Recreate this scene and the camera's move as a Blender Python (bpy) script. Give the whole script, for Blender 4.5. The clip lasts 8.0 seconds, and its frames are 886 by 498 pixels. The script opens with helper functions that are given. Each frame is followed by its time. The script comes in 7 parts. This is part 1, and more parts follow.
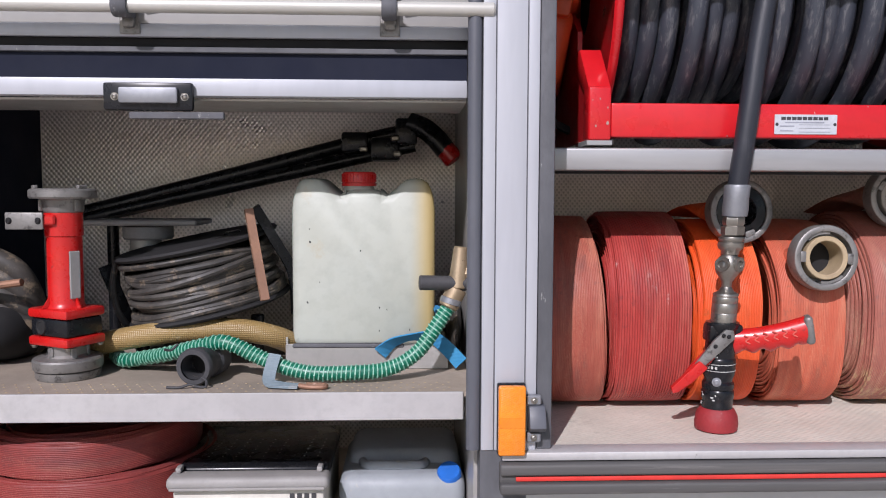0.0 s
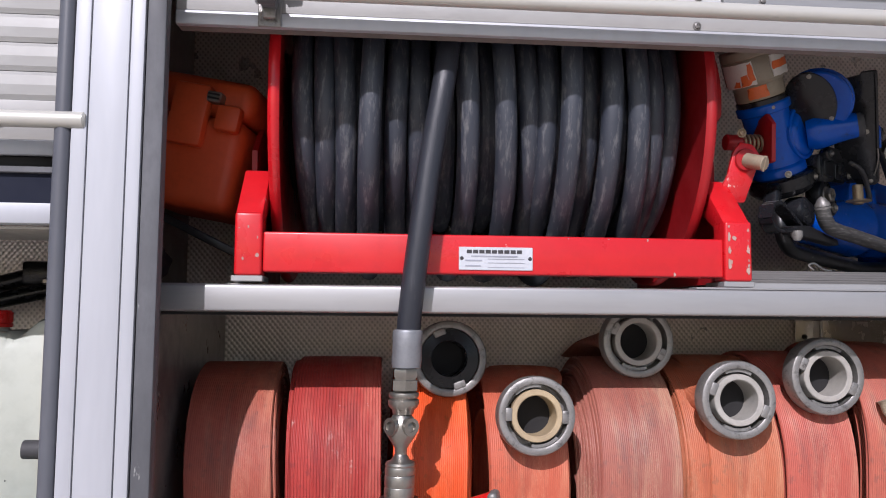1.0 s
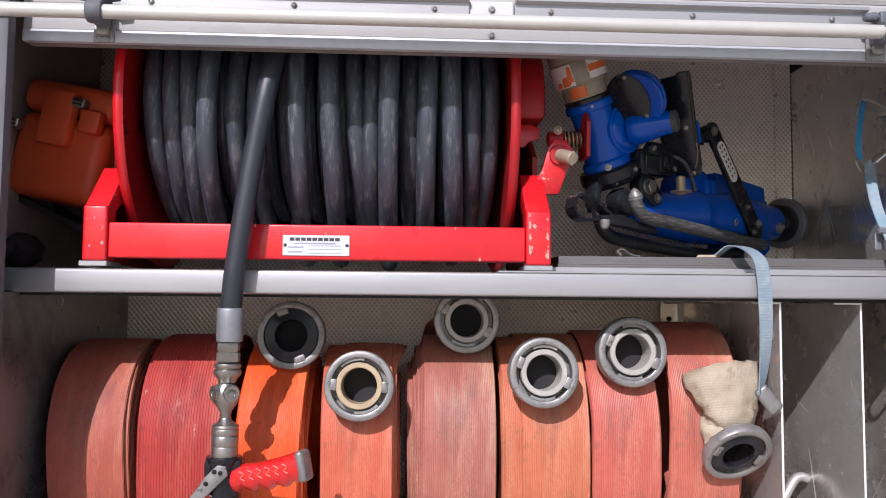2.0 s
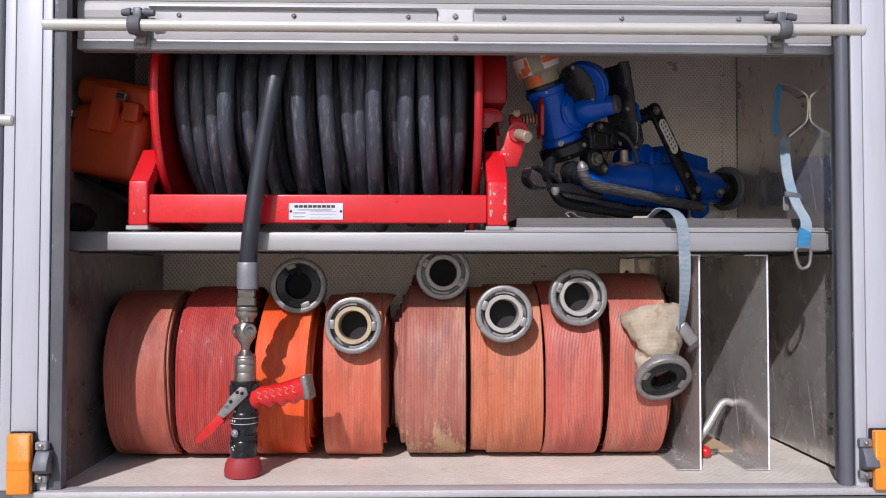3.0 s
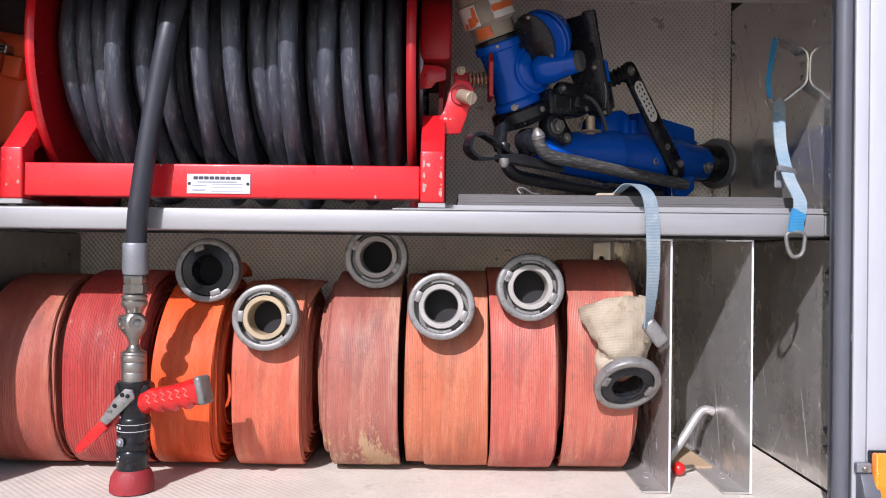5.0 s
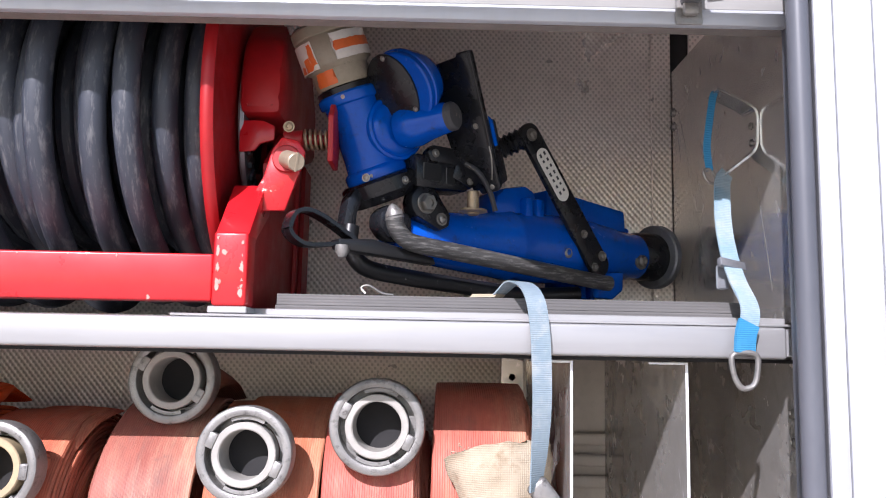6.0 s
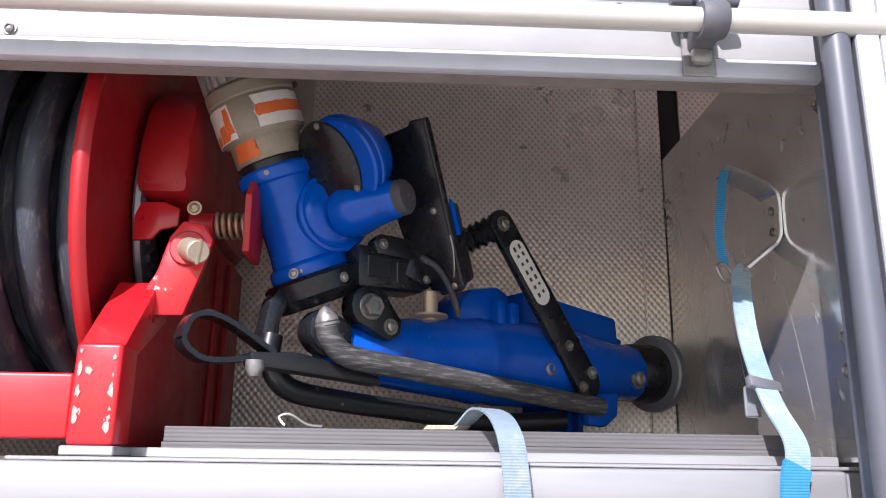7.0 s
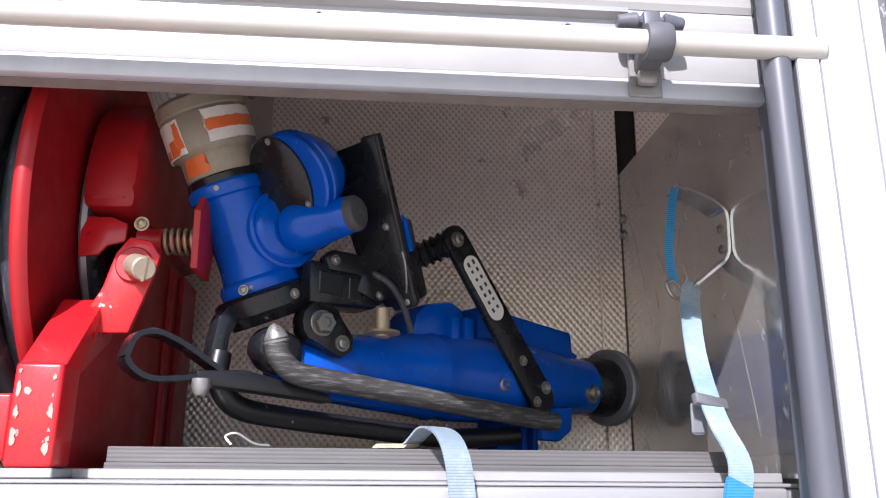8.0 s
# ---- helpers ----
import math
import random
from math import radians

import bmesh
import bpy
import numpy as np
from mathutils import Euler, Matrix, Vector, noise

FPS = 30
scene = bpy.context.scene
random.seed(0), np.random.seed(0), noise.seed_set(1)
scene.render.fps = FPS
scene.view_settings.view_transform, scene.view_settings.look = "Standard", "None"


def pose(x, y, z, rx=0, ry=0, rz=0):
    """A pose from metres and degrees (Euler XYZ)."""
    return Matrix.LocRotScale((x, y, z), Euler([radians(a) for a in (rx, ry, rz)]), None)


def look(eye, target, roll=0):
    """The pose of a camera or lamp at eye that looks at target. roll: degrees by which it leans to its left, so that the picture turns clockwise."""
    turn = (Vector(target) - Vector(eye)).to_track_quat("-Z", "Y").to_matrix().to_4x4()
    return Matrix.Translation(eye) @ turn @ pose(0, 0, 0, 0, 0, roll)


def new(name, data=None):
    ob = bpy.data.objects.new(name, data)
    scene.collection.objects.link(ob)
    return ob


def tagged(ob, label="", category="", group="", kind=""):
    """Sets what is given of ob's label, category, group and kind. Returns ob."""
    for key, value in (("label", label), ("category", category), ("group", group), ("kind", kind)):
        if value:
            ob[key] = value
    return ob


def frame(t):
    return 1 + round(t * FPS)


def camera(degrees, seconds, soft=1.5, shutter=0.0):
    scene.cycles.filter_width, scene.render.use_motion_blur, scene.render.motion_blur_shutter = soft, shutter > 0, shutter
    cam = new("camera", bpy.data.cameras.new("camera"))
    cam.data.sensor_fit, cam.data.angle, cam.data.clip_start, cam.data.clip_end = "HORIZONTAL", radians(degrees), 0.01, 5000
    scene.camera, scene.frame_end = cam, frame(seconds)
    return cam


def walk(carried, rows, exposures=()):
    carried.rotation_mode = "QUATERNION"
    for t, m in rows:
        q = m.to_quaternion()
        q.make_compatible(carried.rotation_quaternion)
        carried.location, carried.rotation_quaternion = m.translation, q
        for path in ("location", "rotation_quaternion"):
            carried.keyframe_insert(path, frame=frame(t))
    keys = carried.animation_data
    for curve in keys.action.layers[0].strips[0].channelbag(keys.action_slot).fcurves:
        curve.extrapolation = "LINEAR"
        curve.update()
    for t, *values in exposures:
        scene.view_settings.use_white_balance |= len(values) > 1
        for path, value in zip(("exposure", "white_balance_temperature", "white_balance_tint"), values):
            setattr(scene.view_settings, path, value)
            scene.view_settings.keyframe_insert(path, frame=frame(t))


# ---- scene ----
cam = camera(57.6, 8.0, soft=1.05)
PATH = [
    (0, (0.161, 0.176, 1.596), (0.242, 2.169, 1.448), 0.2),
    (0.5, (0.43, 0.303, 1.597), (0.555, 2.299, 1.656), 0.3),
    (1, (0.635, 0.369, 1.626), (0.815, 2.354, 1.787), 0.5),
    (1.5, (0.849, 0.307, 1.628), (1.036, 2.29, 1.805), 0.5),
    (2, (0.948, 0.211, 1.614), (1.048, 2.204, 1.75), 0.5),
    (2.2, (0.952, 0.144, 1.618), (1.031, 2.141, 1.671), 0.4),
    (3.5, (1.091, -0.129, 1.572), (1.13, 1.87, 1.628), -0.0),
    (4, (1.137, -0.124, 1.571), (1.182, 1.876, 1.564), 0.2),
    (5.3, (1.227, 0.27, 1.606), (1.217, 2.27, 1.627), 0.7),
    (5.5, (1.27, 0.34, 1.611), (1.263, 2.339, 1.663), 0.7),
    (6, (1.403, 0.55, 1.631), (1.424, 2.534, 1.879), 1.1),
    (6.5, (1.456, 0.696, 1.645), (1.506, 2.648, 2.078), 1.0),
    (7, (1.435, 0.777, 1.663), (1.508, 2.706, 2.185), 0.8),
    (7.5, (1.428, 0.785, 1.673), (1.548, 2.703, 2.227), 0.5),
    (8, (1.454, 0.774, 1.673), (1.601, 2.694, 2.213), 0.4),
]
EXPOSURES = [(0, -0.2, 6300, 13), (1, -0.12, 6300, 13), (2, 0.14, 6300, 13), (2.4, 0.1, 6300, 13), (3.4, -0.2, 6300, 13), (4.2, -0.18, 6300, 13), (5.3, 0.48, 6200, 13), (6, 0.72, 6200, 13), (6.5, 0.82, 6200, 13), (8, 0.88, 6200, 13)]
walk(cam, [(t, look(eye, target, roll)) for t, eye, target, roll in PATH], EXPOSURES)

# ---- world and sun ----
SUN_WAY = Vector((0.375, 1.0, -0.82)).normalized()
world = bpy.data.worlds.new("sky")
scene.world = world
world.use_nodes = True
sky = world.node_tree.nodes.new("ShaderNodeTexSky")
sky.sky_type, sky.sun_disc = "NISHITA", False
sky.sun_elevation, sky.sun_rotation = math.asin(-SUN_WAY.z), math.atan2(-SUN_WAY.x, -SUN_WAY.y)
back = world.node_tree.nodes["Background"]
back.inputs["Strength"].default_value = 0.098
world.node_tree.links.new(sky.outputs[0], back.inputs["Color"])
sun = new("sun", bpy.data.lights.new("sun", "SUN"))
sun.data.energy, sun.data.angle, sun.data.color = 4.7, radians(0.55), (1.0, 0.945, 0.985)
sun.matrix_world = look((0, 0, 6), Vector((0, 0, 6)) + SUN_WAY)


# ---- materials ----
def surf(name, a, b=None, rough=0.5, rough2=None, metal=0.0, scale=6.0, grain=0.0, gscale=400.0, wear=None, wscale=25.0, wamount=0.62,
         stretch=(1, 1, 1), coat=0.0, spec=0.5, fine=None, wsoft=0.05, wmax=1.0):
    """A procedural surface: two tones over a large and a small noise, gloss that varies, grain as relief, and chips or stains of a third tone."""
    m = bpy.data.materials.new(name)
    m.use_nodes = True
    nt, n = m.node_tree, m.node_tree.nodes
    p = n["Principled BSDF"]
    tc = n.new("ShaderNodeTexCoord")
    mp = n.new("ShaderNodeMapping")
    mp.inputs["Scale"].default_value = stretch
    nt.links.new(tc.outputs["Object"], mp.inputs[0])

    def tex(s, detail=5.0, r=0.6):
        t = n.new("ShaderNodeTexNoise")
        t.inputs["Scale"].default_value, t.inputs["Detail"].default_value, t.inputs["Roughness"].default_value = s, detail, r
        nt.links.new(mp.outputs[0], t.inputs["Vector"])
        return t.outputs["Fac"]

    def ramp(src, lo, hi):
        r = n.new("ShaderNodeMapRange")
        r.inputs["From Min"].default_value, r.inputs["From Max"].default_value = lo, hi
        nt.links.new(src, r.inputs["Value"])
        return r.outputs[0]

    def mix(fac, x, y):
        k = n.new("ShaderNodeMix")
        k.data_type = "RGBA"
        nt.links.new(fac, k.inputs[0])
        for sock, v in ((k.inputs[6], x), (k.inputs[7], y)):
            if isinstance(v, tuple):
                sock.default_value = (*v, 1)
            else:
                nt.links.new(v, sock)
        return k.outputs[2]

    b = b or tuple(v * 0.75 for v in a)
    col = mix(ramp(tex(scale), 0.32, 0.68), a, b)
    small = tex(scale * 11, 3.0)
    f2 = fine or tuple(0.5 * (u + v) * 0.82 for u, v in zip(a, b))
    half = n.new("ShaderNodeMath")
    half.operation = "MULTIPLY"
    half.inputs[1].default_value = 0.5
    nt.links.new(ramp(small, 0.45, 0.75), half.inputs[0])
    col = mix(half.outputs[0], col, f2)
    if wear:
        k = n.new("ShaderNodeMath")
        k.operation = "MULTIPLY"
        k.inputs[1].default_value = wmax
        nt.links.new(ramp(tex(wscale, 6.0, 0.7), wamount, wamount + wsoft), k.inputs[0])
        col = mix(k.outputs[0], col, wear)
    nt.links.new(col, p.inputs["Base Color"])
    rr = n.new("ShaderNodeMapRange")
    rr.inputs["To Min"].default_value, rr.inputs["To Max"].default_value = rough, rough2 if rough2 is not None else min(1, rough + 0.18)
    nt.links.new(ramp(tex(scale * 3.1, 4.0), 0.3, 0.7), rr.inputs["Value"])
    nt.links.new(rr.outputs[0], p.inputs["Roughness"])
    p.inputs["Metallic"].default_value = metal
    p.inputs["Coat Weight"].default_value = coat
    p.inputs["Specular IOR Level"].default_value = spec
    if grain:
        bp = n.new("ShaderNodeBump")
        bp.inputs["Strength"].default_value, bp.inputs["Distance"].default_value = 1.0, grain
        nt.links.new(tex(gscale, 3.0), bp.inputs["Height"])
        nt.links.new(bp.outputs[0], p.inputs["Normal"])
    return m


def relief(m, expr, distance):
    """Adds a regular relief to a surface: expr builds a height from the object's x, y, z sockets with calc()."""
    nt, n = m.node_tree, m.node_tree.nodes
    p = n["Principled BSDF"]
    tc = n.new("ShaderNodeTexCoord")
    sx = n.new("ShaderNodeSeparateXYZ")
    nt.links.new(tc.outputs["Object"], sx.inputs[0])

    def calc(op, u, v=0.0):
        k = n.new("ShaderNodeMath")
        k.operation = op
        for i, w in enumerate((u, v)):
            if isinstance(w, (int, float)):
                k.inputs[i].default_value = w
            else:
                nt.links.new(w, k.inputs[i])
        return k.outputs[0]

    h = expr(calc, sx.outputs[0], sx.outputs[1], sx.outputs[2])
    bp = n.new("ShaderNodeBump")
    bp.inputs["Strength"].default_value, bp.inputs["Distance"].default_value = 1.0, distance
    nt.links.new(h, bp.inputs["Height"])
    if p.inputs["Normal"].links:
        nt.links.new(p.inputs["Normal"].links[0].from_socket, bp.inputs["Normal"])
    nt.links.new(bp.outputs[0], p.inputs["Normal"])
    return m


def dimples(calc, u, v, pitch):
    k = math.pi / pitch
    a = calc("SINE", calc("MULTIPLY", calc("ADD", u, v), k))
    b = calc("SINE", calc("MULTIPLY", calc("SUBTRACT", u, v), k))
    return calc("MULTIPLY", a, b)


def nodes_of(m):
    """Small node-making tools for adding layers to a finished surface."""
    nt, n = m.node_tree, m.node_tree.nodes

    def noise_at(scale, detail=4.0, stretch=(1, 1, 1), turn=(0, 0, 0), rough=0.6, shift=0.0, turned=False):
        tc, mp, t = n.new("ShaderNodeTexCoord"), n.new("ShaderNodeMapping"), n.new("ShaderNodeTexNoise")
        mp.inputs["Rotation"].default_value = turn
        mp.inputs["Scale"].default_value = stretch
        mp.inputs["Location"].default_value = (shift, shift, shift)
        t.inputs["Scale"].default_value, t.inputs["Detail"].default_value, t.inputs["Roughness"].default_value = scale, detail, rough
        src = tc.outputs["Object"]
        if turned:
            mp.inputs["Rotation"].default_value = (0, 0, 0)
            first = n.new("ShaderNodeMapping")
            first.inputs["Rotation"].default_value = turn
            nt.links.new(src, first.inputs[0])
            src = first.outputs[0]
        nt.links.new(src, mp.inputs[0])
        nt.links.new(mp.outputs[0], t.inputs["Vector"])
        return t.outputs["Fac"]

    def calc(op, u, v=0.0):
        k = n.new("ShaderNodeMath")
        k.operation = op
        for i, w in enumerate((u, v)):
            if isinstance(w, (int, float)):
                k.inputs[i].default_value = w
            else:
                nt.links.new(w, k.inputs[i])
        return k.outputs[0]

    def step(src, lo, hi, top=1.0):
        r = n.new("ShaderNodeMapRange")
        r.interpolation_type = "SMOOTHSTEP"
        r.inputs["From Min"].default_value, r.inputs["From Max"].default_value, r.inputs["To Max"].default_value = lo, hi, top
        nt.links.new(src, r.inputs["Value"])
        return r.outputs[0]

    def lay(fac, colour):
        """Lays a colour over the surface where fac is high."""
        p = n["Principled BSDF"].inputs["Base Color"]
        k = n.new("ShaderNodeMix")
        k.data_type = "RGBA"
        nt.links.new(p.links[0].from_socket, k.inputs[6])
        k.inputs[7].default_value = (*colour, 1)
        nt.links.new(fac, k.inputs[0])
        nt.links.new(k.outputs[2], p)

    def axis(i):
        tc, sx = n.new("ShaderNodeTexCoord"), n.new("ShaderNodeSeparateXYZ")
        nt.links.new(tc.outputs["Object"], sx.inputs[0])
        return sx.outputs[i]

    return noise_at, calc, step, lay, axis


def scratched(m, colour, amount=0.8, width=0.006, scale=9.0, sets=((0.35, 0.05), (-0.5, 0.08), (1.1, 0.06), (2.2, 0.09)), patch=0.50):
    """Long fine scratches in several directions, in patches; bare and dull where they cut."""
    noise_at, calc, step, lay, axis = nodes_of(m)
    nt, n = m.node_tree, m.node_tree.nodes
    total = None
    for i, (turn, thin) in enumerate(sets):
        line = noise_at(scale, 0.0, (1, 1, thin * 0.5), (turn, 0, 0), 0.5, 3.1 * i, True)
        near = calc("SUBTRACT", 1.0, calc("DIVIDE", calc("ABSOLUTE", calc("SUBTRACT", line, 0.5)), width))
        where = step(noise_at(5.0, 5.0, shift=7.7 * i, rough=0.7), patch, patch + 0.10, amount)
        fac = calc("MULTIPLY", calc("MAXIMUM", near, 0.0), where)
        lay(fac, colour)
        total = fac if total is None else calc("MAXIMUM", total, fac)
    # short nicks
    nick = calc("MULTIPLY", step(noise_at(60.0, 4.0, (1, 1, 0.3), (0.4, 0, 0), 0.65, 1.0, True), 0.62, 0.70), step(noise_at(4.0, 4.0, shift=6.0), 0.47, 0.60, amount))
    lay(nick, colour)
    total = calc("MAXIMUM", total, nick)
    p = n["Principled BSDF"]
    base = p.inputs["Metallic"].default_value
    nt.links.new(calc("MULTIPLY", calc("SUBTRACT", 1.0, total), base), p.inputs["Metallic"])
    return m


M = {}
M["white"] = surf("white_paint", (0.56, 0.56, 0.565), (0.51, 0.52, 0.53), rough=0.28, scale=3, wear=(0.35, 0.33, 0.30), wscale=38, wamount=0.74, coat=0.2)
M["slat"] = surf("cream_slat", (0.37, 0.37, 0.358), (0.34, 0.335, 0.322), rough=0.35, scale=4, stretch=(0.4, 1, 1), wear=(0.40, 0.37, 0.32), wscale=30, wamount=0.73)
M["post"] = surf("anodised_post", (0.475, 0.49, 0.525), (0.43, 0.445, 0.48), rough=0.34, metal=0.12, scale=2.5, stretch=(1, 1, 0.15), wear=(0.27, 0.27, 0.28), wscale=60, wamount=0.75)
M["alu"] = surf("mill_aluminium", (0.42, 0.418, 0.42), (0.35, 0.35, 0.355), rough=0.32, rough2=0.5, metal=0.45, scale=5, stretch=(0.12, 1, 1), wear=(0.42, 0.40, 0.38), wscale=26, wamount=0.7)
M["shelf_face"] = surf("worn_shelf_face", (0.52, 0.51, 0.505), (0.44, 0.43, 0.43), rough=0.38, metal=0.25, scale=7, wear=(0.32, 0.30, 0.29), wscale=40, wamount=0.68)
M["sheet"] = surf("sheet_aluminium", (0.74, 0.71, 0.67), (0.64, 0.615, 0.58), rough=0.10, rough2=0.24, metal=0.72, scale=5, wear=(0.50, 0.47, 0.43), wscale=8, wamount=0.56, wsoft=0.2, wmax=0.6)
M["sheet_dull"] = surf("dull_sheet", (0.50, 0.49, 0.465), (0.40, 0.39, 0.375), rough=0.34, metal=0.45, scale=5, wear=(0.74, 0.74, 0.73), wscale=12, wamount=0.60, wsoft=0.16, wmax=0.5)
M["divider"] = scratched(surf("scratched_divider", (0.63, 0.605, 0.57), (0.49, 0.465, 0.435), rough=0.14, rough2=0.34, metal=0.58, scale=5, wear=(0.26, 0.21, 0.17), wscale=7, wamount=0.50, wsoft=0.2, wmax=0.65), (0.85, 0.86, 0.88), 0.95, 0.006, 7.0, ((0.35, 0.12), (-0.6, 0.16), (1.2, 0.14)))
# pale speckles painted on in place of small glints on the metal
noise_at, calc, step, lay, axis = nodes_of(M["divider"])
lay(calc("MULTIPLY", step(noise_at(260.0, 3.0, rough=0.6), 0.57, 0.66), step(noise_at(6.0, 6.0, shift=3.3, rough=0.7), 0.44, 0.62, 0.6)), (0.84, 0.85, 0.87))
M["edge"] = surf("bright_pale_metal", (0.86, 0.86, 0.86), (0.74, 0.74, 0.74), rough=0.35, metal=0.2, scale=9)
scratched(M["sheet"], (0.90, 0.91, 0.92), 0.55, 0.0035, 8.0, ((0.35, 0.12), (-0.6, 0.16)), 0.50)
scratched(M["sheet_dull"], (0.74, 0.74, 0.74), 0.5, 0.004, 8.0, ((0.35, 0.12), (-0.6, 0.16)))
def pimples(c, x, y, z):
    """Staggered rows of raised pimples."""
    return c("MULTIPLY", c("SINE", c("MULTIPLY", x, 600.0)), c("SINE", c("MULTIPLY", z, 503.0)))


M["dimple"] = relief(surf("dimpled_aluminium", (0.97, 0.895, 0.825), (0.92, 0.84, 0.765), rough=0.26, rough2=0.38, metal=0.48, scale=3), pimples, 0.00055)
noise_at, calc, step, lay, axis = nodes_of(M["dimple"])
# valleys between the pimples darkened in colour, standing in for the relief's shade
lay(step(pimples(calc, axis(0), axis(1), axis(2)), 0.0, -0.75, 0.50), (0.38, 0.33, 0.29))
lay(step(noise_at(3.0, 6.0, rough=0.7), 0.55, 0.80, 0.16), (0.36, 0.31, 0.26))
M["tread"] = relief(surf("dusty_tread_plate", (0.72, 0.675, 0.58), (0.60, 0.56, 0.48), rough=0.55, metal=0.1, scale=9, wear=(0.26, 0.23, 0.2), wscale=30, wamount=0.7), lambda c, x, y, z: c("MULTIPLY", c("SINE", c("MULTIPLY", x, 440.0)), c("SINE", c("MULTIPLY", y, 440.0))), 0.00025)
noise_at, calc, step, lay, axis = nodes_of(M["tread"])
lay(step(calc("MULTIPLY", calc("SINE", calc("MULTIPLY", axis(0), 440.0)), calc("SINE", calc("MULTIPLY", axis(1), 440.0))), 0.30, 0.80, 0.22), (0.50, 0.46, 0.40))
lay(step(noise_at(14.0, 7.0, rough=0.75), 0.56, 0.72, 0.5), (0.30, 0.26, 0.22))
M["dusty"] = surf("dusty_shelf", (0.36, 0.30, 0.24), (0.26, 0.22, 0.18), rough=0.7, scale=9, wear=(0.5, 0.46, 0.4), wscale=60, wamount=0.68, grain=0.0004)
M["rubber"] = surf("dark_seal_rubber", (0.085, 0.09, 0.108), (0.11, 0.115, 0.132), rough=0.34, scale=6, stretch=(1, 1, 0.3))
M["seal"] = surf("worn_grey_seal", (0.125, 0.128, 0.140), (0.075, 0.077, 0.085), rough=0.6, scale=14, stretch=(1, 1, 0.4), wear=(0.34, 0.34, 0.33), wscale=50, wamount=0.64)
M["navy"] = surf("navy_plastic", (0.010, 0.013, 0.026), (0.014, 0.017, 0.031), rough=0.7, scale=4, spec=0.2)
M["black"] = surf("black_plastic", (0.0075, 0.008, 0.010), (0.014, 0.015, 0.018), rough=0.20, rough2=0.34, scale=9, wear=(0.075, 0.075, 0.078), wscale=60, wamount=0.72, spec=0.4)
M["blackmetal"] = surf("black_worn_tube", (0.008, 0.008, 0.009), (0.016, 0.016, 0.017), rough=0.28, scale=12, wear=(0.30, 0.29, 0.28), wscale=70, wamount=0.66, wsoft=0.06, spec=0.45)
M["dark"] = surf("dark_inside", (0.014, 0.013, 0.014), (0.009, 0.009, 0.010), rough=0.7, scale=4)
M["hose"] = surf("black_rubber_hose", (0.029, 0.035, 0.051), (0.042, 0.049, 0.066), rough=0.42, rough2=0.60, scale=10, wear=(0.18, 0.18, 0.185), wscale=42, wamount=0.52, wsoft=0.16, wmax=0.7, grain=0.0003, stretch=(3.5, 0.7, 0.7), spec=0.68)
M["hose_end"] = surf("black_rubber_hose_end", (0.020, 0.022, 0.030), (0.028, 0.031, 0.040), rough=0.34, rough2=0.5, scale=10, wear=(0.10, 0.10, 0.105), wscale=30, wamount=0.62, wsoft=0.2, wmax=0.6, grain=0.0003, stretch=(3.5, 0.7, 0.4), spec=0.45)
M["rail"] = surf("weathered_rail_rubber", (0.055, 0.054, 0.055), (0.13, 0.125, 0.12), rough=0.55, scale=9, stretch=(0.10, 1, 3.0), wear=(0.24, 0.23, 0.22), wscale=40, wamount=0.58, wsoft=0.14, wmax=0.7)
# stained sheet; its overall darkness is a dark reflection put into the colour
M["sheet_dark"] = surf("dark_reflection_stained_sheet", (0.44, 0.42, 0.40), (0.28, 0.27, 0.27), rough=0.24, rough2=0.42, metal=0.75, scale=5, wear=(0.10, 0.10, 0.11), wscale=9, wamount=0.50, wsoft=0.2, wmax=0.7)
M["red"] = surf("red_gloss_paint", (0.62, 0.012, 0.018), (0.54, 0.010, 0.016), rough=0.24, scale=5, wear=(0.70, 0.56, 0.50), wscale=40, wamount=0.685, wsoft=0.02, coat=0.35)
# darker, rougher red for the right flange, side plates and gear parts
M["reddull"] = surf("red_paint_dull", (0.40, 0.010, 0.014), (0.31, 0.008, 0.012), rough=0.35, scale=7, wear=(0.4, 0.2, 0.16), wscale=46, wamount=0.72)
M["bumper"] = surf("worn_red_rubber", (0.30, 0.022, 0.026), (0.23, 0.020, 0.024), rough=0.55, scale=24, wear=(0.36, 0.12, 0.11), wscale=60, wamount=0.60, wsoft=0.1, grain=0.0008, gscale=160)
M["steel"] = surf("bright_steel", (0.40, 0.38, 0.345), (0.26, 0.245, 0.22), rough=0.30, metal=0.9, scale=14, wear=(0.17, 0.155, 0.13), wscale=60, wamount=0.60, wsoft=0.12)
M["zinc"] = surf("zinc_ferrule", (0.34, 0.35, 0.375), (0.26, 0.27, 0.29), rough=0.42, metal=0.7, scale=16)
M["cast"] = surf("cast_aluminium", (0.30, 0.290, 0.276), (0.19, 0.184, 0.176), rough=0.38, rough2=0.55, metal=0.5, scale=22, wear=(0.075, 0.07, 0.066), wscale=70, wamount=0.545, wsoft=0.12, wmax=0.85, grain=0.0003, gscale=520)
M["castpale"] = surf("pale_cast_aluminium", (0.33, 0.318, 0.300), (0.235, 0.227, 0.215), rough=0.34, rough2=0.5, metal=0.5, scale=22, wear=(0.11, 0.105, 0.10), wscale=70, wamount=0.55, wsoft=0.12, wmax=0.8, grain=0.0003, gscale=520)
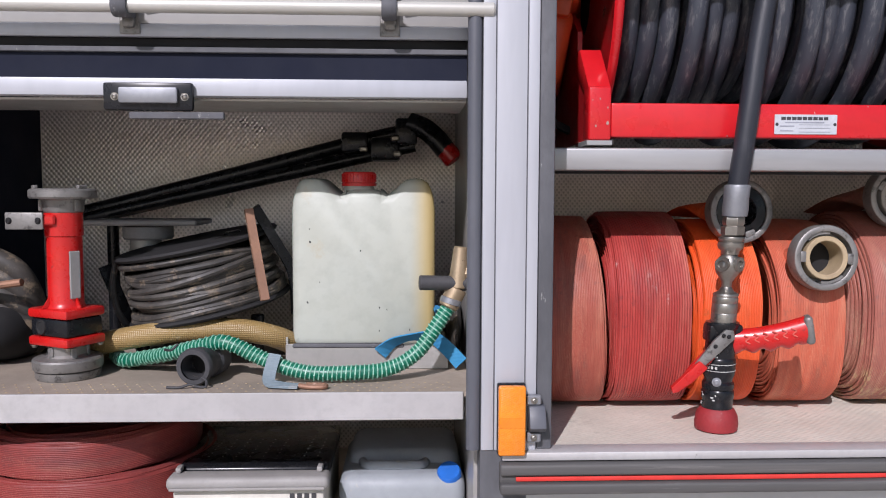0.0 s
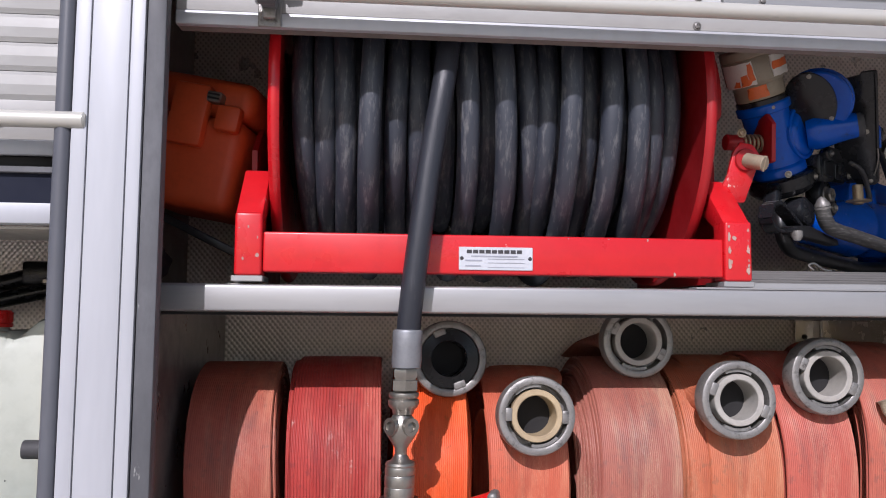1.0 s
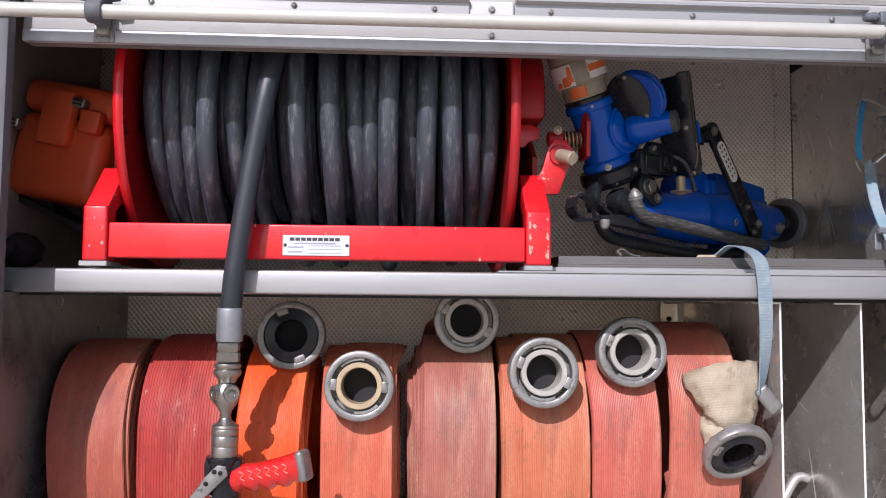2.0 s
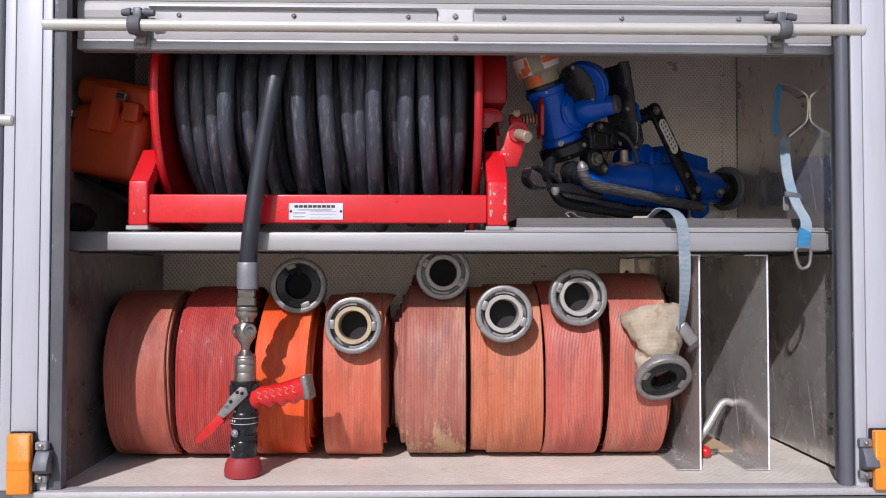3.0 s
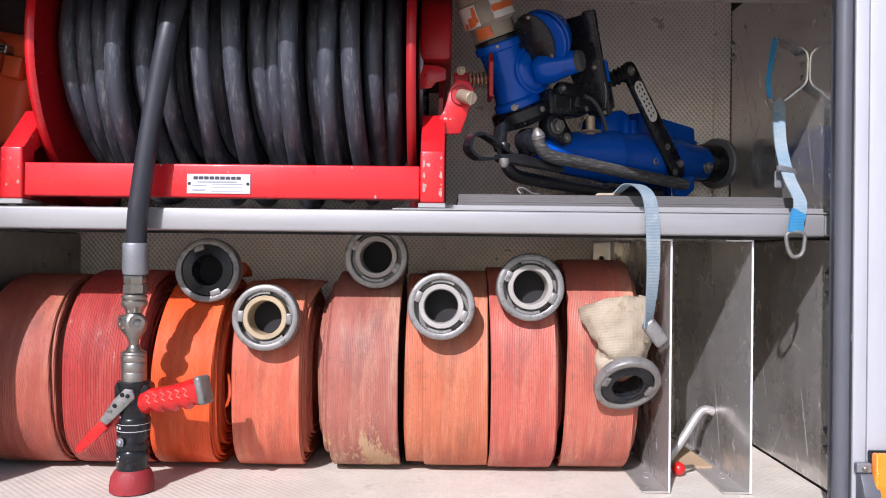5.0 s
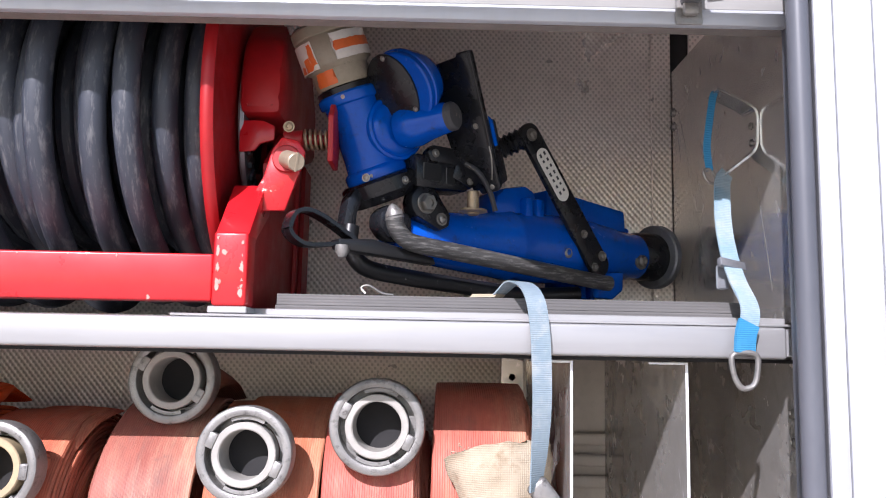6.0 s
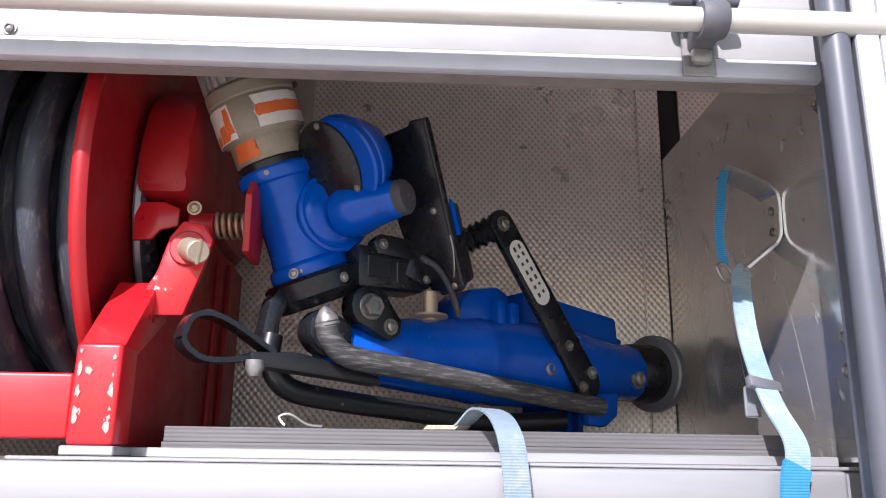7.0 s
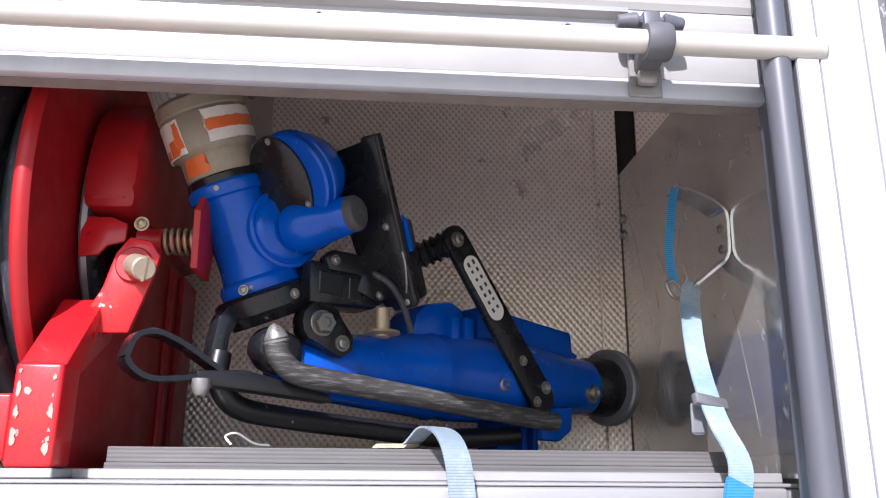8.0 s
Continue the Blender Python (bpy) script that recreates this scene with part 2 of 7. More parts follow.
M["wornpipe"] = surf("worn_black_pipe", (0.030, 0.030, 0.031), (0.105, 0.102, 0.098), rough=0.26, scale=16, metal=0.3, wear=(0.34, 0.33, 0.315), wscale=170, wamount=0.50, wsoft=0.20, wmax=0.75, stretch=(0.22, 0.22, 2.2), spec=0.5)
M["dirtyblack"] = surf("dirty_black_plastic", (0.058, 0.058, 0.062), (0.038, 0.038, 0.042), rough=0.6, scale=18, wear=(0.22, 0.19, 0.15), wscale=40, wamount=0.64)
M["cream"] = surf("cream_seal", (0.46, 0.36, 0.22), (0.34, 0.26, 0.165), rough=0.5, scale=20)
M["greyseal"] = surf("pale_seal", (0.42, 0.40, 0.365), (0.30, 0.285, 0.26), rough=0.5, scale=20)
M["brush"] = surf("brown_brush_seal", (0.22, 0.19, 0.17), (0.16, 0.14, 0.125), rough=0.8, scale=30)
M["rod"] = surf("cream_rod", (0.56, 0.55, 0.50), (0.50, 0.49, 0.45), rough=0.3, metal=0.2, scale=6, stretch=(0.2, 1, 1), wear=(0.36, 0.33, 0.28), wscale=50, wamount=0.68)
M["beigepanel"] = surf("beige_panel", (0.64, 0.585, 0.505), (0.54, 0.49, 0.42), rough=0.4, metal=0.1, scale=6, wear=(0.3, 0.26, 0.22), wscale=30, wamount=0.66)
M["canvas"] = relief(surf("beige_canvas", (0.47, 0.40, 0.30), (0.36, 0.295, 0.21), rough=0.9, scale=18, wear=(0.30, 0.23, 0.15), wscale=34, wamount=0.58, wsoft=0.12), lambda c, x, y, z: dimples(c, x, z, 0.0026), 0.0002)
M["amber"] = relief(surf("amber_lens", (0.85, 0.27, 0.012), (0.78, 0.22, 0.01), rough=0.16, scale=20, coat=0.6), lambda c, x, y, z: c("MULTIPLY", c("SINE", c("MULTIPLY", x, 900.0)), c("SINE", c("MULTIPLY", z, 1800.0))), 0.00025)
M["amberplain"] = surf("amber_plain", (0.80, 0.23, 0.012), (0.74, 0.2, 0.01), rough=0.12, scale=20, coat=0.6)
M["blue"] = surf("blue_gloss_paint", (0.0012, 0.092, 0.52), (0.0012, 0.062, 0.39), rough=0.13, rough2=0.28, scale=11, wear=(0.008, 0.034, 0.13), wscale=38, wamount=0.57, wsoft=0.14, wmax=0.8, coat=0.06, grain=0.0002, gscale=260, spec=0.32)
M["bluecap"] = surf("blue_cap", (0.02, 0.16, 0.62), rough=0.35, scale=20)
M["beige"] = surf("beige_housing", (0.30, 0.265, 0.20), (0.25, 0.215, 0.16), rough=0.4, scale=14, wear=(0.2, 0.17, 0.13), wscale=50)
M["cardboard"] = surf("brown_cardboard", (0.36, 0.26, 0.16), (0.30, 0.21, 0.13), rough=0.85, scale=18)
M["tape"] = surf("white_tape", (0.75, 0.73, 0.68), (0.66, 0.63, 0.58), rough=0.35, scale=20)
M["orangetape"] = surf("orange_tape", (0.80, 0.17, 0.04), rough=0.35, scale=20)
M["strap"] = relief(surf("pale_blue_webbing", (0.235, 0.285, 0.312), (0.165, 0.235, 0.285), rough=0.85, scale=12, wear=(0.31, 0.34, 0.35), wscale=20, wamount=0.50, wsoft=0.15), lambda c, x, y, z: c("SINE", c("MULTIPLY", z, 2600.0)), 0.00014)
M["strapfade"] = relief(surf("faded_blue_webbing", (0.37, 0.42, 0.44), (0.16, 0.31, 0.42), rough=0.85, scale=16), lambda c, x, y, z: c("SINE", c("MULTIPLY", z, 2600.0)), 0.00014)
M["strapblue"] = relief(surf("bright_blue_webbing", (0.025, 0.20, 0.41), (0.05, 0.26, 0.47), rough=0.8, scale=14), lambda c, x, y, z: c("SINE", c("MULTIPLY", z, 2600.0)), 0.00014)
M["orange"] = surf("orange_plastic", (0.62, 0.085, 0.02), (0.52, 0.07, 0.018), rough=0.45, scale=9, wear=(0.35, 0.05, 0.02), wscale=40, wamount=0.7)
M["mat"] = relief(surf("grey_rubber_mat", (0.135, 0.130, 0.126), (0.095, 0.092, 0.090), rough=0.7, scale=12, stretch=(0.2, 1, 1), wear=(0.24, 0.24, 0.24), wscale=40, wamount=0.64), lambda c, x, y, z: c("SINE", c("MULTIPLY", z, 1700.0)), 0.00012)
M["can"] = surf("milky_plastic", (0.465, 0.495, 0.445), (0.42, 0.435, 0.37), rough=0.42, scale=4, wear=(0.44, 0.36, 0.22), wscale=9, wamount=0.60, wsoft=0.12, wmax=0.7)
# yellower towards the can's right-hand side
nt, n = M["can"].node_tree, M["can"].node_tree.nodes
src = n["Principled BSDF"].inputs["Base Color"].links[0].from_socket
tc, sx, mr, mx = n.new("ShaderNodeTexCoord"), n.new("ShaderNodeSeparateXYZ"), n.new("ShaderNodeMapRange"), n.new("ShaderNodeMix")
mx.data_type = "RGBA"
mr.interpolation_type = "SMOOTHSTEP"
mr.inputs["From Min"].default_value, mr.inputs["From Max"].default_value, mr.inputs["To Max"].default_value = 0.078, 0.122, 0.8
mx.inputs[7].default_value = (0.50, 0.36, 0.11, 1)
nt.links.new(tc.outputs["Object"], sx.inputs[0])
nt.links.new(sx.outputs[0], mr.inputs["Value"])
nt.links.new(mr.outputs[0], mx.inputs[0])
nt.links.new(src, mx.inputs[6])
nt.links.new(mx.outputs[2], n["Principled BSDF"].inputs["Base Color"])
M["gripmark"] = surf("pale_grip_mark", (0.62, 0.12, 0.09), (0.56, 0.07, 0.05), rough=0.5, scale=60)
M["canblue"] = surf("pale_plastic", (0.34, 0.37, 0.395), (0.27, 0.295, 0.32), rough=0.4, scale=5, wear=(0.4, 0.38, 0.33), wscale=18, wamount=0.66)
M["redcap"] = surf("red_cap", (0.58, 0.012, 0.010), (0.48, 0.010, 0.010), rough=0.22, scale=20, wear=(0.30, 0.02, 0.02), wscale=50, wamount=0.64, coat=0.3)
M["cable"] = surf("dirty_cable", (0.085, 0.077, 0.068), (0.028, 0.026, 0.025), rough=0.42, scale=22, wear=(0.25, 0.195, 0.135), wscale=40, wamount=0.54, wsoft=0.14, wmax=0.85, grain=0.0003)
M["wood"] = surf("brown_wood", (0.34, 0.16, 0.075), (0.24, 0.11, 0.05), rough=0.6, scale=16, stretch=(4, 4, 0.3))
M["copper"] = surf("worn_bronze_bar", (0.40, 0.22, 0.14), (0.28, 0.16, 0.11), rough=0.45, metal=0.4, scale=18, wear=(0.6, 0.4, 0.3), wscale=40, wamount=0.64)
M["braid"] = relief(surf("tan_braided_hose", (0.34, 0.235, 0.095), (0.28, 0.185, 0.07), rough=0.30, scale=10, wear=(0.40, 0.31, 0.17), wscale=30, wamount=0.6, coat=0.3), lambda c, x, y, z: dimples(c, x, z, 0.0036), 0.00035)
M["green"] = surf("green_hose", (0.0, 0.15, 0.085), (0.0, 0.105, 0.062), rough=0.3, scale=20)
M["greenrib"] = surf("pale_green_rib", (0.26, 0.50, 0.38), (0.20, 0.42, 0.31), rough=0.4, scale=20)
M["brass"] = surf("dull_brass", (0.42, 0.33, 0.22), (0.34, 0.26, 0.17), rough=0.42, metal=0.7, scale=22, wear=(0.2, 0.15, 0.1), wscale=50)
M["greyplastic"] = surf("grey_plastic_lid", (0.33, 0.32, 0.31), (0.27, 0.26, 0.25), rough=0.5, scale=12)
M["helmet"] = surf("orange_gloss", (0.85, 0.15, 0.01), rough=0.25, scale=10, coat=0.4)
M["drill"] = surf("orange_tool", (0.80, 0.20, 0.01), (0.72, 0.17, 0.01), rough=0.3, scale=12, coat=0.3)
M["offwhite"] = surf("offwhite_plastic", (0.66, 0.64, 0.58), rough=0.45, scale=14)
M["pin"] = surf("dull_bronze_pin", (0.40, 0.33, 0.24), (0.32, 0.26, 0.19), rough=0.36, metal=0.3, scale=24, wear=(0.55, 0.48, 0.38), wscale=60, wamount=0.62)
M["chip"] = surf("bare_primer_chip", (0.46, 0.33, 0.28), (0.36, 0.23, 0.20), rough=0.6, scale=60)
M["label"] = surf("label_plate", (0.60, 0.62, 0.66), (0.52, 0.54, 0.58), rough=0.4, metal=0.2, scale=20)
M["ink"] = surf("dark_ink", (0.05, 0.05, 0.055), rough=0.6, scale=20)
M["printwhite"] = surf("worn_white_print", (0.62, 0.62, 0.60), (0.35, 0.35, 0.34), rough=0.6, scale=90)
M["inkgrey"] = surf("grey_ink", (0.35, 0.37, 0.42), rough=0.6, scale=20)
M["inkred"] = surf("red_ink", (0.7, 0.04, 0.03), rough=0.5, scale=20)
M["ground"] = surf("concrete", (0.56, 0.50, 0.43), (0.47, 0.42, 0.36), rough=0.85, scale=0.8, grain=0.004, gscale=60)


def fabric(name, a, b, wear, ribs=0.0, wamount=0.62, across=False, scuff=0.0, dirt=0.5, stain=None):
    """Flat-woven hose jacket: faded cloth with a woven grain, dirt, pale rubbed patches and, on some, scuffs or a stain."""
    m = surf(name, a, b, rough=0.40, rough2=0.64, scale=9, stretch=(1, 1, 0.6), spec=0.42)
    noise_at, calc, step, lay, axis = nodes_of(m)
    around = (0.45, 0.45, 3.2) if across else (3.2, 0.5, 0.5)
    a, b = (tuple(v * f for v, f in zip(t, (1.0, 1.13, 1.16))) for t in (a, b))
    dark = tuple(v * f for v, f in zip(a, (0.40, 0.62, 0.75)))
    # worn bands along the hose, dirt in clouds, rubbed threads
    lay(step(noise_at(6.0, 7.0, around, shift=1.3, rough=0.7), 0.46, 0.74, 0.8), wear)
    lay(step(noise_at(9.0, 7.0, tuple(0.4 + 0.5 * v for v in around), shift=4.2, rough=0.72), 0.46, 0.70, dirt), dark)
    lay(calc("MULTIPLY", step(noise_at(420.0, 2.0, (1.6, 0.5, 0.5)), 0.52, 0.66), step(noise_at(8.0, 5.0, around, shift=9.0), 0.42, 0.66, 0.38)), wear)
    lay(calc("MULTIPLY", step(noise_at(90.0, 3.0), 0.56, 0.72), step(noise_at(6.0, 4.0, shift=2.2), 0.5, 0.62, 0.5)), dark)
    streak = tuple(v * f for v, f in zip(a, (0.66, 0.46, 0.50)))
    thin = (0.25, 0.25, 5.0) if across else (5.0, 0.25, 0.25)
    lay(calc("MULTIPLY", step(noise_at(16.0, 8.0, thin, shift=11.0, rough=0.75), 0.48, 0.62), step(noise_at(5.0, 4.0, shift=8.8), 0.40, 0.58, 0.62)), streak)
    if scuff:
        mark = step(noise_at(34.0, 6.0, (1, 1, 0.45), (0.4, 0, 0), 0.75), 0.60, 0.69)
        lay(calc("MULTIPLY", mark, step(noise_at(5.0, 3.0, shift=5.5), 0.50, 0.58, scuff)), (0.72, 0.60, 0.54))
    if stain:
        low = step(calc("MULTIPLY", axis(2), -1.0), -0.20, -0.02, 0.22)
        mark = step(calc("ADD", noise_at(20.0, 8.0, (1.6, 1, 0.55), rough=0.78), low), 0.69, 0.76, 0.75)
        lay(mark, stain)
    pitch = 0.0046 if ribs else 0.0030
    u, v = (2, 0) if across else (0, 2)
    rib = lambda c, x, y, z: c("SINE", c("MULTIPLY", (x, y, z)[u], 2 * math.pi / pitch))
    # the weave's furrows are darker, in patches
    lay(calc("MULTIPLY", step(rib(calc, axis(0), axis(1), axis(2)), -0.2, -0.95), step(noise_at(7.0, 5.0, shift=6.4), 0.36, 0.62, 0.40 if ribs else 0.12)), dark)
    return relief(m, rib, 0.0006 if ribs else 0.0002)


# ---- building helpers ----
ORIGIN = {}


def thing(name, at, label, category, group="", kind=""):
    ob = new(name)
    ob.empty_display_size = 0.05
    ob.location = at
    ORIGIN[ob.name] = Vector(at)
    return tagged(ob, label, category, group, kind)


def part(name, bm, material, parent=None, label="", smooth=True, angle=35):
    """Links a bmesh, modelled in the world's place, as one mesh object under a thing or a part."""
    me = bpy.data.meshes.new(name)
    o = ORIGIN[parent.name] if parent else Vector((0, 0, 0))
    bmesh.ops.remove_doubles(bm, verts=bm.verts, dist=1e-6)
    bmesh.ops.recalc_face_normals(bm, faces=bm.faces)
    bmesh.ops.translate(bm, verts=bm.verts, vec=-o)
    if smooth:
        lim = radians(angle)
        for f in bm.faces:
            f.smooth = True
        for e in bm.edges:
            e.smooth = len(e.link_faces) == 2 and e.calc_face_angle(0) < lim
    bm.to_mesh(me)
    bm.free()
    ob = new(name, me)
    me.materials.append(M[material] if isinstance(material, str) else material)
    if parent:
        ob.parent = parent
    ORIGIN[ob.name] = o
    if label:
        ob["label"] = label
    return ob


def structure(name, bm, material, label, category, smooth=True):
    return tagged(part(name, bm, material, None, "", smooth), label, category, "", "structure")


def B():
    return bmesh.new()


def box(bm, lo, hi, bevel=0.0, seg=2, m=None):
    lo, hi = Vector(lo), Vector(hi)
    r = bmesh.ops.create_cube(bm, size=1)
    vs = r["verts"]
    for v in vs:
        v.co = Vector((lo[i] + (v.co[i] + 0.5) * (hi[i] - lo[i]) for i in range(3)))
    if bevel:
        es = list({e for v in vs for e in v.link_edges})
        out = bmesh.ops.bevel(bm, geom=es, offset=bevel, segments=seg, profile=0.5, affect="EDGES")
        vs = list({v for f in out["faces"] for v in f.verts} | {v for v in vs if v.is_valid})
    if m is not None:
        bmesh.ops.transform(bm, matrix=m, verts=vs)
    return bm


def axes(d, up=(0, 0, 1)):
    d = Vector(d).normalized()
    u = Vector(up)
    if abs(d.dot(u)) > 0.98:
        u = Vector((1, 0, 0))
    s = d.cross(u).normalized()
    return d, s, s.cross(d)


def lathe(bm, at, way, profile, seg=32, a0=0.0, a1=2 * math.pi, up=(0, 0, 1)):
    """Turns a profile of (radius, distance along way) round the axis from at along way."""
    d, s, u = axes(way, up)
    at = Vector(at)
    full = abs(a1 - a0 - 2 * math.pi) < 1e-6
    n = seg if full else seg + 1
    rings = []
    for r, h in profile:
        rings.append([bm.verts.new(at + d * h + (s * math.cos(a) + u * math.sin(a)) * max(r, 1e-5)) for a in (a0 + (a1 - a0) * i / seg for i in range(n))])
    for p, q in zip(rings, rings[1:]):
        for i in range(seg):
            j = (i + 1) % n
            bm.faces.new((p[i], p[j], q[j], q[i]))
    if not full:
        for i in (0, n - 1):
            if len(rings) > 2:
                bm.faces.new([r[i] for r in rings])
    return bm


def rod(bm, p, q, r, seg=16, r2=None, bevel=0.0):
    p, q = Vector(p), Vector(q)
    h, r2 = (q - p).length, r if r2 is None else r2
    b = bevel or min(r, h) * 0.12
    return lathe(bm, p, q - p, [(0, 0), (r - b, 0), (r, b), (r2, h - b), (r2 - b, h), (0, h)], seg)


def smoothed(pts, per=8, closed=False):
    P = [Vector(p) for p in pts]
    n = len(P)
    out = []
    for i in range(n if closed else n - 1):
        a, b, c, d = (P[(i + k) % n] if closed else P[min(max(i + k, 0), n - 1)] for k in (-1, 0, 1, 2))
        for j in range(per):
            t = j / per
            out.append(0.5 * ((2 * b) + (c - a) * t + (2 * a - 5 * b + 4 * c - d) * t * t + (3 * b - a - 3 * c + d) * t ** 3))
    if not closed:
        out.append(P[-1])
    return out


def tube(bm, pts, r, seg=10, per=8, closed=False, caps=True, flat=1.0, radii=None):
    P = smoothed(pts, per, closed) if per else [Vector(p) for p in pts]
    n = len(P)
    rings, prev = [], None
    for i, p in enumerate(P):
        t = (P[(i + 1) % n] - P[i - 1]) if closed or 0 < i < n - 1 else (P[1] - P[0] if i == 0 else P[-1] - P[-2])
        t.normalize()
        if prev is None:
            _, s, u = axes(t)
        else:
            s = (prev - t * prev.dot(t)).normalized()
            u = s.cross(t)
        prev = s
        rr = radii(i / (n - 1)) if radii else r
        rings.append([bm.verts.new(p + (s * math.cos(a) + u * math.sin(a) * flat) * rr) for a in (2 * math.pi * k / seg for k in range(seg))])
    for i in range(n if closed else n - 1):
        p, q = rings[i], rings[(i + 1) % n]
        for k in range(seg):
            bm.faces.new((p[k], p[(k + 1) % seg], q[(k + 1) % seg], q[k]))
    if caps and not closed:
        bm.faces.new(rings[0])
        bm.faces.new(rings[-1])
    return bm


def ribbon(bm, pts, side, width, thick, per=6, sides=None):
    """A flat strap along pts; side is its width direction, or sides gives one for each point."""
    P = smoothed(pts, per)
    S = smoothed(sides, per) if sides else [Vector(side)] * len(P)
    rings = []
    for i, p in enumerate(P):
        t = (P[min(i + 1, len(P) - 1)] - P[max(i - 1, 0)]).normalized()
        s = S[i].normalized()
        s = (s - t * s.dot(t)).normalized()
        nrm = s.cross(t)
        rings.append([bm.verts.new(p + s * a * width / 2 + nrm * b * thick / 2) for a, b in ((-1, -1), (1, -1), (1, 1), (-1, 1))])
    for p, q in zip(rings, rings[1:]):
        for k in range(4):
            bm.faces.new((p[k], p[(k + 1) % 4], q[(k + 1) % 4], q[k]))
    bm.faces.new(rings[0])
    bm.faces.new(rings[-1])
    return bm


def prism(bm, outline, way, bevel=0.0):
    """A flat outline of 3D points, drawn out along way."""
    vs = [bm.verts.new(Vector(p)) for p in outline]
    f = bm.faces.new(vs)
    ext = bmesh.ops.extrude_face_region(bm, geom=[f])
    nv = [v for v in ext["geom"] if isinstance(v, bmesh.types.BMVert)]
    bmesh.ops.translate(bm, verts=nv, vec=Vector(way))
    if bevel:
        es = list({e for v in vs + nv for e in v.link_edges})
        bmesh.ops.bevel(bm, geom=es, offset=bevel, segments=2, profile=0.5, affect="EDGES")
    return bm


def bolt(parent, at, way, r=0.006, name="bolt", material="steel"):
    bm = B()
    d, s, u = axes(way)
    lathe(bm, at, way, [(0, 0), (r * 1.5, 0), (r * 1.5, r * 0.25), (r * 1.1, r * 0.25), (r, r * 0.8), (r * 0.6, r * 1.0), (r * 0.45, r * 0.7), (0, r * 0.7)], 14)
    return part(name, bm, material, parent)

# ---- ground and vehicle body ----
FRONT, BACK = 1.375, 2.005
# unseen ground, its pale warm tone chosen for the light it bounces into the lockers
bm = B()
box(bm, (-60, -60, -0.3), (60, 60, 0.0))
structure("ground", bm, "ground", "pale grey concrete yard in full sun", "ground", False)

# inner shell of the three lockers
bm = B()
box(bm, (-0.80, BACK, 0.55), (1.8375, BACK + 0.03, 2.42))
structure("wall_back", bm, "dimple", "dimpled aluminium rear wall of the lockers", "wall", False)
bm = B()
box(bm, (1.874, BACK + 0.001, 0.55), (2.60, BACK + 0.031, 2.42))
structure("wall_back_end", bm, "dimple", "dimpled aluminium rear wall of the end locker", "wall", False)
bm = B()
box(bm, (1.80, BACK + 0.032, 0.55), (1.90, BACK + 0.05, 2.42))
box(bm, (1.838, BACK + 0.006, 0.55), (1.8738, BACK + 0.0315, 2.42))
structure("wall_joint", bm, "dark", "dark gap between the rear panels", "wall", False)
bm = B()
box(bm, (-0.83, 1.43, 0.55), (-0.80, BACK + 0.03, 2.42))
structure("wall_left_end", bm, "sheet_dull", "dull sheet metal side wall", "wall", False)
# partition added on assumption; its near-black colour makes the locker's left end dark
bm = B()
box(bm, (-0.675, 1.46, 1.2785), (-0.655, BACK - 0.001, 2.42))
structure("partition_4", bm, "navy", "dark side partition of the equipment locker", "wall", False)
bm = B()
box(bm, (2.60, 1.43, 0.55), (2.63, BACK + 0.03, 2.42))
structure("wall_right_end", bm, "dark", "dark side wall of the end locker", "wall", False)
bm = B()
box(bm, (0.262, 1.43, 0.55), (0.274, BACK - 0.001, 2.42))
structure("partition_1", bm, "sheet_dull", "sheet metal partition between two lockers", "wall", False)
bm = B()
box(bm, (0.316, 1.43, 0.55), (0.352, BACK - 0.001, 1.626))
structure("partition_2", bm, "sheet_dark", "scuffed sheet metal side of the hose locker", "wall", False)
bm = B()
box(bm, (1.880, 1.43, 0.55), (1.905, BACK - 0.001, 2.14))
structure("partition_3", bm, "sheet_dull", "sheet metal partition beside the end locker", "wall", False)
# unseen roof, given a bright tone so it throws light into the upper lockers
bm = B()
box(bm, (-0.83, 1.45, 2.42), (2.63, BACK + 0.05, 2.46))
structure("ceiling", bm, "edge", "unseen locker roof, made pale to bounce light inside", "ceiling", False)

# side plates of the hose locker
plate_tr = thing("side_plate", (1.840, 1.45, 1.672), "shiny scratched aluminium side plate above the shelf", "side plate")
bm = B()
prism(bm, [(1.838, 1.434, 1.672), (1.838, 2.000, 1.672), (1.838, 2.000, 2.152), (1.838, 1.434, 2.146)], (0.004, 0, 0))
part("plate", bm, "sheet", plate_tr, smooth=False)
for y, z in ((1.505, 1.754), (1.503, 1.784), (1.985, 2.045), (1.985, 2.072), (1.503, 2.018)):
    bolt(plate_tr, (1.838, y, z), (-1, 0, 0), 0.0055)
plate_br = thing("side_plate", (1.840, 1.45, 1.197), "scratched grey aluminium side plate under the shelf", "side plate")
bm = B()
box(bm, (1.838, 1.434, 1.2002), (1.842, 2.000, 1.622))
part("plate", bm, "divider", plate_br, smooth=False)
for z in (1.268, 1.298, 1.529, 1.563):
    bolt(plate_br, (1.838, 1.525, z), (-1, 0, 0), 0.0055)

# floors and shelves
bm = B()
box(bm, (0.3525, 1.402, 1.150), (1.838, BACK, 1.195))
structure("floor", bm, "tread", "dusty dimpled aluminium locker floor", "floor", False)
bm = B()
box(bm, (0.300, 1.362, 1.186), (1.872, 1.402, 1.199), 0.002)
structure("sill", bm, "shelf_face", "bright aluminium sill along the locker floor", "sill")

shelf = thing("shelf", (1.09, 1.5, 1.626), "brushed aluminium box-section shelf across the locker", "shelf")
bm = B()
box(bm, (0.294, 1.480, 1.627), (1.812, 1.540, 1.664), 0.004, 3)
part("front_beam", bm, "alu", shelf, "bright worn front beam")
bm = B()
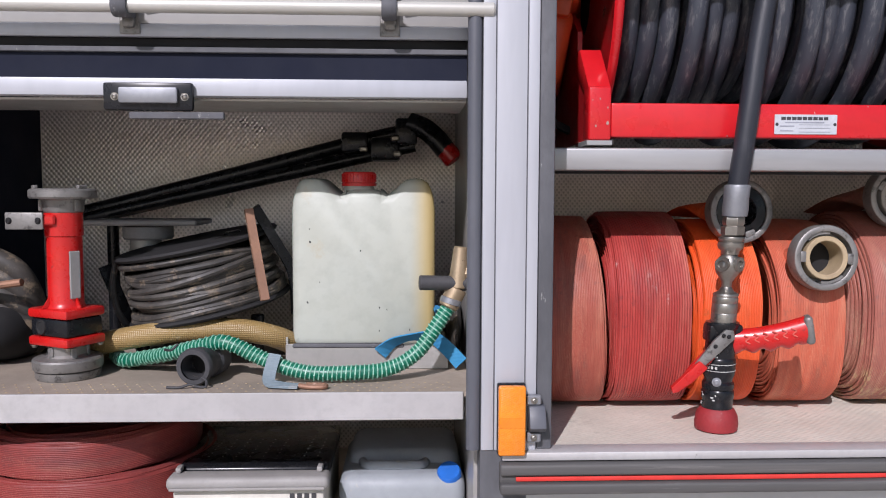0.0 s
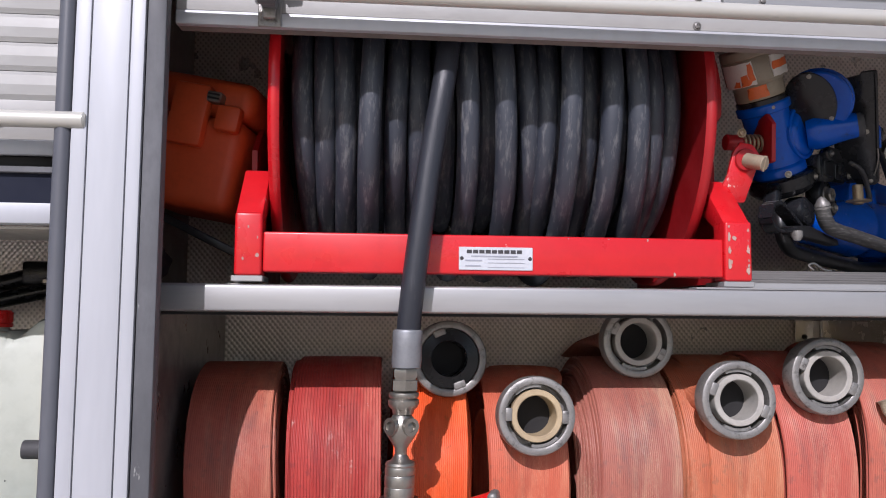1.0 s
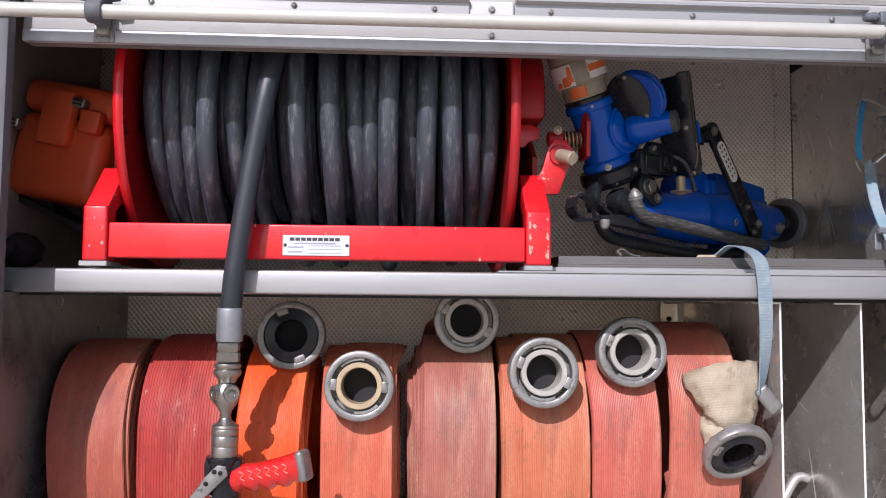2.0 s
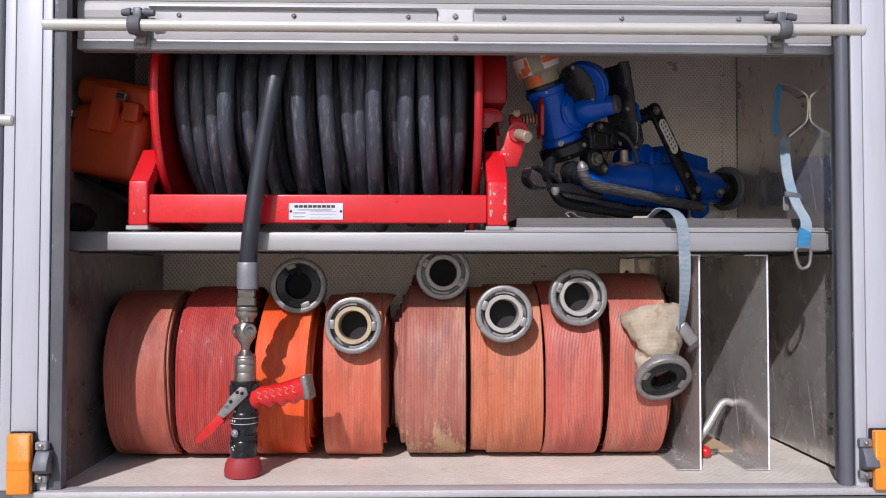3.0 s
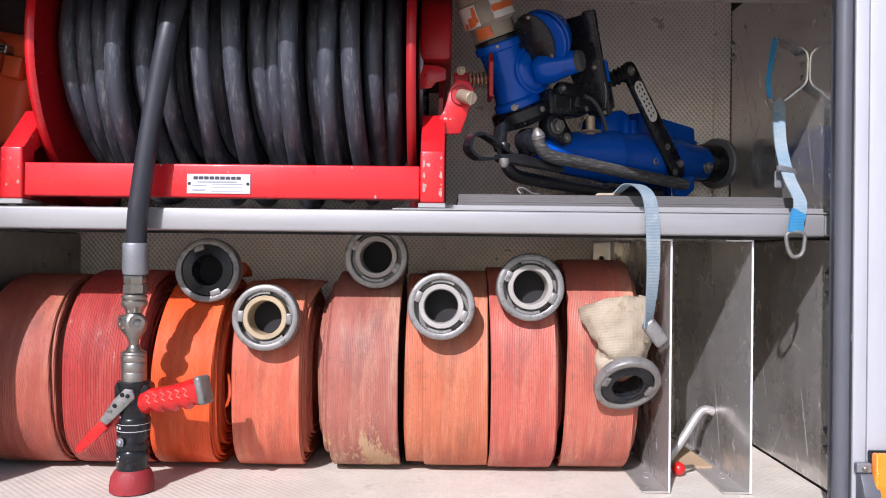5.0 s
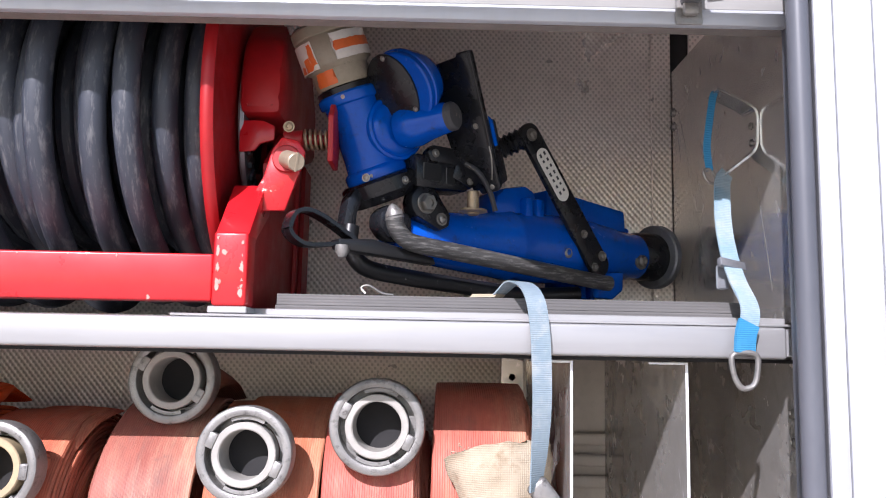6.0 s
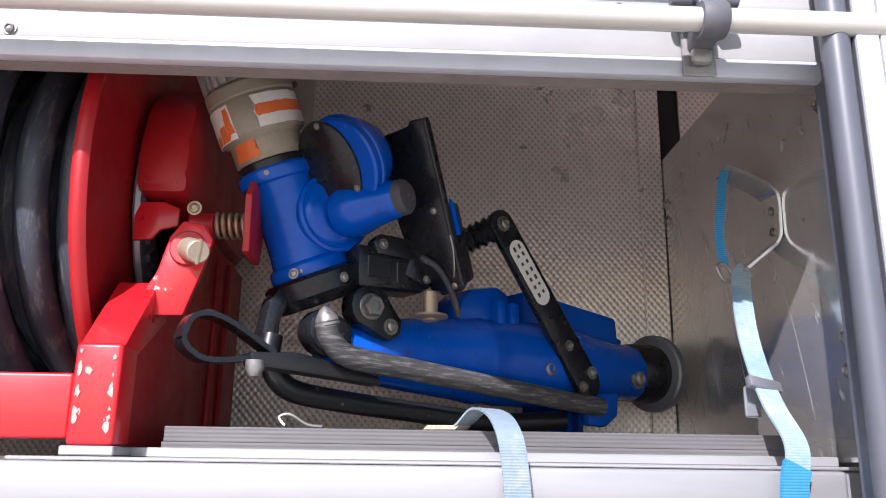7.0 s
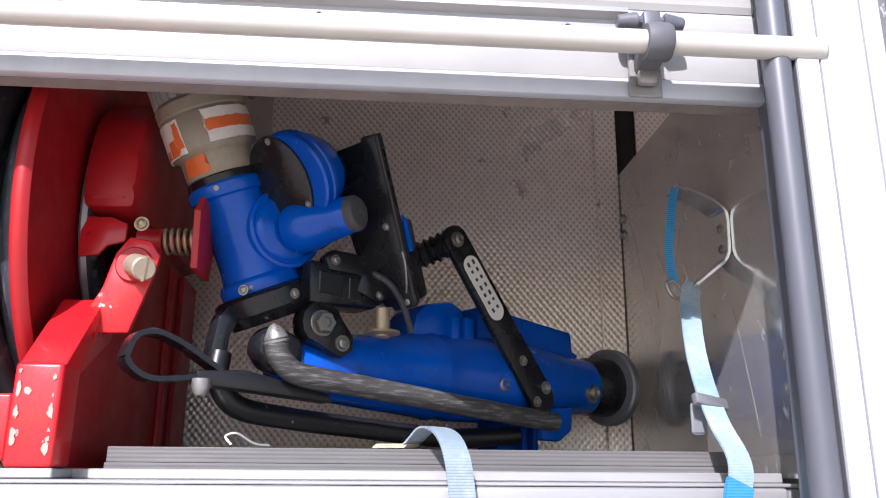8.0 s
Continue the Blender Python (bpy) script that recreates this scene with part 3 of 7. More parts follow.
box(bm, (0.294, 1.5405, 1.650), (1.836, BACK - 0.002, 1.667))
part("deck", bm, "sheet_dull", shelf, smooth=False)
bm = B()
box(bm, (1.10, 1.4815, 1.6645), (1.832, 1.539, 1.6675), 0.0008, 1)
part("edge_strip", bm, "alu", shelf)
bm = B()
box(bm, (1.8125, 1.4855, 1.630), (1.836, 1.538, 1.6635), 0.001, 1)
part("end_piece", bm, "alu", shelf)
# near-black strip draws the thin dark line under the beam
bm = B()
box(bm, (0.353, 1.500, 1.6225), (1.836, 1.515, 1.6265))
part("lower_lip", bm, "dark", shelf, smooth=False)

bm = B()
box(bm, (1.15, 1.530, 1.6677), (1.832, 1.5455, 1.6765), 0.001, 1)
part("rear_strip", bm, "alu", shelf)

mat_ob = thing("rubber_mat", (1.5, 1.7, 1.668), "ribbed grey rubber mat stack lying on the shelf", "mat")
for i, (x0, x1, y0) in enumerate(((1.208, 1.798, 1.5470), (1.2095, 1.8, 1.5475))):
    bm = B()
    z0 = 1.6682 + i * 0.0140
    box(bm, (x0, y0, z0), (x1, 1.95, z0 + 0.0139), 0.0004, 1)
    part("mat_layer", bm, "mat", mat_ob)


# ---- posts ----
def post(name, x_rub, xs, x_seal, label, flip):
    """An extruded door post: round rubber seal, three flat strips with grooves, worn seal at the other edge."""
    root = thing(name, (0.5 * (xs[0] + xs[-1]), FRONT, 1.0), label, "door post", "", "structure")
    for a, b in zip(xs, xs[1:]):
        bm = B()
        box(bm, (a + 0.0008, FRONT, 1.199), (b - 0.0008, 1.43, 2.62), 0.0012, 2)
        part("strip", bm, "post", root)
    bm = B()
    box(bm, (xs[0], FRONT + 0.003, 0.62), (xs[-1], 1.43, 2.62))
    part("core", bm, "seal", root, smooth=False)
    a, b = x_rub
    bm = B()
    c, r = 0.5 * (a + b), 0.5 * abs(b - a)
    lathe(bm, (c, FRONT + r * 0.9, 1.199), (0, 0, 1), [(0, 0), (r, 0), (r, 1.42), (0, 1.42)], 20)
    box(bm, (a + 0.014, FRONT + r * 0.9, 1.199), (b - 0.001, 1.43, 2.62))
    part("round_seal", bm, "rubber", root, "dark round rubber door seal")
    a, b = x_seal
    bm = B()
    box(bm, (a, FRONT + 0.003, 1.199), (b, 1.402, 2.62), 0.003, 2)
    part("edge_seal", bm, "seal", root, "worn grey edge seal")
    return root


post("post_1", (0.246, 0.268), (0.268, 0.288, 0.335, 0.353), (0.3535, 0.377), "pale anodised aluminium door post with scratched grooves", 0)
post("post_2", (1.781, 1.805), (1.8055, 1.827, 1.870, 1.889), (1.8895, 1.901), "pale anodised aluminium door post beside the end locker", 1)

bm = B()
box(bm, (1.8745, FRONT, 0.981), (1.9010, 1.43, 1.1985), 0.0012, 2)
structure("post_foot", bm, "post", "pale aluminium foot of the door post", "door post")
# panel reaches down just out of view to keep sky light off the locker
bm = B()
box(bm, (1.908, 1.40, 2.115), (2.655, 1.43, 2.62))
structure("end_header", bm, "white", "white panel above the end locker, set low to block sky light", "body panel", False)
bm = B()
box(bm, (1.800, 1.9985, 1.668), (1.8370, 2.0045, 2.415), 0.001, 1)
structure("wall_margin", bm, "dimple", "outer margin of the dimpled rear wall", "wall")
bm = B()
box(bm, (1.190, 1.9985, 2.172), (1.267, 2.0045, 2.415), 0.001, 1)
tab = structure("wall_strip", bm, "beigepanel", "plain grey strip on the dimpled rear wall", "wall")
bolt(tab, (1.232, 1.9985, 2.268), (0, -1, 0), 0.004, "screw", "cast")
# body panels and the rub rail under the lockers
for nm, x0, x1, lab in (("panel_1", -2.4, 0.335, "white lower body panel of the vehicle"), ("panel_2", 0.338, 1.818, "white lower body panel with a wheel arch"), ("panel_3", 1.821, 4.2, "pale grey lower body panel")):
    bm = B()
    box(bm, (x0, FRONT + 0.002, 0.55), (x1, 1.43, 1.137 if nm == "panel_2" else 0.98), 0.0015, 1)
    structure(nm, bm, "white" if nm != "panel_3" else "post", lab, "body panel")
bm = B()
tube(bm, [(1.09 + 0.42 * math.cos(a), FRONT - 0.004, 0.70 + 0.43 * math.sin(a)) for a in (math.pi * i / 24 for i in range(25))], 0.007, 8, 2)
structure("wheel_arch", bm, "white", "white raised lip of the wheel arch", "wheel arch")
rail = thing("rub_rail", (1.08, 1.36, 1.138), "dark grey rub rail with a thin red inlay", "rub rail", "", "structure")
for nm, z0, z1, y0, mt in (("rail_top", 1.1665, 1.184, 1.350, "rail"), ("rail_bottom", 1.138, 1.1545, 1.348, "rail"), ("rail_core", 1.150, 1.172, 1.358, "rail")):
    bm = B()
    box(bm, (0.296, y0, z0), (1.866, 1.3745, z1), 0.004, 3)
    part(nm, bm, mt, rail)
bm = B()
box(bm, (0.320, 1.3545, 1.157), (1.840, 1.3585, 1.164), 0.0015, 2)
part("inlay", bm, "inkred", rail, "faded red inlay strip")
bm = B()
box(bm, (-2.4, FRONT + 0.004, 2.62), (4.2, 3.6, 2.98), 0.03, 3)
structure("roof", bm, "white", "white roof of the vehicle", "roof")
bm = B()
box(bm, (-2.4, FRONT + 0.006, 0.55), (-0.831, 2.04, 2.619))
structure("side_panel", bm, "white", "white side of the vehicle", "body panel", False)
bm = B()
box(bm, (2.66, FRONT + 0.006, 0.981), (4.2, 2.04, 2.619))
structure("side_panel_2", bm, "white", "white side of the vehicle beyond the end locker", "body panel", False)
bm = B()
box(bm, (-2.4, 2.056, 0.55), (4.2, 3.6, 2.619))
structure("vehicle_core", bm, "white", "far half of the vehicle body", "vehicle body", False)
bm = B()
for x in (-1.75, 1.09, 3.3):
    for y in (1.60, 3.30):
        lathe(bm, (x, y - 0.14, 0.46), (0, 1, 0), [(0, 0.02), (0.28, 0.02), (0.30, 0.0), (0.44, 0.0), (0.46, 0.02), (0.46, 0.26), (0.44, 0.28), (0, 0.28)], 40)
structure("undercarriage", bm, "black", "black tyres under the vehicle", "wheels")


# ---- roller shutters ----
def shutter(x0, x1, z0, zr, rod_z, rod_x, clamps, label, rail_x, strip):
    root = thing("roller_shutter", (0.5 * (x0 + x1), 1.43, z0), label, "roller shutter")
    bm = B()
    box(bm, (x0, 1.4165, z0), (x1, 1.4285, z0 + 0.019), 0.002, 2)
    part("bottom_lip", bm, "post", root, "grey rubber-edged bottom lip")
    bm = B()
    box(bm, (x0, 1.4290, z0 + 0.001), (x1, 1.4500, z0 + 0.0085), 0.002, 1)
    part("seal_strip", bm, strip, root, "brush seal under the bottom bar, shade-black on the left shutter")
    bm = B()
    box(bm, (x0, 1.419, z0 + 0.0195), (x1, 1.440, zr), 0.0015, 2)
    part("bottom_bar", bm, "slat", root)
    z, pitch = zr + 0.0006, 0.0375
    mesh = None
    while z < 2.58:
        if mesh is None:
            bm = B()
            prism(bm, [(x0, 1.4215, z), (x0, 1.4185, z + 0.006), (x0, 1.4175, z + pitch * 0.5), (x0, 1.4185, z + pitch - 0.006), (x0, 1.4215, z + pitch - 0.001), (x0, 1.436, z + pitch - 0.001), (x0, 1.436, z)], (x1 - x0, 0, 0))
            ob = part("slat", bm, "slat", root, smooth=False)
            mesh, first = ob.data, z
        else:
            ob = new("slat", mesh)
            ob.parent = root
            ob.location = (0, 0, z - first)
        z += pitch
    for a, b in rail_x:
        bm = B()
        prism(bm, [(a, 1.417, zr - 0.006), (a, 1.410, zr - 0.002), (a, 1.409, zr + 0.018), (a, 1.400, zr + 0.0215), (a, 1.400, zr + 0.026), (a, 1.417, zr + 0.026)], (b - a, 0, 0))
        part("lift_rail", bm, "alu", root, "extruded aluminium lift rail", smooth=False)
        for k in range(3):
            bolt(root, (a + (b - a) * (0.10 + 0.4 * k), 1.4095, zr + 0.008), (0, -1, 0), 0.0035, "rivet", "cast")
    bm = B()
    rod(bm, (rod_x[0], 1.378, rod_z), (rod_x[1], 1.378, rod_z), 0.0105, 20, bevel=0.003)
    part("grab_rod", bm, "rod", root, "dull silver lift rod")
    for x in clamps:
        bm = B()
        lathe(bm, (x - 0.011, 1.378, rod_z), (1, 0, 0), [(0.0106, 0), (0.0155, 0), (0.017, 0.003), (0.017, 0.019), (0.0155, 0.022), (0.0106, 0.022)], 20)
        box(bm, (x - 0.010, 1.385, rod_z - 0.013), (x + 0.010, 1.4165, rod_z + 0.012), 0.004, 2)
        part("rod_clamp", bm, "seal", root, "dark rubber rod clamp")
        bm = B()
        box(bm, (x - 0.015, 1.4125, rod_z - 0.034), (x + 0.015, 1.4165, rod_z + 0.03), 0.001, 1)
        box(bm, (x - 0.009, 1.403, rod_z - 0.026), (x + 0.009, 1.4125, rod_z - 0.010), 0.004, 2)
        part("clamp_plate", bm, "castpale", root)
        bm = B()
        for s in (-1, 1):
            rod(bm, (x + s * 0.012, 1.392, rod_z + 0.028), (x + s * 0.030, 1.392, rod_z + 0.027), 0.0085, 12, 0.006)
        rod(bm, (x - 0.012, 1.392, rod_z + 0.028), (x + 0.012, 1.392, rod_z + 0.028), 0.005, 10)
        box(bm, (x - 0.008, 1.384, rod_z + 0.012), (x + 0.008, 1.4125, rod_z + 0.036), 0.003, 2)
        part("wing_nut", bm, "rubber", root, "dark wing nut on the clamp")
    return root


sh_main = shutter(0.378, 1.8045, 2.000, 2.054, 2.033, (0.334, 1.834), (0.499, 1.684), "cream roller shutter raised above the hose locker", ((0.515, 1.045), (1.115, 1.668)), "brush")
bm = B()
box(bm, (1.046, 1.413, 2.050), (1.114, 1.418, 2.078), 0.002, 1)
part("join_plate", bm, "white", sh_main)
for x, z in ((1.08, 2.064), (1.08, 2.026)):
    bolt(sh_main, (x, 1.413 if z > 2.05 else 1.4185, z), (0, -1, 0), 0.004, "rivet", "cast")
# seal strip here is near-black: the darkness under the lip put into its colour
shutter(-0.80, 0.2675, 1.822, 1.893, 1.859, (-0.75, 0.286), (0.130, -0.256), "cream roller shutter raised above the equipment locker", ((-0.70, 0.10),), "dark")

# half-lowered inner flap of the left locker
flap = thing("locker_flap", (-0.28, 1.43, 1.735), "silver-edged dark locker flap hanging under the shutter", "flap")
bm = B()
box(bm, (-0.80, 1.420, 1.735), (0.2480, 1.445, 1.7615), 0.002, 2)
part("edge_bar", bm, "post", flap, "pale aluminium edge bar")
bm = B()
box(bm, (-0.80, 1.428, 1.7618), (0.2480, 1.440, 1.7995))
part("panel", bm, "navy", flap, smooth=False)
bm = B()
box(bm, (-0.80, 1.421, 1.80), (0.2480, 1.445, 1.808), 0.001, 1)
part("top_strip", bm, "seal", flap)
# near-black strip fills the gap, painting the shade between shutter and flap
bm = B()
box(bm, (-0.80, 1.4305, 1.8085), (0.2480, 1.4445, 1.8215))
part("gap_strip", bm, "dark", flap, smooth=False)
bm = B()
box(bm, (-0.80, 1.4455, 1.7305), (0.2480, 1.62, 1.7340))
part("underside", bm, "sheet_dull", flap, smooth=False)
bm = B()
box(bm, (-0.297, 1.408, 1.712), (-0.164, 1.4195, 1.7535), 0.004, 2)
latch = part("latch", bm, "black", flap, "black recessed latch plate")
bm = B()
box(bm, (-0.272, 1.400, 1.722), (-0.185, 1.4078, 1.746), 0.003, 2)
part("lever", bm, "zinc", latch, "grey metal latch lever")
for x in (-0.279, -0.176):
    bolt(flap, (x, 1.408, 1.732), (0, -1, 0), 0.004, "screw")
bm = B()
box(bm, (-0.26, 1.412, 1.700), (-0.12, 1.424, 1.7105), 0.001, 1)
part("catch_strip", bm, "seal", flap)


# ---- side markers and hinge blocks ----
def marker(x0, x1):
    root = thing("side_marker", (0.5 * (x0 + x1), FRONT, 1.196), "amber ribbed side marker lamp on the door post", "marker lamp", "side markers")
    bm = B()
    box(bm, (x0 - 0.001, 1.366, 1.1955), (x1 + 0.001, 1.3748, 1.3045), 0.002, 1)
    part("base", bm, "black", root)
    bm = B()
    box(bm, (x0, 1.351, 1.197), (x1, 1.3658, 1.303), 0.0035, 3)
    lens = part("lens", bm, "amber", root, "ribbed amber lens")
    bm = B()
    box(bm, (x0 + 0.001, 1.3503, 1.240), (x1 - 0.001, 1.353, 1.256), 0.0008, 1)
    part("clear_band", bm, "amberplain", lens)
    return root


marker(0.293, 0.334)
marker(1.829, 1.871)
for x0, x1, y in ((0.3365, 0.3585, 0), (1.8075, 1.8300, 0)):
    root = thing("latch_block", (x0, FRONT, 1.21), "black latch block with two screws beside the marker", "latch", "latch blocks")
    for z0 in (1.2145, 1.2715):
        bm = B()
        box(bm, (x0, 1.362, z0), (x1, 1.3745, z0 + 0.015), 0.002, 1)
        part("foot", bm, "zinc", root)
    bm = B()
    prism(bm, [(x0 + 0.003, 1.374, 1.230), (x0 + 0.003, 1.358, 1.232), (x0 + 0.003, 1.346, 1.240), (x0 + 0.003, 1.352, 1.256), (x0 + 0.003, 1.360, 1.271), (x0 + 0.003, 1.374, 1.271)], (x1 - x0 + 0.003, 0, 0), 0.002)
    part("block", bm, "rubber", root)
    for z in (1.222, 1.279):
        bolt(root, (0.5 * (x0 + x1), 1.362, z), (0, -1, 0), 0.0035, "screw")

# ---- dividers ----
for x, lab in ((1.568, "upright bare aluminium divider beside the hose rolls"), (1.704, "upright scratched aluminium divider")):
    d = thing("divider", (x, 1.51, 1.197), lab, "divider", "locker dividers")
    for nm, lo, hi in (("plate", (x - 0.0025, 1.506, 1.1965), (x, 1.956, 1.6215)), ("top_flange", (x - 0.046, 1.506, 1.6190), (x - 0.0026, 1.956, 1.6215)), ("bottom_flange", (x - 0.046, 1.506, 1.1965), (x - 0.0026, 1.956, 1.1990))):
        bm = B()
        box(bm, lo, hi)
        part(nm, bm, "divider", d, smooth=False)
    # front edge paler than the plate: the sun catching it, put into the colour
    bm = B()
    box(bm, (x - 0.0030, 1.5045, 1.1966), (x + 0.0004, 1.5059, 1.6214), 0.0004, 1)
    box(bm, (x - 0.046, 1.5045, 1.6186), (x - 0.0031, 1.5059, 1.6214), 0.0004, 1)
    part("front_edge", bm, "edge", d, "front edge in a brighter tone for the sun on it")
bm = B()
box(bm, (1.555, 1.997, 1.20), (1.8375, 2.0045, 1.62))
for i in range(3):
    box(bm, (1.572, 1.9800, 1.398 + i * 0.036), (1.837, 1.9968, 1.419 + i * 0.036), 0.0055, 3)
structure("louvre_panel", bm, "beigepanel", "ribbed beige panel behind the dividers", "panel")
for x in (1.545, 1.60):
    br = thing("wall_bracket", (x, 1.96, 1.56), "small riveted aluminium bracket on the rear wall", "bracket", "wall brackets")
    bm = B()
    box(bm, (x - 0.02, 1.992, 1.535), (x + 0.02, 1.9968, 1.625), 0.001, 1)
    part("plate", bm, "sheet", br)
    bolt(br, (x, 1.992, 1.585), (0, -1, 0), 0.004, "rivet", "dark")


# ---- rolled fire hoses ----
FAB = [
    fabric("hose_cloth_rust", (0.417, 0.097, 0.062), (0.320, 0.075, 0.051), (0.524, 0.220, 0.138), 0, 0.58, dirt=0.75),
    fabric("hose_cloth_crimson", (0.466, 0.051, 0.042), (0.359, 0.040, 0.034), (0.563, 0.165, 0.121), 1, 0.66, scuff=0.9, dirt=0.7),
    fabric("hose_cloth_orange", (0.80, 0.098, 0.014), (0.66, 0.070, 0.014), (0.80, 0.19, 0.07), 0, 0.66, dirt=0.4),
    fabric("hose_cloth_coral", (0.568, 0.124, 0.064), (0.473, 0.102, 0.057), (0.626, 0.268, 0.160), 0, 0.60, dirt=0.68),
    fabric("hose_cloth_maroon", (0.391, 0.129, 0.091), (0.304, 0.100, 0.075), (0.507, 0.319, 0.215), 0, 0.57, dirt=0.685, scuff=0.35, stain=(0.50, 0.35, 0.19)),
    fabric("hose_cloth_salmon", (0.524, 0.154, 0.075), (0.436, 0.119, 0.059), (0.592, 0.292, 0.176), 0, 0.60, dirt=0.68),
    fabric("hose_cloth_red", (0.507, 0.113, 0.079), (0.410, 0.092, 0.068), (0.586, 0.270, 0.182), 0, 0.60, dirt=0.68),
    fabric("hose_cloth_faded", (0.499, 0.132, 0.088), (0.391, 0.105, 0.073), (0.586, 0.306, 0.194), 0, 0.60, dirt=0.75),
    fabric("hose_cloth_flat", (0.27, 0.042, 0.036), (0.20, 0.034, 0.030), (0.36, 0.14, 0.095), 0, 0.62, True, dirt=0.7),
]


def oval(k, a, b, n=2.0):
    """A roll's outline, hardly sagging where it stands."""
    c, s = math.cos(k), math.sin(k)
    n = n if s > 0 else 3.2
    return a * math.copysign(abs(c) ** (2 / n), c), b * math.copysign(abs(s) ** (2 / n), s)


def hose_roll(x0, x1, cloth, label, yc=1.735, a=0.175, b=0.178, lean=0.0, stagger=0.0022, step=0.0, layers=11, seed=0, top=2.0, under=0.0):
    """A lay-flat hose wound up on edge: every layer is a band of its own, a little out of line with the next."""
    rnd = random.Random(seed)
    root = thing("hose_roll", (0.5 * (x0 + x1), yc, 1.195), label, "fire hose", "rolled fire hoses")
    th, seg = 0.0062, 72
    w = x1 - x0
    for i in range(layers):
        aa, bb = a - i * th * 1.05, b - i * th * 1.05
        off = rnd.uniform(-stagger, stagger) - step * i - (under if i else 0.0)
        wob = rnd.uniform(0, 6.28)
        prof = ((0.5 * w - 0.0015, 0.0), (0.5 * w, -0.0022), (0.5 * w - 0.0012, -th * 0.86), (-0.5 * w + 0.0012, -th * 0.86), (-0.5 * w, -0.0022), (-0.5 * w + 0.0015, 0.0), (-0.22 * w, 0.0007), (0.22 * w, 0.0007))
        bm = B()
        rings = []
        for j in range(seg):
            k = 2 * math.pi * j / seg
            y, z = oval(k, aa, bb, top)
            dr = 0.0011 * math.sin(3 * k + wob) + 0.0007 * math.sin(7 * k + 2 * wob)
            L = math.hypot(y, z)
            xs = off + 0.0016 * math.sin(2 * k + wob)
            ring = []
            for px, pr in prof:
                f = (L + pr + dr * (1 if i == 0 else 0.4)) / L
                zz = z * f
                ring.append(bm.verts.new((0.5 * (x0 + x1) + px + xs + lean * zz, yc + y * f, 1.195 + b + max(zz, -b))))
            rings.append(ring)
        for j in range(seg):
            p, q = rings[j], rings[(j + 1) % seg]
            for k in range(8):
                bm.faces.new((p[k], p[(k + 1) % 8], q[(k + 1) % 8], q[k]))
        part("hose_layer", bm, FAB[cloth], root)
    return root


def coupling(root, at, way, r=0.0605, turn=0.0, metal="cast", seal="greyseal", depth=0.034):
    """A claw coupling: outer ring with two claw arcs, lugs in the gaps, a seal ring round the bore and a shank."""
    d, s, u = axes(way)
    at = Vector(at)
    k = r / 0.0605
    bm = B()
    P = [(0.036, -depth - 0.03), (0.040, -depth - 0.028), (0.042, -depth - 0.004), (0.054, -depth), (0.0595, -depth + 0.003), (0.0605, -depth + 0.007), (0.0605, -0.005), (0.0590, -0.0012),
         (0.0570, 0.0), (0.0500, 0.0), (0.0485, -0.001), (0.0480, -0.024), (0.0410, -0.024), (0.0405, -0.025), (0.0405, -depth - 0.029), (0.036, -depth - 0.03)]
    lathe(bm, at, d, [(p * k, h * k) for p, h in P], 48)
    ring = part("coupling", bm, metal, root, "cast aluminium claw coupling")
    for c in (0, math.pi) if seal != "black" else ():
        bm = B()
        lathe(bm, at, d, [(0.0432 * k, -0.0235 * k), (0.0432 * k, -0.005 * k), (0.0479 * k, -0.0048 * k), (0.0479 * k, -0.0235 * k)], 12, c + turn + 0.75, c + turn + 1.70)
        part("claw", bm, metal, ring)
    for c in (0, math.pi):
        a = c + turn
        rad = s * math.cos(a) + u * math.sin(a)
        tan = s * -math.sin(a) + u * math.cos(a)
        m = Matrix((tan, rad, d)).transposed().to_4x4()
        m.translation = at + rad * 0.0435 * k
        bm = B()
        box(bm, (-0.010 * k, -0.0050 * k, -0.011 * k), (0.010 * k, 0.0060 * k, 0.0018 * k), 0.0018, 2, m)
        part("lug", bm, metal, ring)
    bm = B()
    wide = 0.0465 if seal == "black" else 0.0390
    lathe(bm, at, d, [(wide * k, -0.015 * k), (wide * k, -0.004 * k), (0.0380 * k, -0.0030 * k)] if wide > 0.04 else [(0.0400 * k, -0.024 * k), (0.0400 * k, -0.0015 * k), (0.0388 * k, 0.0), (0.0320 * k, 0.0)], 40)
    lathe(bm, at, d, [(0.0380 * k, -0.0030 * k), (0.0290 * k, -0.001 * k), (0.0278 * k, -0.0025 * k), (0.0272 * k, -0.050 * k)] if wide > 0.04 else [(0.0320 * k, 0.0), (0.0306 * k, -0.0015 * k), (0.0300 * k, -0.050 * k)], 40)
    part("seal", bm, seal, ring, "ring seal round the bore")
    # near-black disc closes the bore, painted for the shade deep inside
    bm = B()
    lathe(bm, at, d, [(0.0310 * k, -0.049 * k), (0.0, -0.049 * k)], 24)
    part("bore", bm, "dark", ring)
    return ring


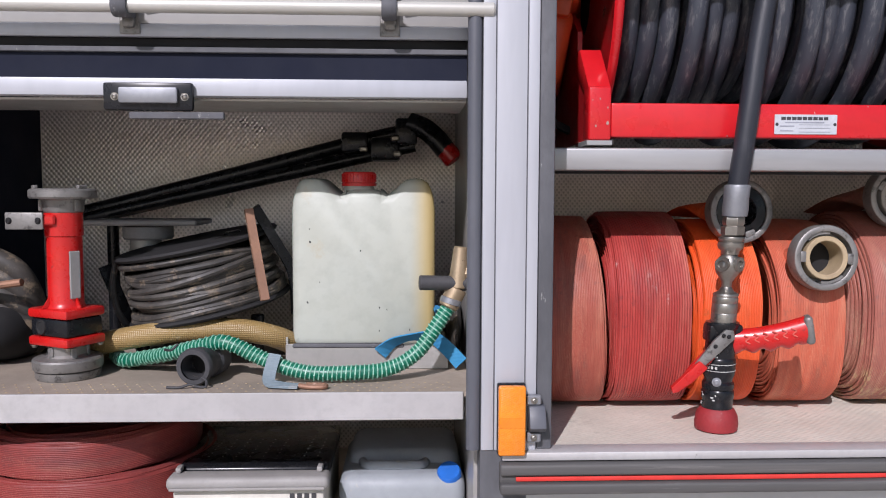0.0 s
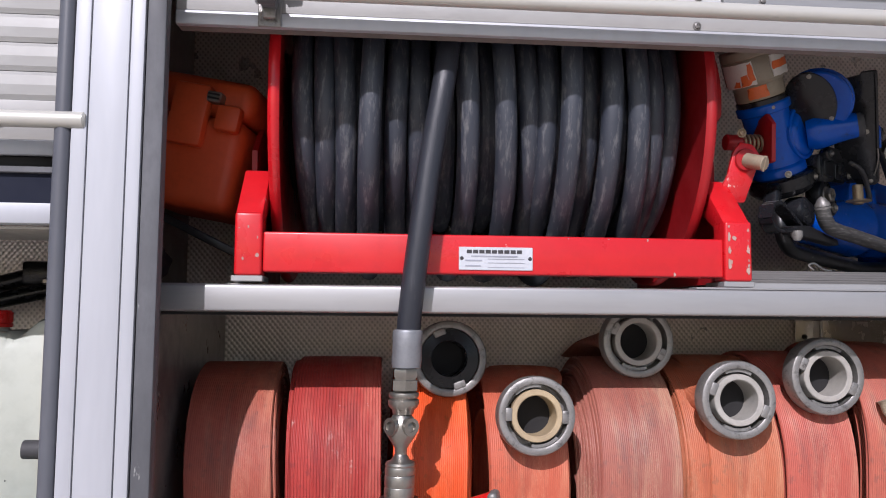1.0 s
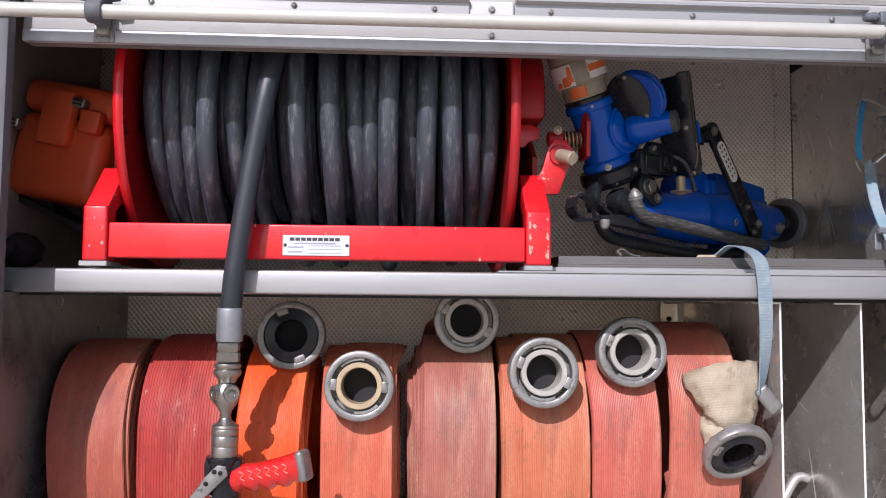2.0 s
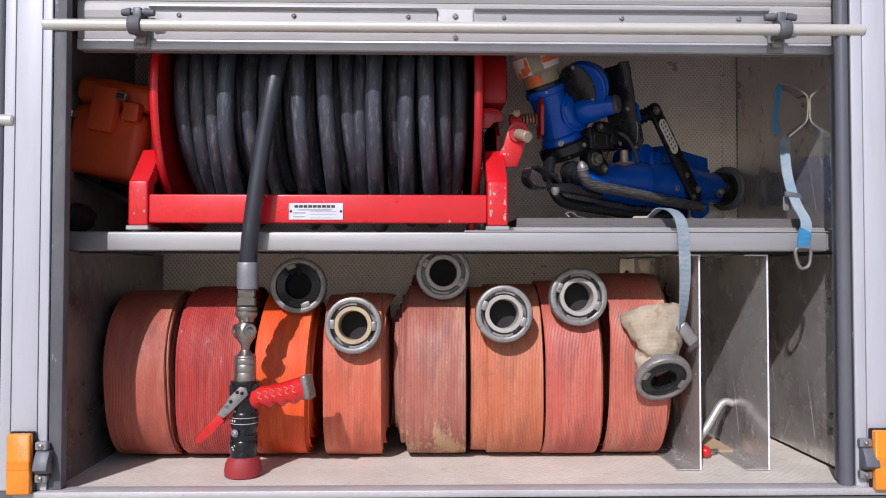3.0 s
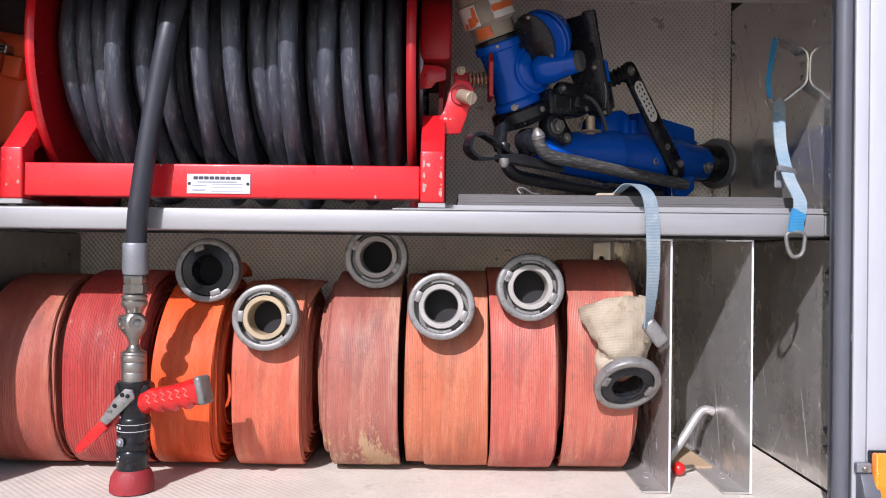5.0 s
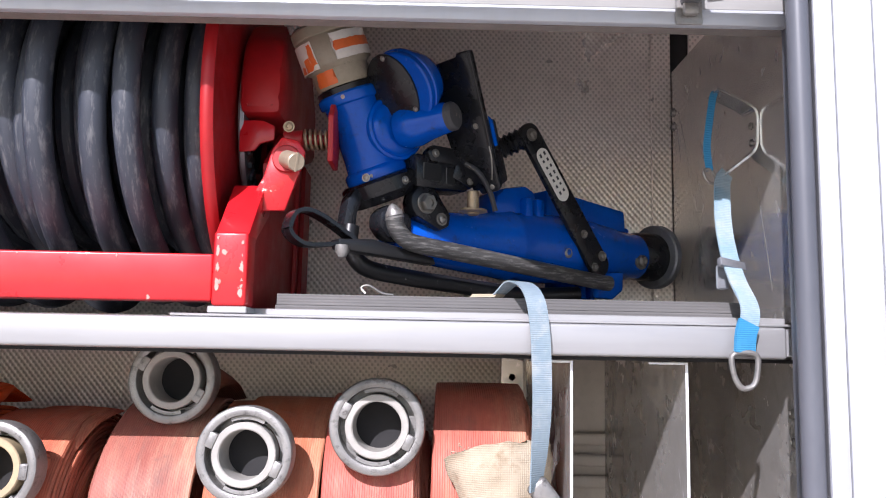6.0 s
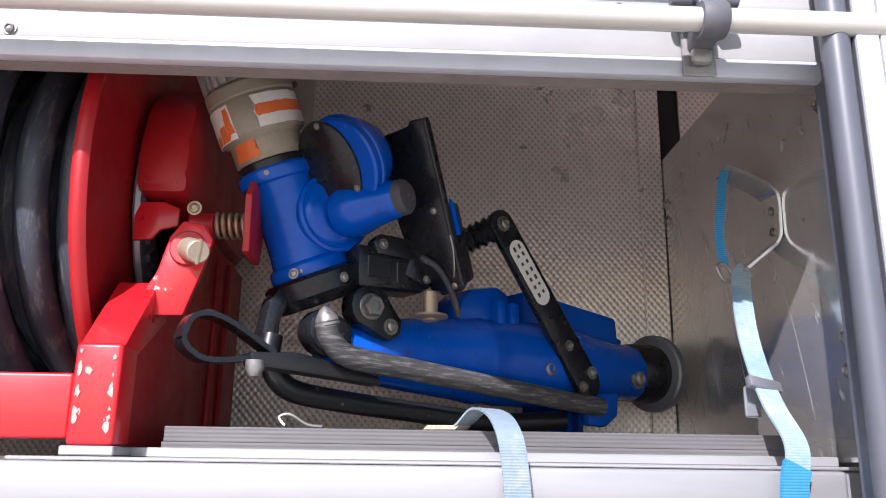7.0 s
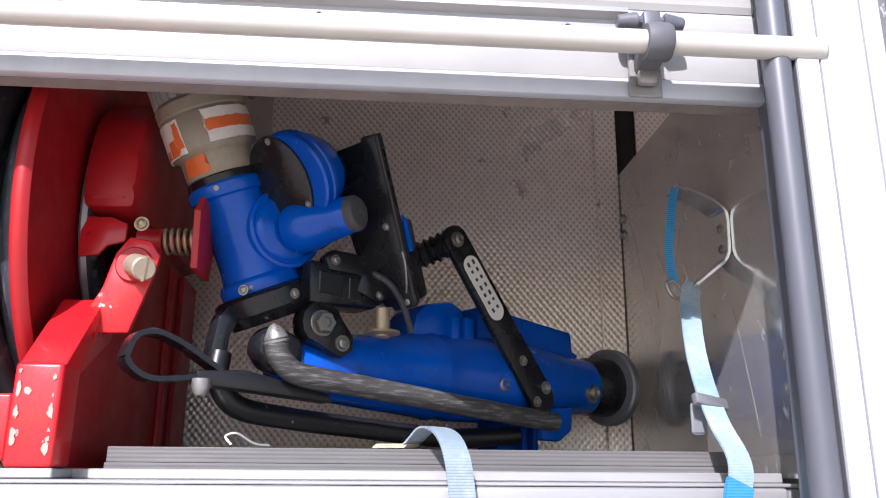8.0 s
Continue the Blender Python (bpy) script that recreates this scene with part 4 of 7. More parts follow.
def tail(root, cloth, at, way, to, w, side=(1, 0, 0)):
    """The hose end: round at the coupling's shank, flat where it leaves the roll."""
    at, way, to = Vector(at), Vector(way).normalized(), Vector(to)
    p0 = at - way * 0.05
    P = smoothed([p0, p0 - way * 0.04, p0.lerp(to, 0.55) + Vector((0, 0, 0.012)), to], 6)
    n = len(P)
    bm = B()
    rings = []
    for i, p in enumerate(P):
        t = (P[min(i + 1, n - 1)] - P[max(i - 1, 0)]).normalized()
        s = Vector(side)
        s = (s - t * s.dot(t)).normalized()
        u = s.cross(t)
        f = min(1.0, i / (n * 0.7))
        hw, hh = (1 - f) * 0.0385 + f * w * 0.5, (1 - f) * 0.0385 + f * 0.005
        rings.append([bm.verts.new(p + s * math.cos(a) * hw + u * math.sin(a) * hh) for a in (2 * math.pi * k / 20 for k in range(20))])
    for p, q in zip(rings, rings[1:]):
        for k in range(20):
            bm.faces.new((p[k], p[(k + 1) % 20], q[(k + 1) % 20], q[k]))
    bm.faces.new(rings[-1])
    part("hose_tail", bm, FAB[cloth], root)


hose_roll(0.380, 0.503, 0, "dull rust-red rolled fire hose", seed=1, b=0.175, lean=-0.05)
r2 = hose_roll(0.523, 0.655, 1, "crimson rolled fire hose with fine ribs and white scuffs", seed=2, b=0.180, step=-0.0004, under=0.004)
r3 = hose_roll(0.680, 0.786, 2, "bright orange rolled fire hose with a black-lined coupling", seed=3, b=0.172, lean=0.02, stagger=0.006)
r4 = hose_roll(0.817, 0.936, 3, "coral-red rolled fire hose with a cream-lined coupling", seed=4, a=0.172, b=0.171, step=-0.0010, stagger=0.003)
r5 = hose_roll(0.985, 1.108, 4, "faded maroon rolled fire hose with yellow stains", seed=5, b=0.180, step=0.0026, stagger=0.0035)
r6 = hose_roll(1.151, 1.266, 5, "salmon-orange rolled fire hose with a pale coupling", seed=6, a=0.173, b=0.182, under=0.030, stagger=0.0015)
r7 = hose_roll(1.270, 1.385, 6, "red rolled fire hose with a pale coupling", seed=7, b=0.186, step=-0.0016, stagger=0.003)
r8 = hose_roll(1.405, 1.525, 7, "faded red rolled fire hose with a canvas-wrapped coupling", seed=8, a=0.172, b=0.195, top=2.3, lean=0.03, step=-0.0020, stagger=0.003)

coupling(r3, (0.759, 1.608, 1.558), (0.02, -1, 0.04), 0.0585, 1.2, "cast", "black")
tail(r3, 2, (0.759, 1.608, 1.558), (0.02, -1, 0.04), (0.735, 1.80, 1.545), 0.12)
coupling(r4, (0.880, 1.535, 1.480), (0, -1, 0.06), 0.0575, 0.05, "cast", "cream")
tail(r4, 3, (0.880, 1.535, 1.480), (0, -1, 0.06), (0.90, 1.75, 1.535), 0.12)
coupling(r5, (1.062, 1.622, 1.5855), (-0.02, -1, 0.02), 0.0580, 0.5, "castpale", "greyseal")
tail(r5, 4, (1.062, 1.622, 1.5855), (-0.02, -1, 0.02), (1.05, 1.85, 1.55), 0.12)
coupling(r6, (1.182, 1.528, 1.503), (0, -1, 0.05), 0.0579, 0.4, "cast", "greyseal")
tail(r6, 5, (1.182, 1.528, 1.503), (0, -1, 0.05), (1.20, 1.75, 1.545), 0.12)
coupling(r7, (1.337, 1.555, 1.536), (0, -1, 0.03), 0.0594, 0.45, "cast", "greyseal")
tail(r7, 6, (1.337, 1.555, 1.536), (0, -1, 0.03), (1.325, 1.76, 1.555), 0.12)
# the last hose ends in a canvas sleeve that hangs down
W6 = Vector((0.09, -0.80, -0.60)).normalized()
C6 = Vector((1.499, 1.516, 1.371))
coupling(r8, C6, W6, 0.0575, 0.3, "castpale", "black", 0.020)
P6 = [C6 - W6 * 0.035, C6 - W6 * 0.058 + Vector((-0.002, 0, 0.010)), Vector((1.498, 1.545, 1.432)), Vector((1.493, 1.550, 1.470)), Vector((1.487, 1.562, 1.508))]
bm = B()
tube(bm, P6, 0.04, 48, 10, radii=lambda f: 0.0460 - 0.006 * math.sin(math.pi * min(f * 1.25, 1)) + 0.040 * max(0, f - 0.45) + 0.0005 * math.sin(38 * f), flat=0.72)
for v in bm.verts:
    v.co += Vector((noise.noise(v.co * 55), noise.noise(v.co * 55 + Vector((7, 0, 0))), noise.noise(v.co * 70))) * 0.0042
sleeve = part("canvas_sleeve", bm, "canvas", r8, "frayed beige canvas sleeve")
rnd = random.Random(64)
for i in range(11):
    p = Vector((1.487, 1.566, 1.513)) + Vector((rnd.uniform(-0.062, 0.058), rnd.uniform(-0.035, -0.02), rnd.uniform(-0.012, 0.004)))
    bm = B()
    tube(bm, [p, p + Vector((rnd.uniform(-0.004, 0.004), -0.003, rnd.uniform(0.003, 0.006))), p + Vector((rnd.uniform(-0.008, 0.008), -0.003, rnd.uniform(0.003, 0.008)))], 0.0006, 5, 3)
    part("loose_thread", bm, "canvas", sleeve)


# ---- hose reel ----
AX_Y, AX_Z, RF = 1.750, 1.950, 0.272
reel = thing("hose_reel", (0.817, 1.72, 1.668), "red steel hose reel wound with black rubber hose", "hose reel")
for x, nm in ((0.498, "flange"), (1.128, "flange")):
    bm = B()
    lathe(bm, (x - 0.004, AX_Y, AX_Z), (1, 0, 0), [(0.06, 0), (RF - 0.012, 0), (RF - 0.004, -0.004), (RF, 0.0), (RF + 0.001, 0.004), (RF, 0.008), (RF - 0.004, 0.012), (RF - 0.012, 0.008), (0.06, 0.008), (0.06, 0)], 96)
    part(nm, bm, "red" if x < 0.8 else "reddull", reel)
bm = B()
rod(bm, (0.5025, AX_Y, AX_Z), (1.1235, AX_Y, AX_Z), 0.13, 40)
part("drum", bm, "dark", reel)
bm = B()
box(bm, (0.488, 1.4905, 1.682), (1.1445, 1.530, 1.7375), 0.003, 3)
part("front_bar", bm, "red", reel, "chipped red front bar")
for x0, x1 in ((0.450, 0.4875), (1.145, 1.1855)):
    bm = B()
    box(bm, (x0, 1.4855, 1.6765), (x1, 1.527, 1.7635), 0.004, 3)
    part("foot_post", bm, "red", reel)
    bm = B()
    box(bm, (x0 - 0.003, 1.4835, 1.6682), (x1 + 0.002, 1.55, 1.6762), 0.001, 1)
    part("packing_plate", bm, "alu", reel, "thin white packing plate")
    bm = B()
    prism(bm, [(x0, 1.4865, 1.7580), (x0, 1.5275, 1.7580), (x0, 1.60, 1.8000), (x0, 1.60, 1.835), (x0, 1.565, 1.835)], (x1 - x0, 0, 0), 0.003)
    part("sloping_arm", bm, "red", reel)
    bm = B()
    xm = x0 + 0.004 if x0 < 0.8 else x1 - 0.012
    prism(bm, [(xm, 1.528, 1.677), (xm, 1.955, 1.677), (xm, 1.955, 1.93), (xm, 1.70, 1.94), (xm, 1.601, 1.872), (xm, 1.601, 1.799), (xm, 1.528, 1.757)], (0.008, 0, 0))
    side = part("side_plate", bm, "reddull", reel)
    if x0 > 0.8:
        for y in (1.801, 1.856):
            bm = B()
            box(bm, (x1 - 0.0038, y - 0.004, 1.678), (x1 + 0.003, y + 0.004, 1.925), 0.0015, 1)
            part("stiffener", bm, "reddull", side)
rnd = random.Random(31)
for k in range(20):
    if k < 11:
        x0, w = ((0.450, 0.0375), (1.145, 0.0405))[k % 2]
        c, y = (x0 + (rnd.choice((0.0062, w - 0.0062)) if rnd.random() < 0.8 else rnd.uniform(0.006, w - 0.006)), rnd.uniform(1.690, 1.757)), 1.4852 - 0.00002 * k
    else:
        c, y = (rnd.uniform(0.50, 1.13), rnd.choice((1.6850, 1.7340, 1.7345, rnd.uniform(1.690, 1.730)))), 1.4902 - 0.00002 * k
    r, e = rnd.uniform(0.0006, 0.0017) * (1.8 if k % 6 == 0 else 1), rnd.uniform(0.6, 2.6)
    bm = B()
    prism(bm, [(c[0] + r * rnd.uniform(0.4, 1.3) * math.cos(6.283 * i / 9), y, c[1] + r * e * rnd.uniform(0.5, 1.3) * math.sin(6.283 * i / 9)) for i in range(9)], (0, 0.0009, 0))
    part("paint_chip", bm, "chip", reel, smooth=False)
# bare patches along the edges of the right-hand post
rnd = random.Random(58)
for k in range(16):
    x, z, r = 1.1508 + rnd.choice((0.0, 0.0, 0.029, 0.029, rnd.uniform(0.004, 0.026))), rnd.uniform(1.692, 1.757), rnd.uniform(0.0012, 0.0036)
    bm = B()
    prism(bm, [(min(max(x + r * rnd.uniform(0.4, 1.3) * math.cos(6.283 * i / 11), 1.1492), 1.1813), 1.4846 - 0.00002 * k, z + r * 1.6 * rnd.uniform(0.4, 1.3) * math.sin(6.283 * i / 11)) for i in range(11)], (0, 0.0012, 0))
    part("paint_chip", bm, "chip", reel, smooth=False)
# maker's plate: unlettered bars
bm = B()
box(bm, (0.759, 1.4885, 1.688), (0.864, 1.4903, 1.7205), 0.0006, 1)
lab = part("maker_plate", bm, "label", reel, "grey maker's plate with dark print")
for (a, b, z0, z1, mt) in ((0.770, 0.850, 1.7115, 1.7165, "ink"), (0.776, 0.842, 1.7065, 1.7085, "inkgrey"), (0.768, 0.792, 1.7005, 1.7025, "inkgrey"), (0.768, 0.790, 1.693, 1.695, "inkgrey"), (0.800, 0.852, 1.7035, 1.7042, "inkgrey"), (0.800, 0.852, 1.698, 1.6987, "inkgrey"), (0.800, 0.852, 1.6915, 1.6922, "inkgrey")):
    bm = B()
    n = 9 if mt == "ink" else 1
    for i in range(n):
        w = (b - a) / n
        box(bm, (a + i * w, 1.4879, z0), (a + i * w + w * (0.82 if n > 1 else 1), 1.4886, z1))
    part("print_bar", bm, mt, lab, smooth=False)
for x in (0.763, 0.860):
    bolt(lab, (x, 1.4885, 1.7045), (0, -1, 0), 0.0018, "rivet", "ink")
# wound hose: an inner, nearly closed layer and an outer, uneven one
bm = B()
pts = []
turns = 17
for i in range(turns * 20 + 1):
    k = 2 * math.pi * i / 20
    pts.append((0.523 + 0.582 * i / (turns * 20), AX_Y + 0.168 * math.cos(k), AX_Z + 0.168 * math.sin(k)))
tube(bm, pts, 0.0160, 10, 0)
part("inner_winding", bm, "hose", reel)
WRAPS = [(0.536, 0.212), (0.566, 0.222), (0.592, 0.232), (0.637, 0.251), (0.676, 0.233), (0.706, 0.222), (0.772, 0.249), (0.827, 0.250), (0.869, 0.234), (0.896, 0.236), (0.926, 0.257), (0.962, 0.222), (0.989, 0.246), (1.030, 0.247), (1.062, 0.224), (1.092, 0.208)]
for i, (x, r) in enumerate(WRAPS):
    r -= 0.014 if r < 0.240 else 0.0
    rnd = random.Random(100 + i)
    tilt, sway, ph = rnd.uniform(-0.03, 0.03), rnd.uniform(0.002, 0.006), rnd.uniform(0, 6.28)
    bm = B()
    pts = [(x + tilt * r * math.sin(k) + sway * math.sin(2 * k + ph), AX_Y + (r + 0.003 * math.sin(3 * k + ph)) * math.cos(k), AX_Z + (r + 0.003 * math.sin(3 * k + ph)) * math.sin(k)) for k in (2 * math.pi * j / 56 for j in range(56))]
    tube(bm, pts, 0.0163, 12, 0, closed=True)
    part("hose_turn", bm, "hose", reel)

# brake and gear at the end of the reel
bm = B()
lathe(bm, (1.1365, AX_Y, AX_Z), (1, 0, 0), [(0.10, 0), (0.150, 0), (0.152, 0.003), (0.150, 0.008), (0.10, 0.008), (0.10, 0)], 60)
part("brake_disc", bm, "zinc", reel, "bare steel brake disc")
bm = B()
for i in range(44):
    a = 2 * math.pi * i / 44
    m = Matrix.Translation((1.147, AX_Y + 0.124 * math.cos(a), AX_Z + 0.124 * math.sin(a))) @ Matrix.Rotation(a, 4, "X")
    box(bm, (-0.003, -0.010, -0.0045), (0.003, 0.012, 0.0045), 0.0015, 1, m)
part("gear_teeth", bm, "hose", reel)
bm = B()
out = [(1.138, 1.592, 1.937), (1.138, 1.588, 1.96), (1.138, 1.590, 2.00), (1.138, 1.605, 2.045), (1.138, 1.65, 2.085), (1.138, 1.75, 2.105), (1.138, 1.84, 2.085), (1.138, 1.90, 2.02), (1.138, 1.90, 1.937)]
prism(bm, out, (0.058, 0, 0), 0.013)
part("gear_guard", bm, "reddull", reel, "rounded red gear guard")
bm = B()
prism(bm, [(1.139, 1.602, 1.931), (1.170, 1.602, 1.931), (1.186, 1.602, 1.924), (1.186, 1.602, 1.905), (1.168, 1.602, 1.900), (1.160, 1.602, 1.890), (1.140, 1.602, 1.888)], (0, 0.006, 0), 0.0015)
part("guard_web", bm, "red", reel)
bm = B()
prism(bm, [(1.160, 1.555, 1.800), (1.212, 1.560, 1.802), (1.229, 1.556, 1.850), (1.236, 1.556, 1.878), (1.226, 1.556, 1.893), (1.205, 1.556, 1.897), (1.193, 1.556, 1.880), (1.184, 1.556, 1.845)], (0, 0.008, 0), 0.002)
brk = part("brake_bracket", bm, "red", reel, "bright red brake bracket")
BW = Vector((0.52, -0.80, -0.30))
bm = B()
lathe(bm, (1.2125, 1.556, 1.868), (0, -1, 0), [(0.0, 0), (0.0175, 0), (0.0180, 0.002), (0.0165, 0.004), (0.012, 0.004), (0, 0.004)], 24)
part("washer", bm, "reddull", brk)
bm = B()
rod(bm, (1.2125, 1.556, 1.868), Vector((1.2125, 1.556, 1.868)) + BW.normalized() * 0.034, 0.0115, 18)
box(bm, (-0.0012, -0.0121, 0.030), (0.0012, 0.0121, 0.0348), 0, 1, Matrix.Translation((1.2125, 1.556, 1.868)) @ BW.to_track_quat("Z", "Y").to_matrix().to_4x4())
part("slotted_pin", bm, "pin", brk, "slotted cream brake pin")
bm = B()
rod(bm, (1.205, 1.60, 1.905), (1.268, 1.60, 1.905), 0.007, 14)
rod(bm, (1.200, 1.60, 1.905), (1.226, 1.60, 1.905), 0.013, 16)
part("spindle", bm, "reddull", brk)
bm = B()
n = 5 * 14
tube(bm, [(1.226 + 0.034 * i / n, 1.60 + 0.0125 * math.cos(2 * math.pi * i / 14), 1.905 + 0.0125 * math.sin(2 * math.pi * i / 14)) for i in range(n + 1)], 0.0022, 8, 0)
part("spring", bm, "brass", brk, "coil spring")
bm = B()
prism(bm, [(1.262, 1.570, 1.870), (1.262, 1.628, 1.870), (1.262, 1.640, 1.905), (1.262, 1.628, 1.942), (1.262, 1.585, 1.950), (1.262, 1.566, 1.930)], (0.007, 0, 0), 0.001)
part("end_plate", bm, "reddull", brk)
bolt(brk, (1.212, 1.566, 1.913), (0, -1, 0), 0.005, "bolt", "brass")

# ---- hose end with nozzle ----
noz = thing("hose_nozzle", (0.683, 1.455, 1.195), "black hose end with swivel and red-gripped nozzle", "nozzle")
bm = B()
up = [(AX_Y - 0.275 * math.cos(a), AX_Z + 0.275 * math.sin(a)) for a in (radians(q) for q in (95, 70, 48, 28, 14))]
hp = [(0.775 - 0.008 * i, y, z) for i, (y, z) in enumerate(up)] + [(0.733, 1.463, 1.945), (0.716, 1.458, 1.84), (0.704, 1.454, 1.75), (0.693, 1.452, 1.66), (0.689, 1.452, 1.60)]
tube(bm, hp, 0.0163, 18, 8)
part("hose", bm, "hose_end", noz, "black rubber hose")
X, Y = 0.6885, 1.452
bm = B()
lathe(bm, (X, Y, 1.604), (-0.002, 0, -1), [(0.0163, -0.001), (0.0195, 0), (0.0205, 0.003), (0.0198, 0.02), (0.0205, 0.04), (0.0195, 0.05), (0.012, 0.0505)], 28)
part("ferrule", bm, "zinc", noz, "grey crimped ferrule")
bm = B()
lathe(bm, (X - 0.001, Y, 1.554), (0, 0, -1), [(0.011, 0), (0.0165, 0.001), (0.0175, 0.003), (0.0175, 0.012), (0.0160, 0.014), (0.0160, 0.016), (0.0185, 0.017), (0.0185, 0.030), (0.016, 0.032), (0.011, 0.0325)], 6)
part("hex_nut", bm, "steel", noz, "hexagonal nut")
bm = B()
lathe(bm, (X - 0.002, Y, 1.5215), (0, 0, -1), [(0.012, 0), (0.0195, 0.001), (0.0205, 0.004), (0.0195, 0.0075), (0.0180, 0.009), (0.0205, 0.011), (0.0210, 0.016), (0.0190, 0.020), (0.0150, 0.024), (0.0135, 0.030)], 28)
part("swivel_collar", bm, "steel", noz)
bm = B()
lathe(bm, (X - 0.003, Y, 1.472), (0, 0, 1), [(0, -0.024), (0.012, -0.020), (0.019, -0.010), (0.021, 0.0), (0.019, 0.010), (0.012, 0.019), (0, 0.022)], 24)
for a in (0.6, -0.9):
    w = Vector((math.sin(a), -math.cos(a), 0))
    lathe(bm, Vector((X - 0.003, Y, 1.476)) + w * 0.012, w, [(0.0, 0.006), (0.007, 0.006), (0.007, 0.010), (0.012, 0.010), (0.0125, 0.0)], 18)
part("swivel_ball", bm, "steel", noz)
bm = B()
lathe(bm, (X - 0.003, Y, 1.452), (0, 0, -1), [(0.012, 0), (0.0085, 0.006), (0.008, 0.014), (0.013, 0.022), (0.0195, 0.025), (0.0205, 0.028), (0.0195, 0.0305), (0.0205, 0.033), (0.0205, 0.040), (0.0195, 0.0415), (0.0205, 0.043), (0.0205, 0.056), (0.0198, 0.0575), (0.0205, 0.059), (0.0205, 0.073), (0.016, 0.074)], 28)
part("quick_coupler", bm, "steel", noz, "ringed steel quick coupler")
X, Y = 0.6850, 1.4535
bm = B()
lathe(bm, (X, Y, 1.379), (0, 0, -1), [(0.014, 0), (0.0265, 0.0005), (0.0275, 0.004), (0.0265, 0.010), (0.0245, 0.013), (0.0245, 0.060), (0.0262, 0.062), (0.0268, 0.066), (0.0262, 0.088), (0.0235, 0.094), (0.0225, 0.100), (0.0260, 0.104), (0.0260, 0.112), (0.0245, 0.114), (0.0262, 0.117), (0.0262, 0.128), (0.0245, 0.131), (0.0250, 0.146)], 32)
box(bm, (X - 0.027, Y - 0.018, 1.345), (X + 0.030, Y + 0.018, 1.376), 0.006, 2)
body = part("valve_body", bm, "black", noz, "black valve body with worn white print")
for z0, z1 in ((1.3085, 1.3095), (1.2975, 1.2985), (1.3015, 1.3065)):
    bm = B()
    if z1 - z0 < 0.002:
        lathe(bm, (X, Y, z0), (0, 0, 1), [(0.0266, 0), (0.0270, 0.0001), (0.0270, 0.0010), (0.0266, 0.0011)], 32)
    else:
        for i in range(7):
            a0 = -math.pi * 0.85 + i * 0.24
            lathe(bm, (X, Y, z0), (0, 0, 1), [(0.0267, 0), (0.0271, 0.0002), (0.0271, 0.004), (0.0267, 0.0045)], 3, a0, a0 + 0.13)
    part("print_band", bm, "printwhite", body, smooth=False)
rnd = random.Random(77)
for k in range(16):
    bm = B()
    a0, z0 = rnd.uniform(-2.9, -0.4), rnd.uniform(1.236, 1.262) if k % 3 else rnd.uniform(1.30, 1.345)
    lathe(bm, (X, Y, z0), (0, 0, 1), [(0.0262, 0), (0.0268, 0.0001), (0.0268, rnd.uniform(0.0006, 0.0022)), (0.0262, 0.0024)], 3, a0, a0 + rnd.uniform(0.04, 0.22))
    part("scuff", bm, "printwhite", body, smooth=False)
bolt(body, (X - 0.012, Y - 0.024, 1.281), (-0.4, -1, 0), 0.005, "screw", "zinc")
bm = B()
lathe(bm, (X, Y, 1.1955), (0, 0, 1), [(0.0, 0), (0.030, 0), (0.0345, 0.002), (0.0355, 0.012), (0.0335, 0.026), (0.0295, 0.034), (0.0260, 0.038), (0.020, 0.038)], 32)
part("bumper", bm, "bumper", noz, "worn red rubber bumper")
# pistol grip: straight above, finger grooves below
g0, g1 = Vector((X + 0.016, 1.449, 1.346)), Vector((X + 0.123, 1.415, 1.371))
gd = (g1 - g0).normalized()
gu = (Vector((0, 0, 1)) - gd * gd.z).normalized()
gs = gd.cross(gu)
bm = B()
rings = []
for i in range(41):
    f = i / 40
    top = 0.0205 + 0.003 * f * f
    low = 0.0195 + 0.0030 * math.sin(2 * math.pi * (f * 4.2 + 0.1)) * min(1, 6 * (1 - f)) + 0.004 * f * f
    rings.append([bm.verts.new(g0.lerp(g1, f) - gu * 0.004 * math.sin(math.pi * f) + gs * math.cos(a) * 0.0165 + gu * math.sin(a) * (top if math.sin(a) > 0 else low)) for a in (2 * math.pi * k / 20 for k in range(20))])
for p, q in zip(rings, rings[1:]):
    for k in range(20):
        bm.faces.new((p[k], p[(k + 1) % 20], q[(k + 1) % 20], q[k]))
bm.faces.new(rings[0])
bm.faces.new(rings[-1])
grip = part("pistol_grip", bm, "redcap", noz, "red ribbed pistol grip")
bm = B()
m = Matrix((gd, gs, gu)).transposed().to_4x4()
m.translation = g1 + gd * 0.004
box(bm, (-0.007, -0.0165, -0.0235), (0.0065, 0.0165, 0.0235), 0.006, 4, m)
part("grip_cap", bm, "cast", grip, "worn grey grip cap")
gf = gs if gs.y < 0 else -gs
for i in range(6):
    bm = B()
    p = g0.lerp(g1, 0.20 + 0.125 * i) + gf * 0.0163
    tube(bm, [p + gd * -0.003 + gu * 0.009, p + gd * 0.004 + gu * 0.004, p + gd * -0.002 + gu * -0.001, p + gd * 0.004 - gu * 0.006], 0.0014, 6, 4)
    part("grip_mark", bm, "gripmark", grip)
# shut-off lever
X -= 0.004
bm = B()
prism(bm, [(X - 0.018, 1.424, 1.352), (X + 0.000, 1.424, 1.370), (X + 0.013, 1.424, 1.368), (X + 0.016, 1.424, 1.354), (X - 0.020, 1.424, 1.318), (X - 0.044, 1.426, 1.297), (X - 0.050, 1.426, 1.306)], (0, 0.007, 0), 0.002)
lev = part("shutoff_lever", bm, "cast", noz, "scratched bare metal shut-off lever")
bm = B()
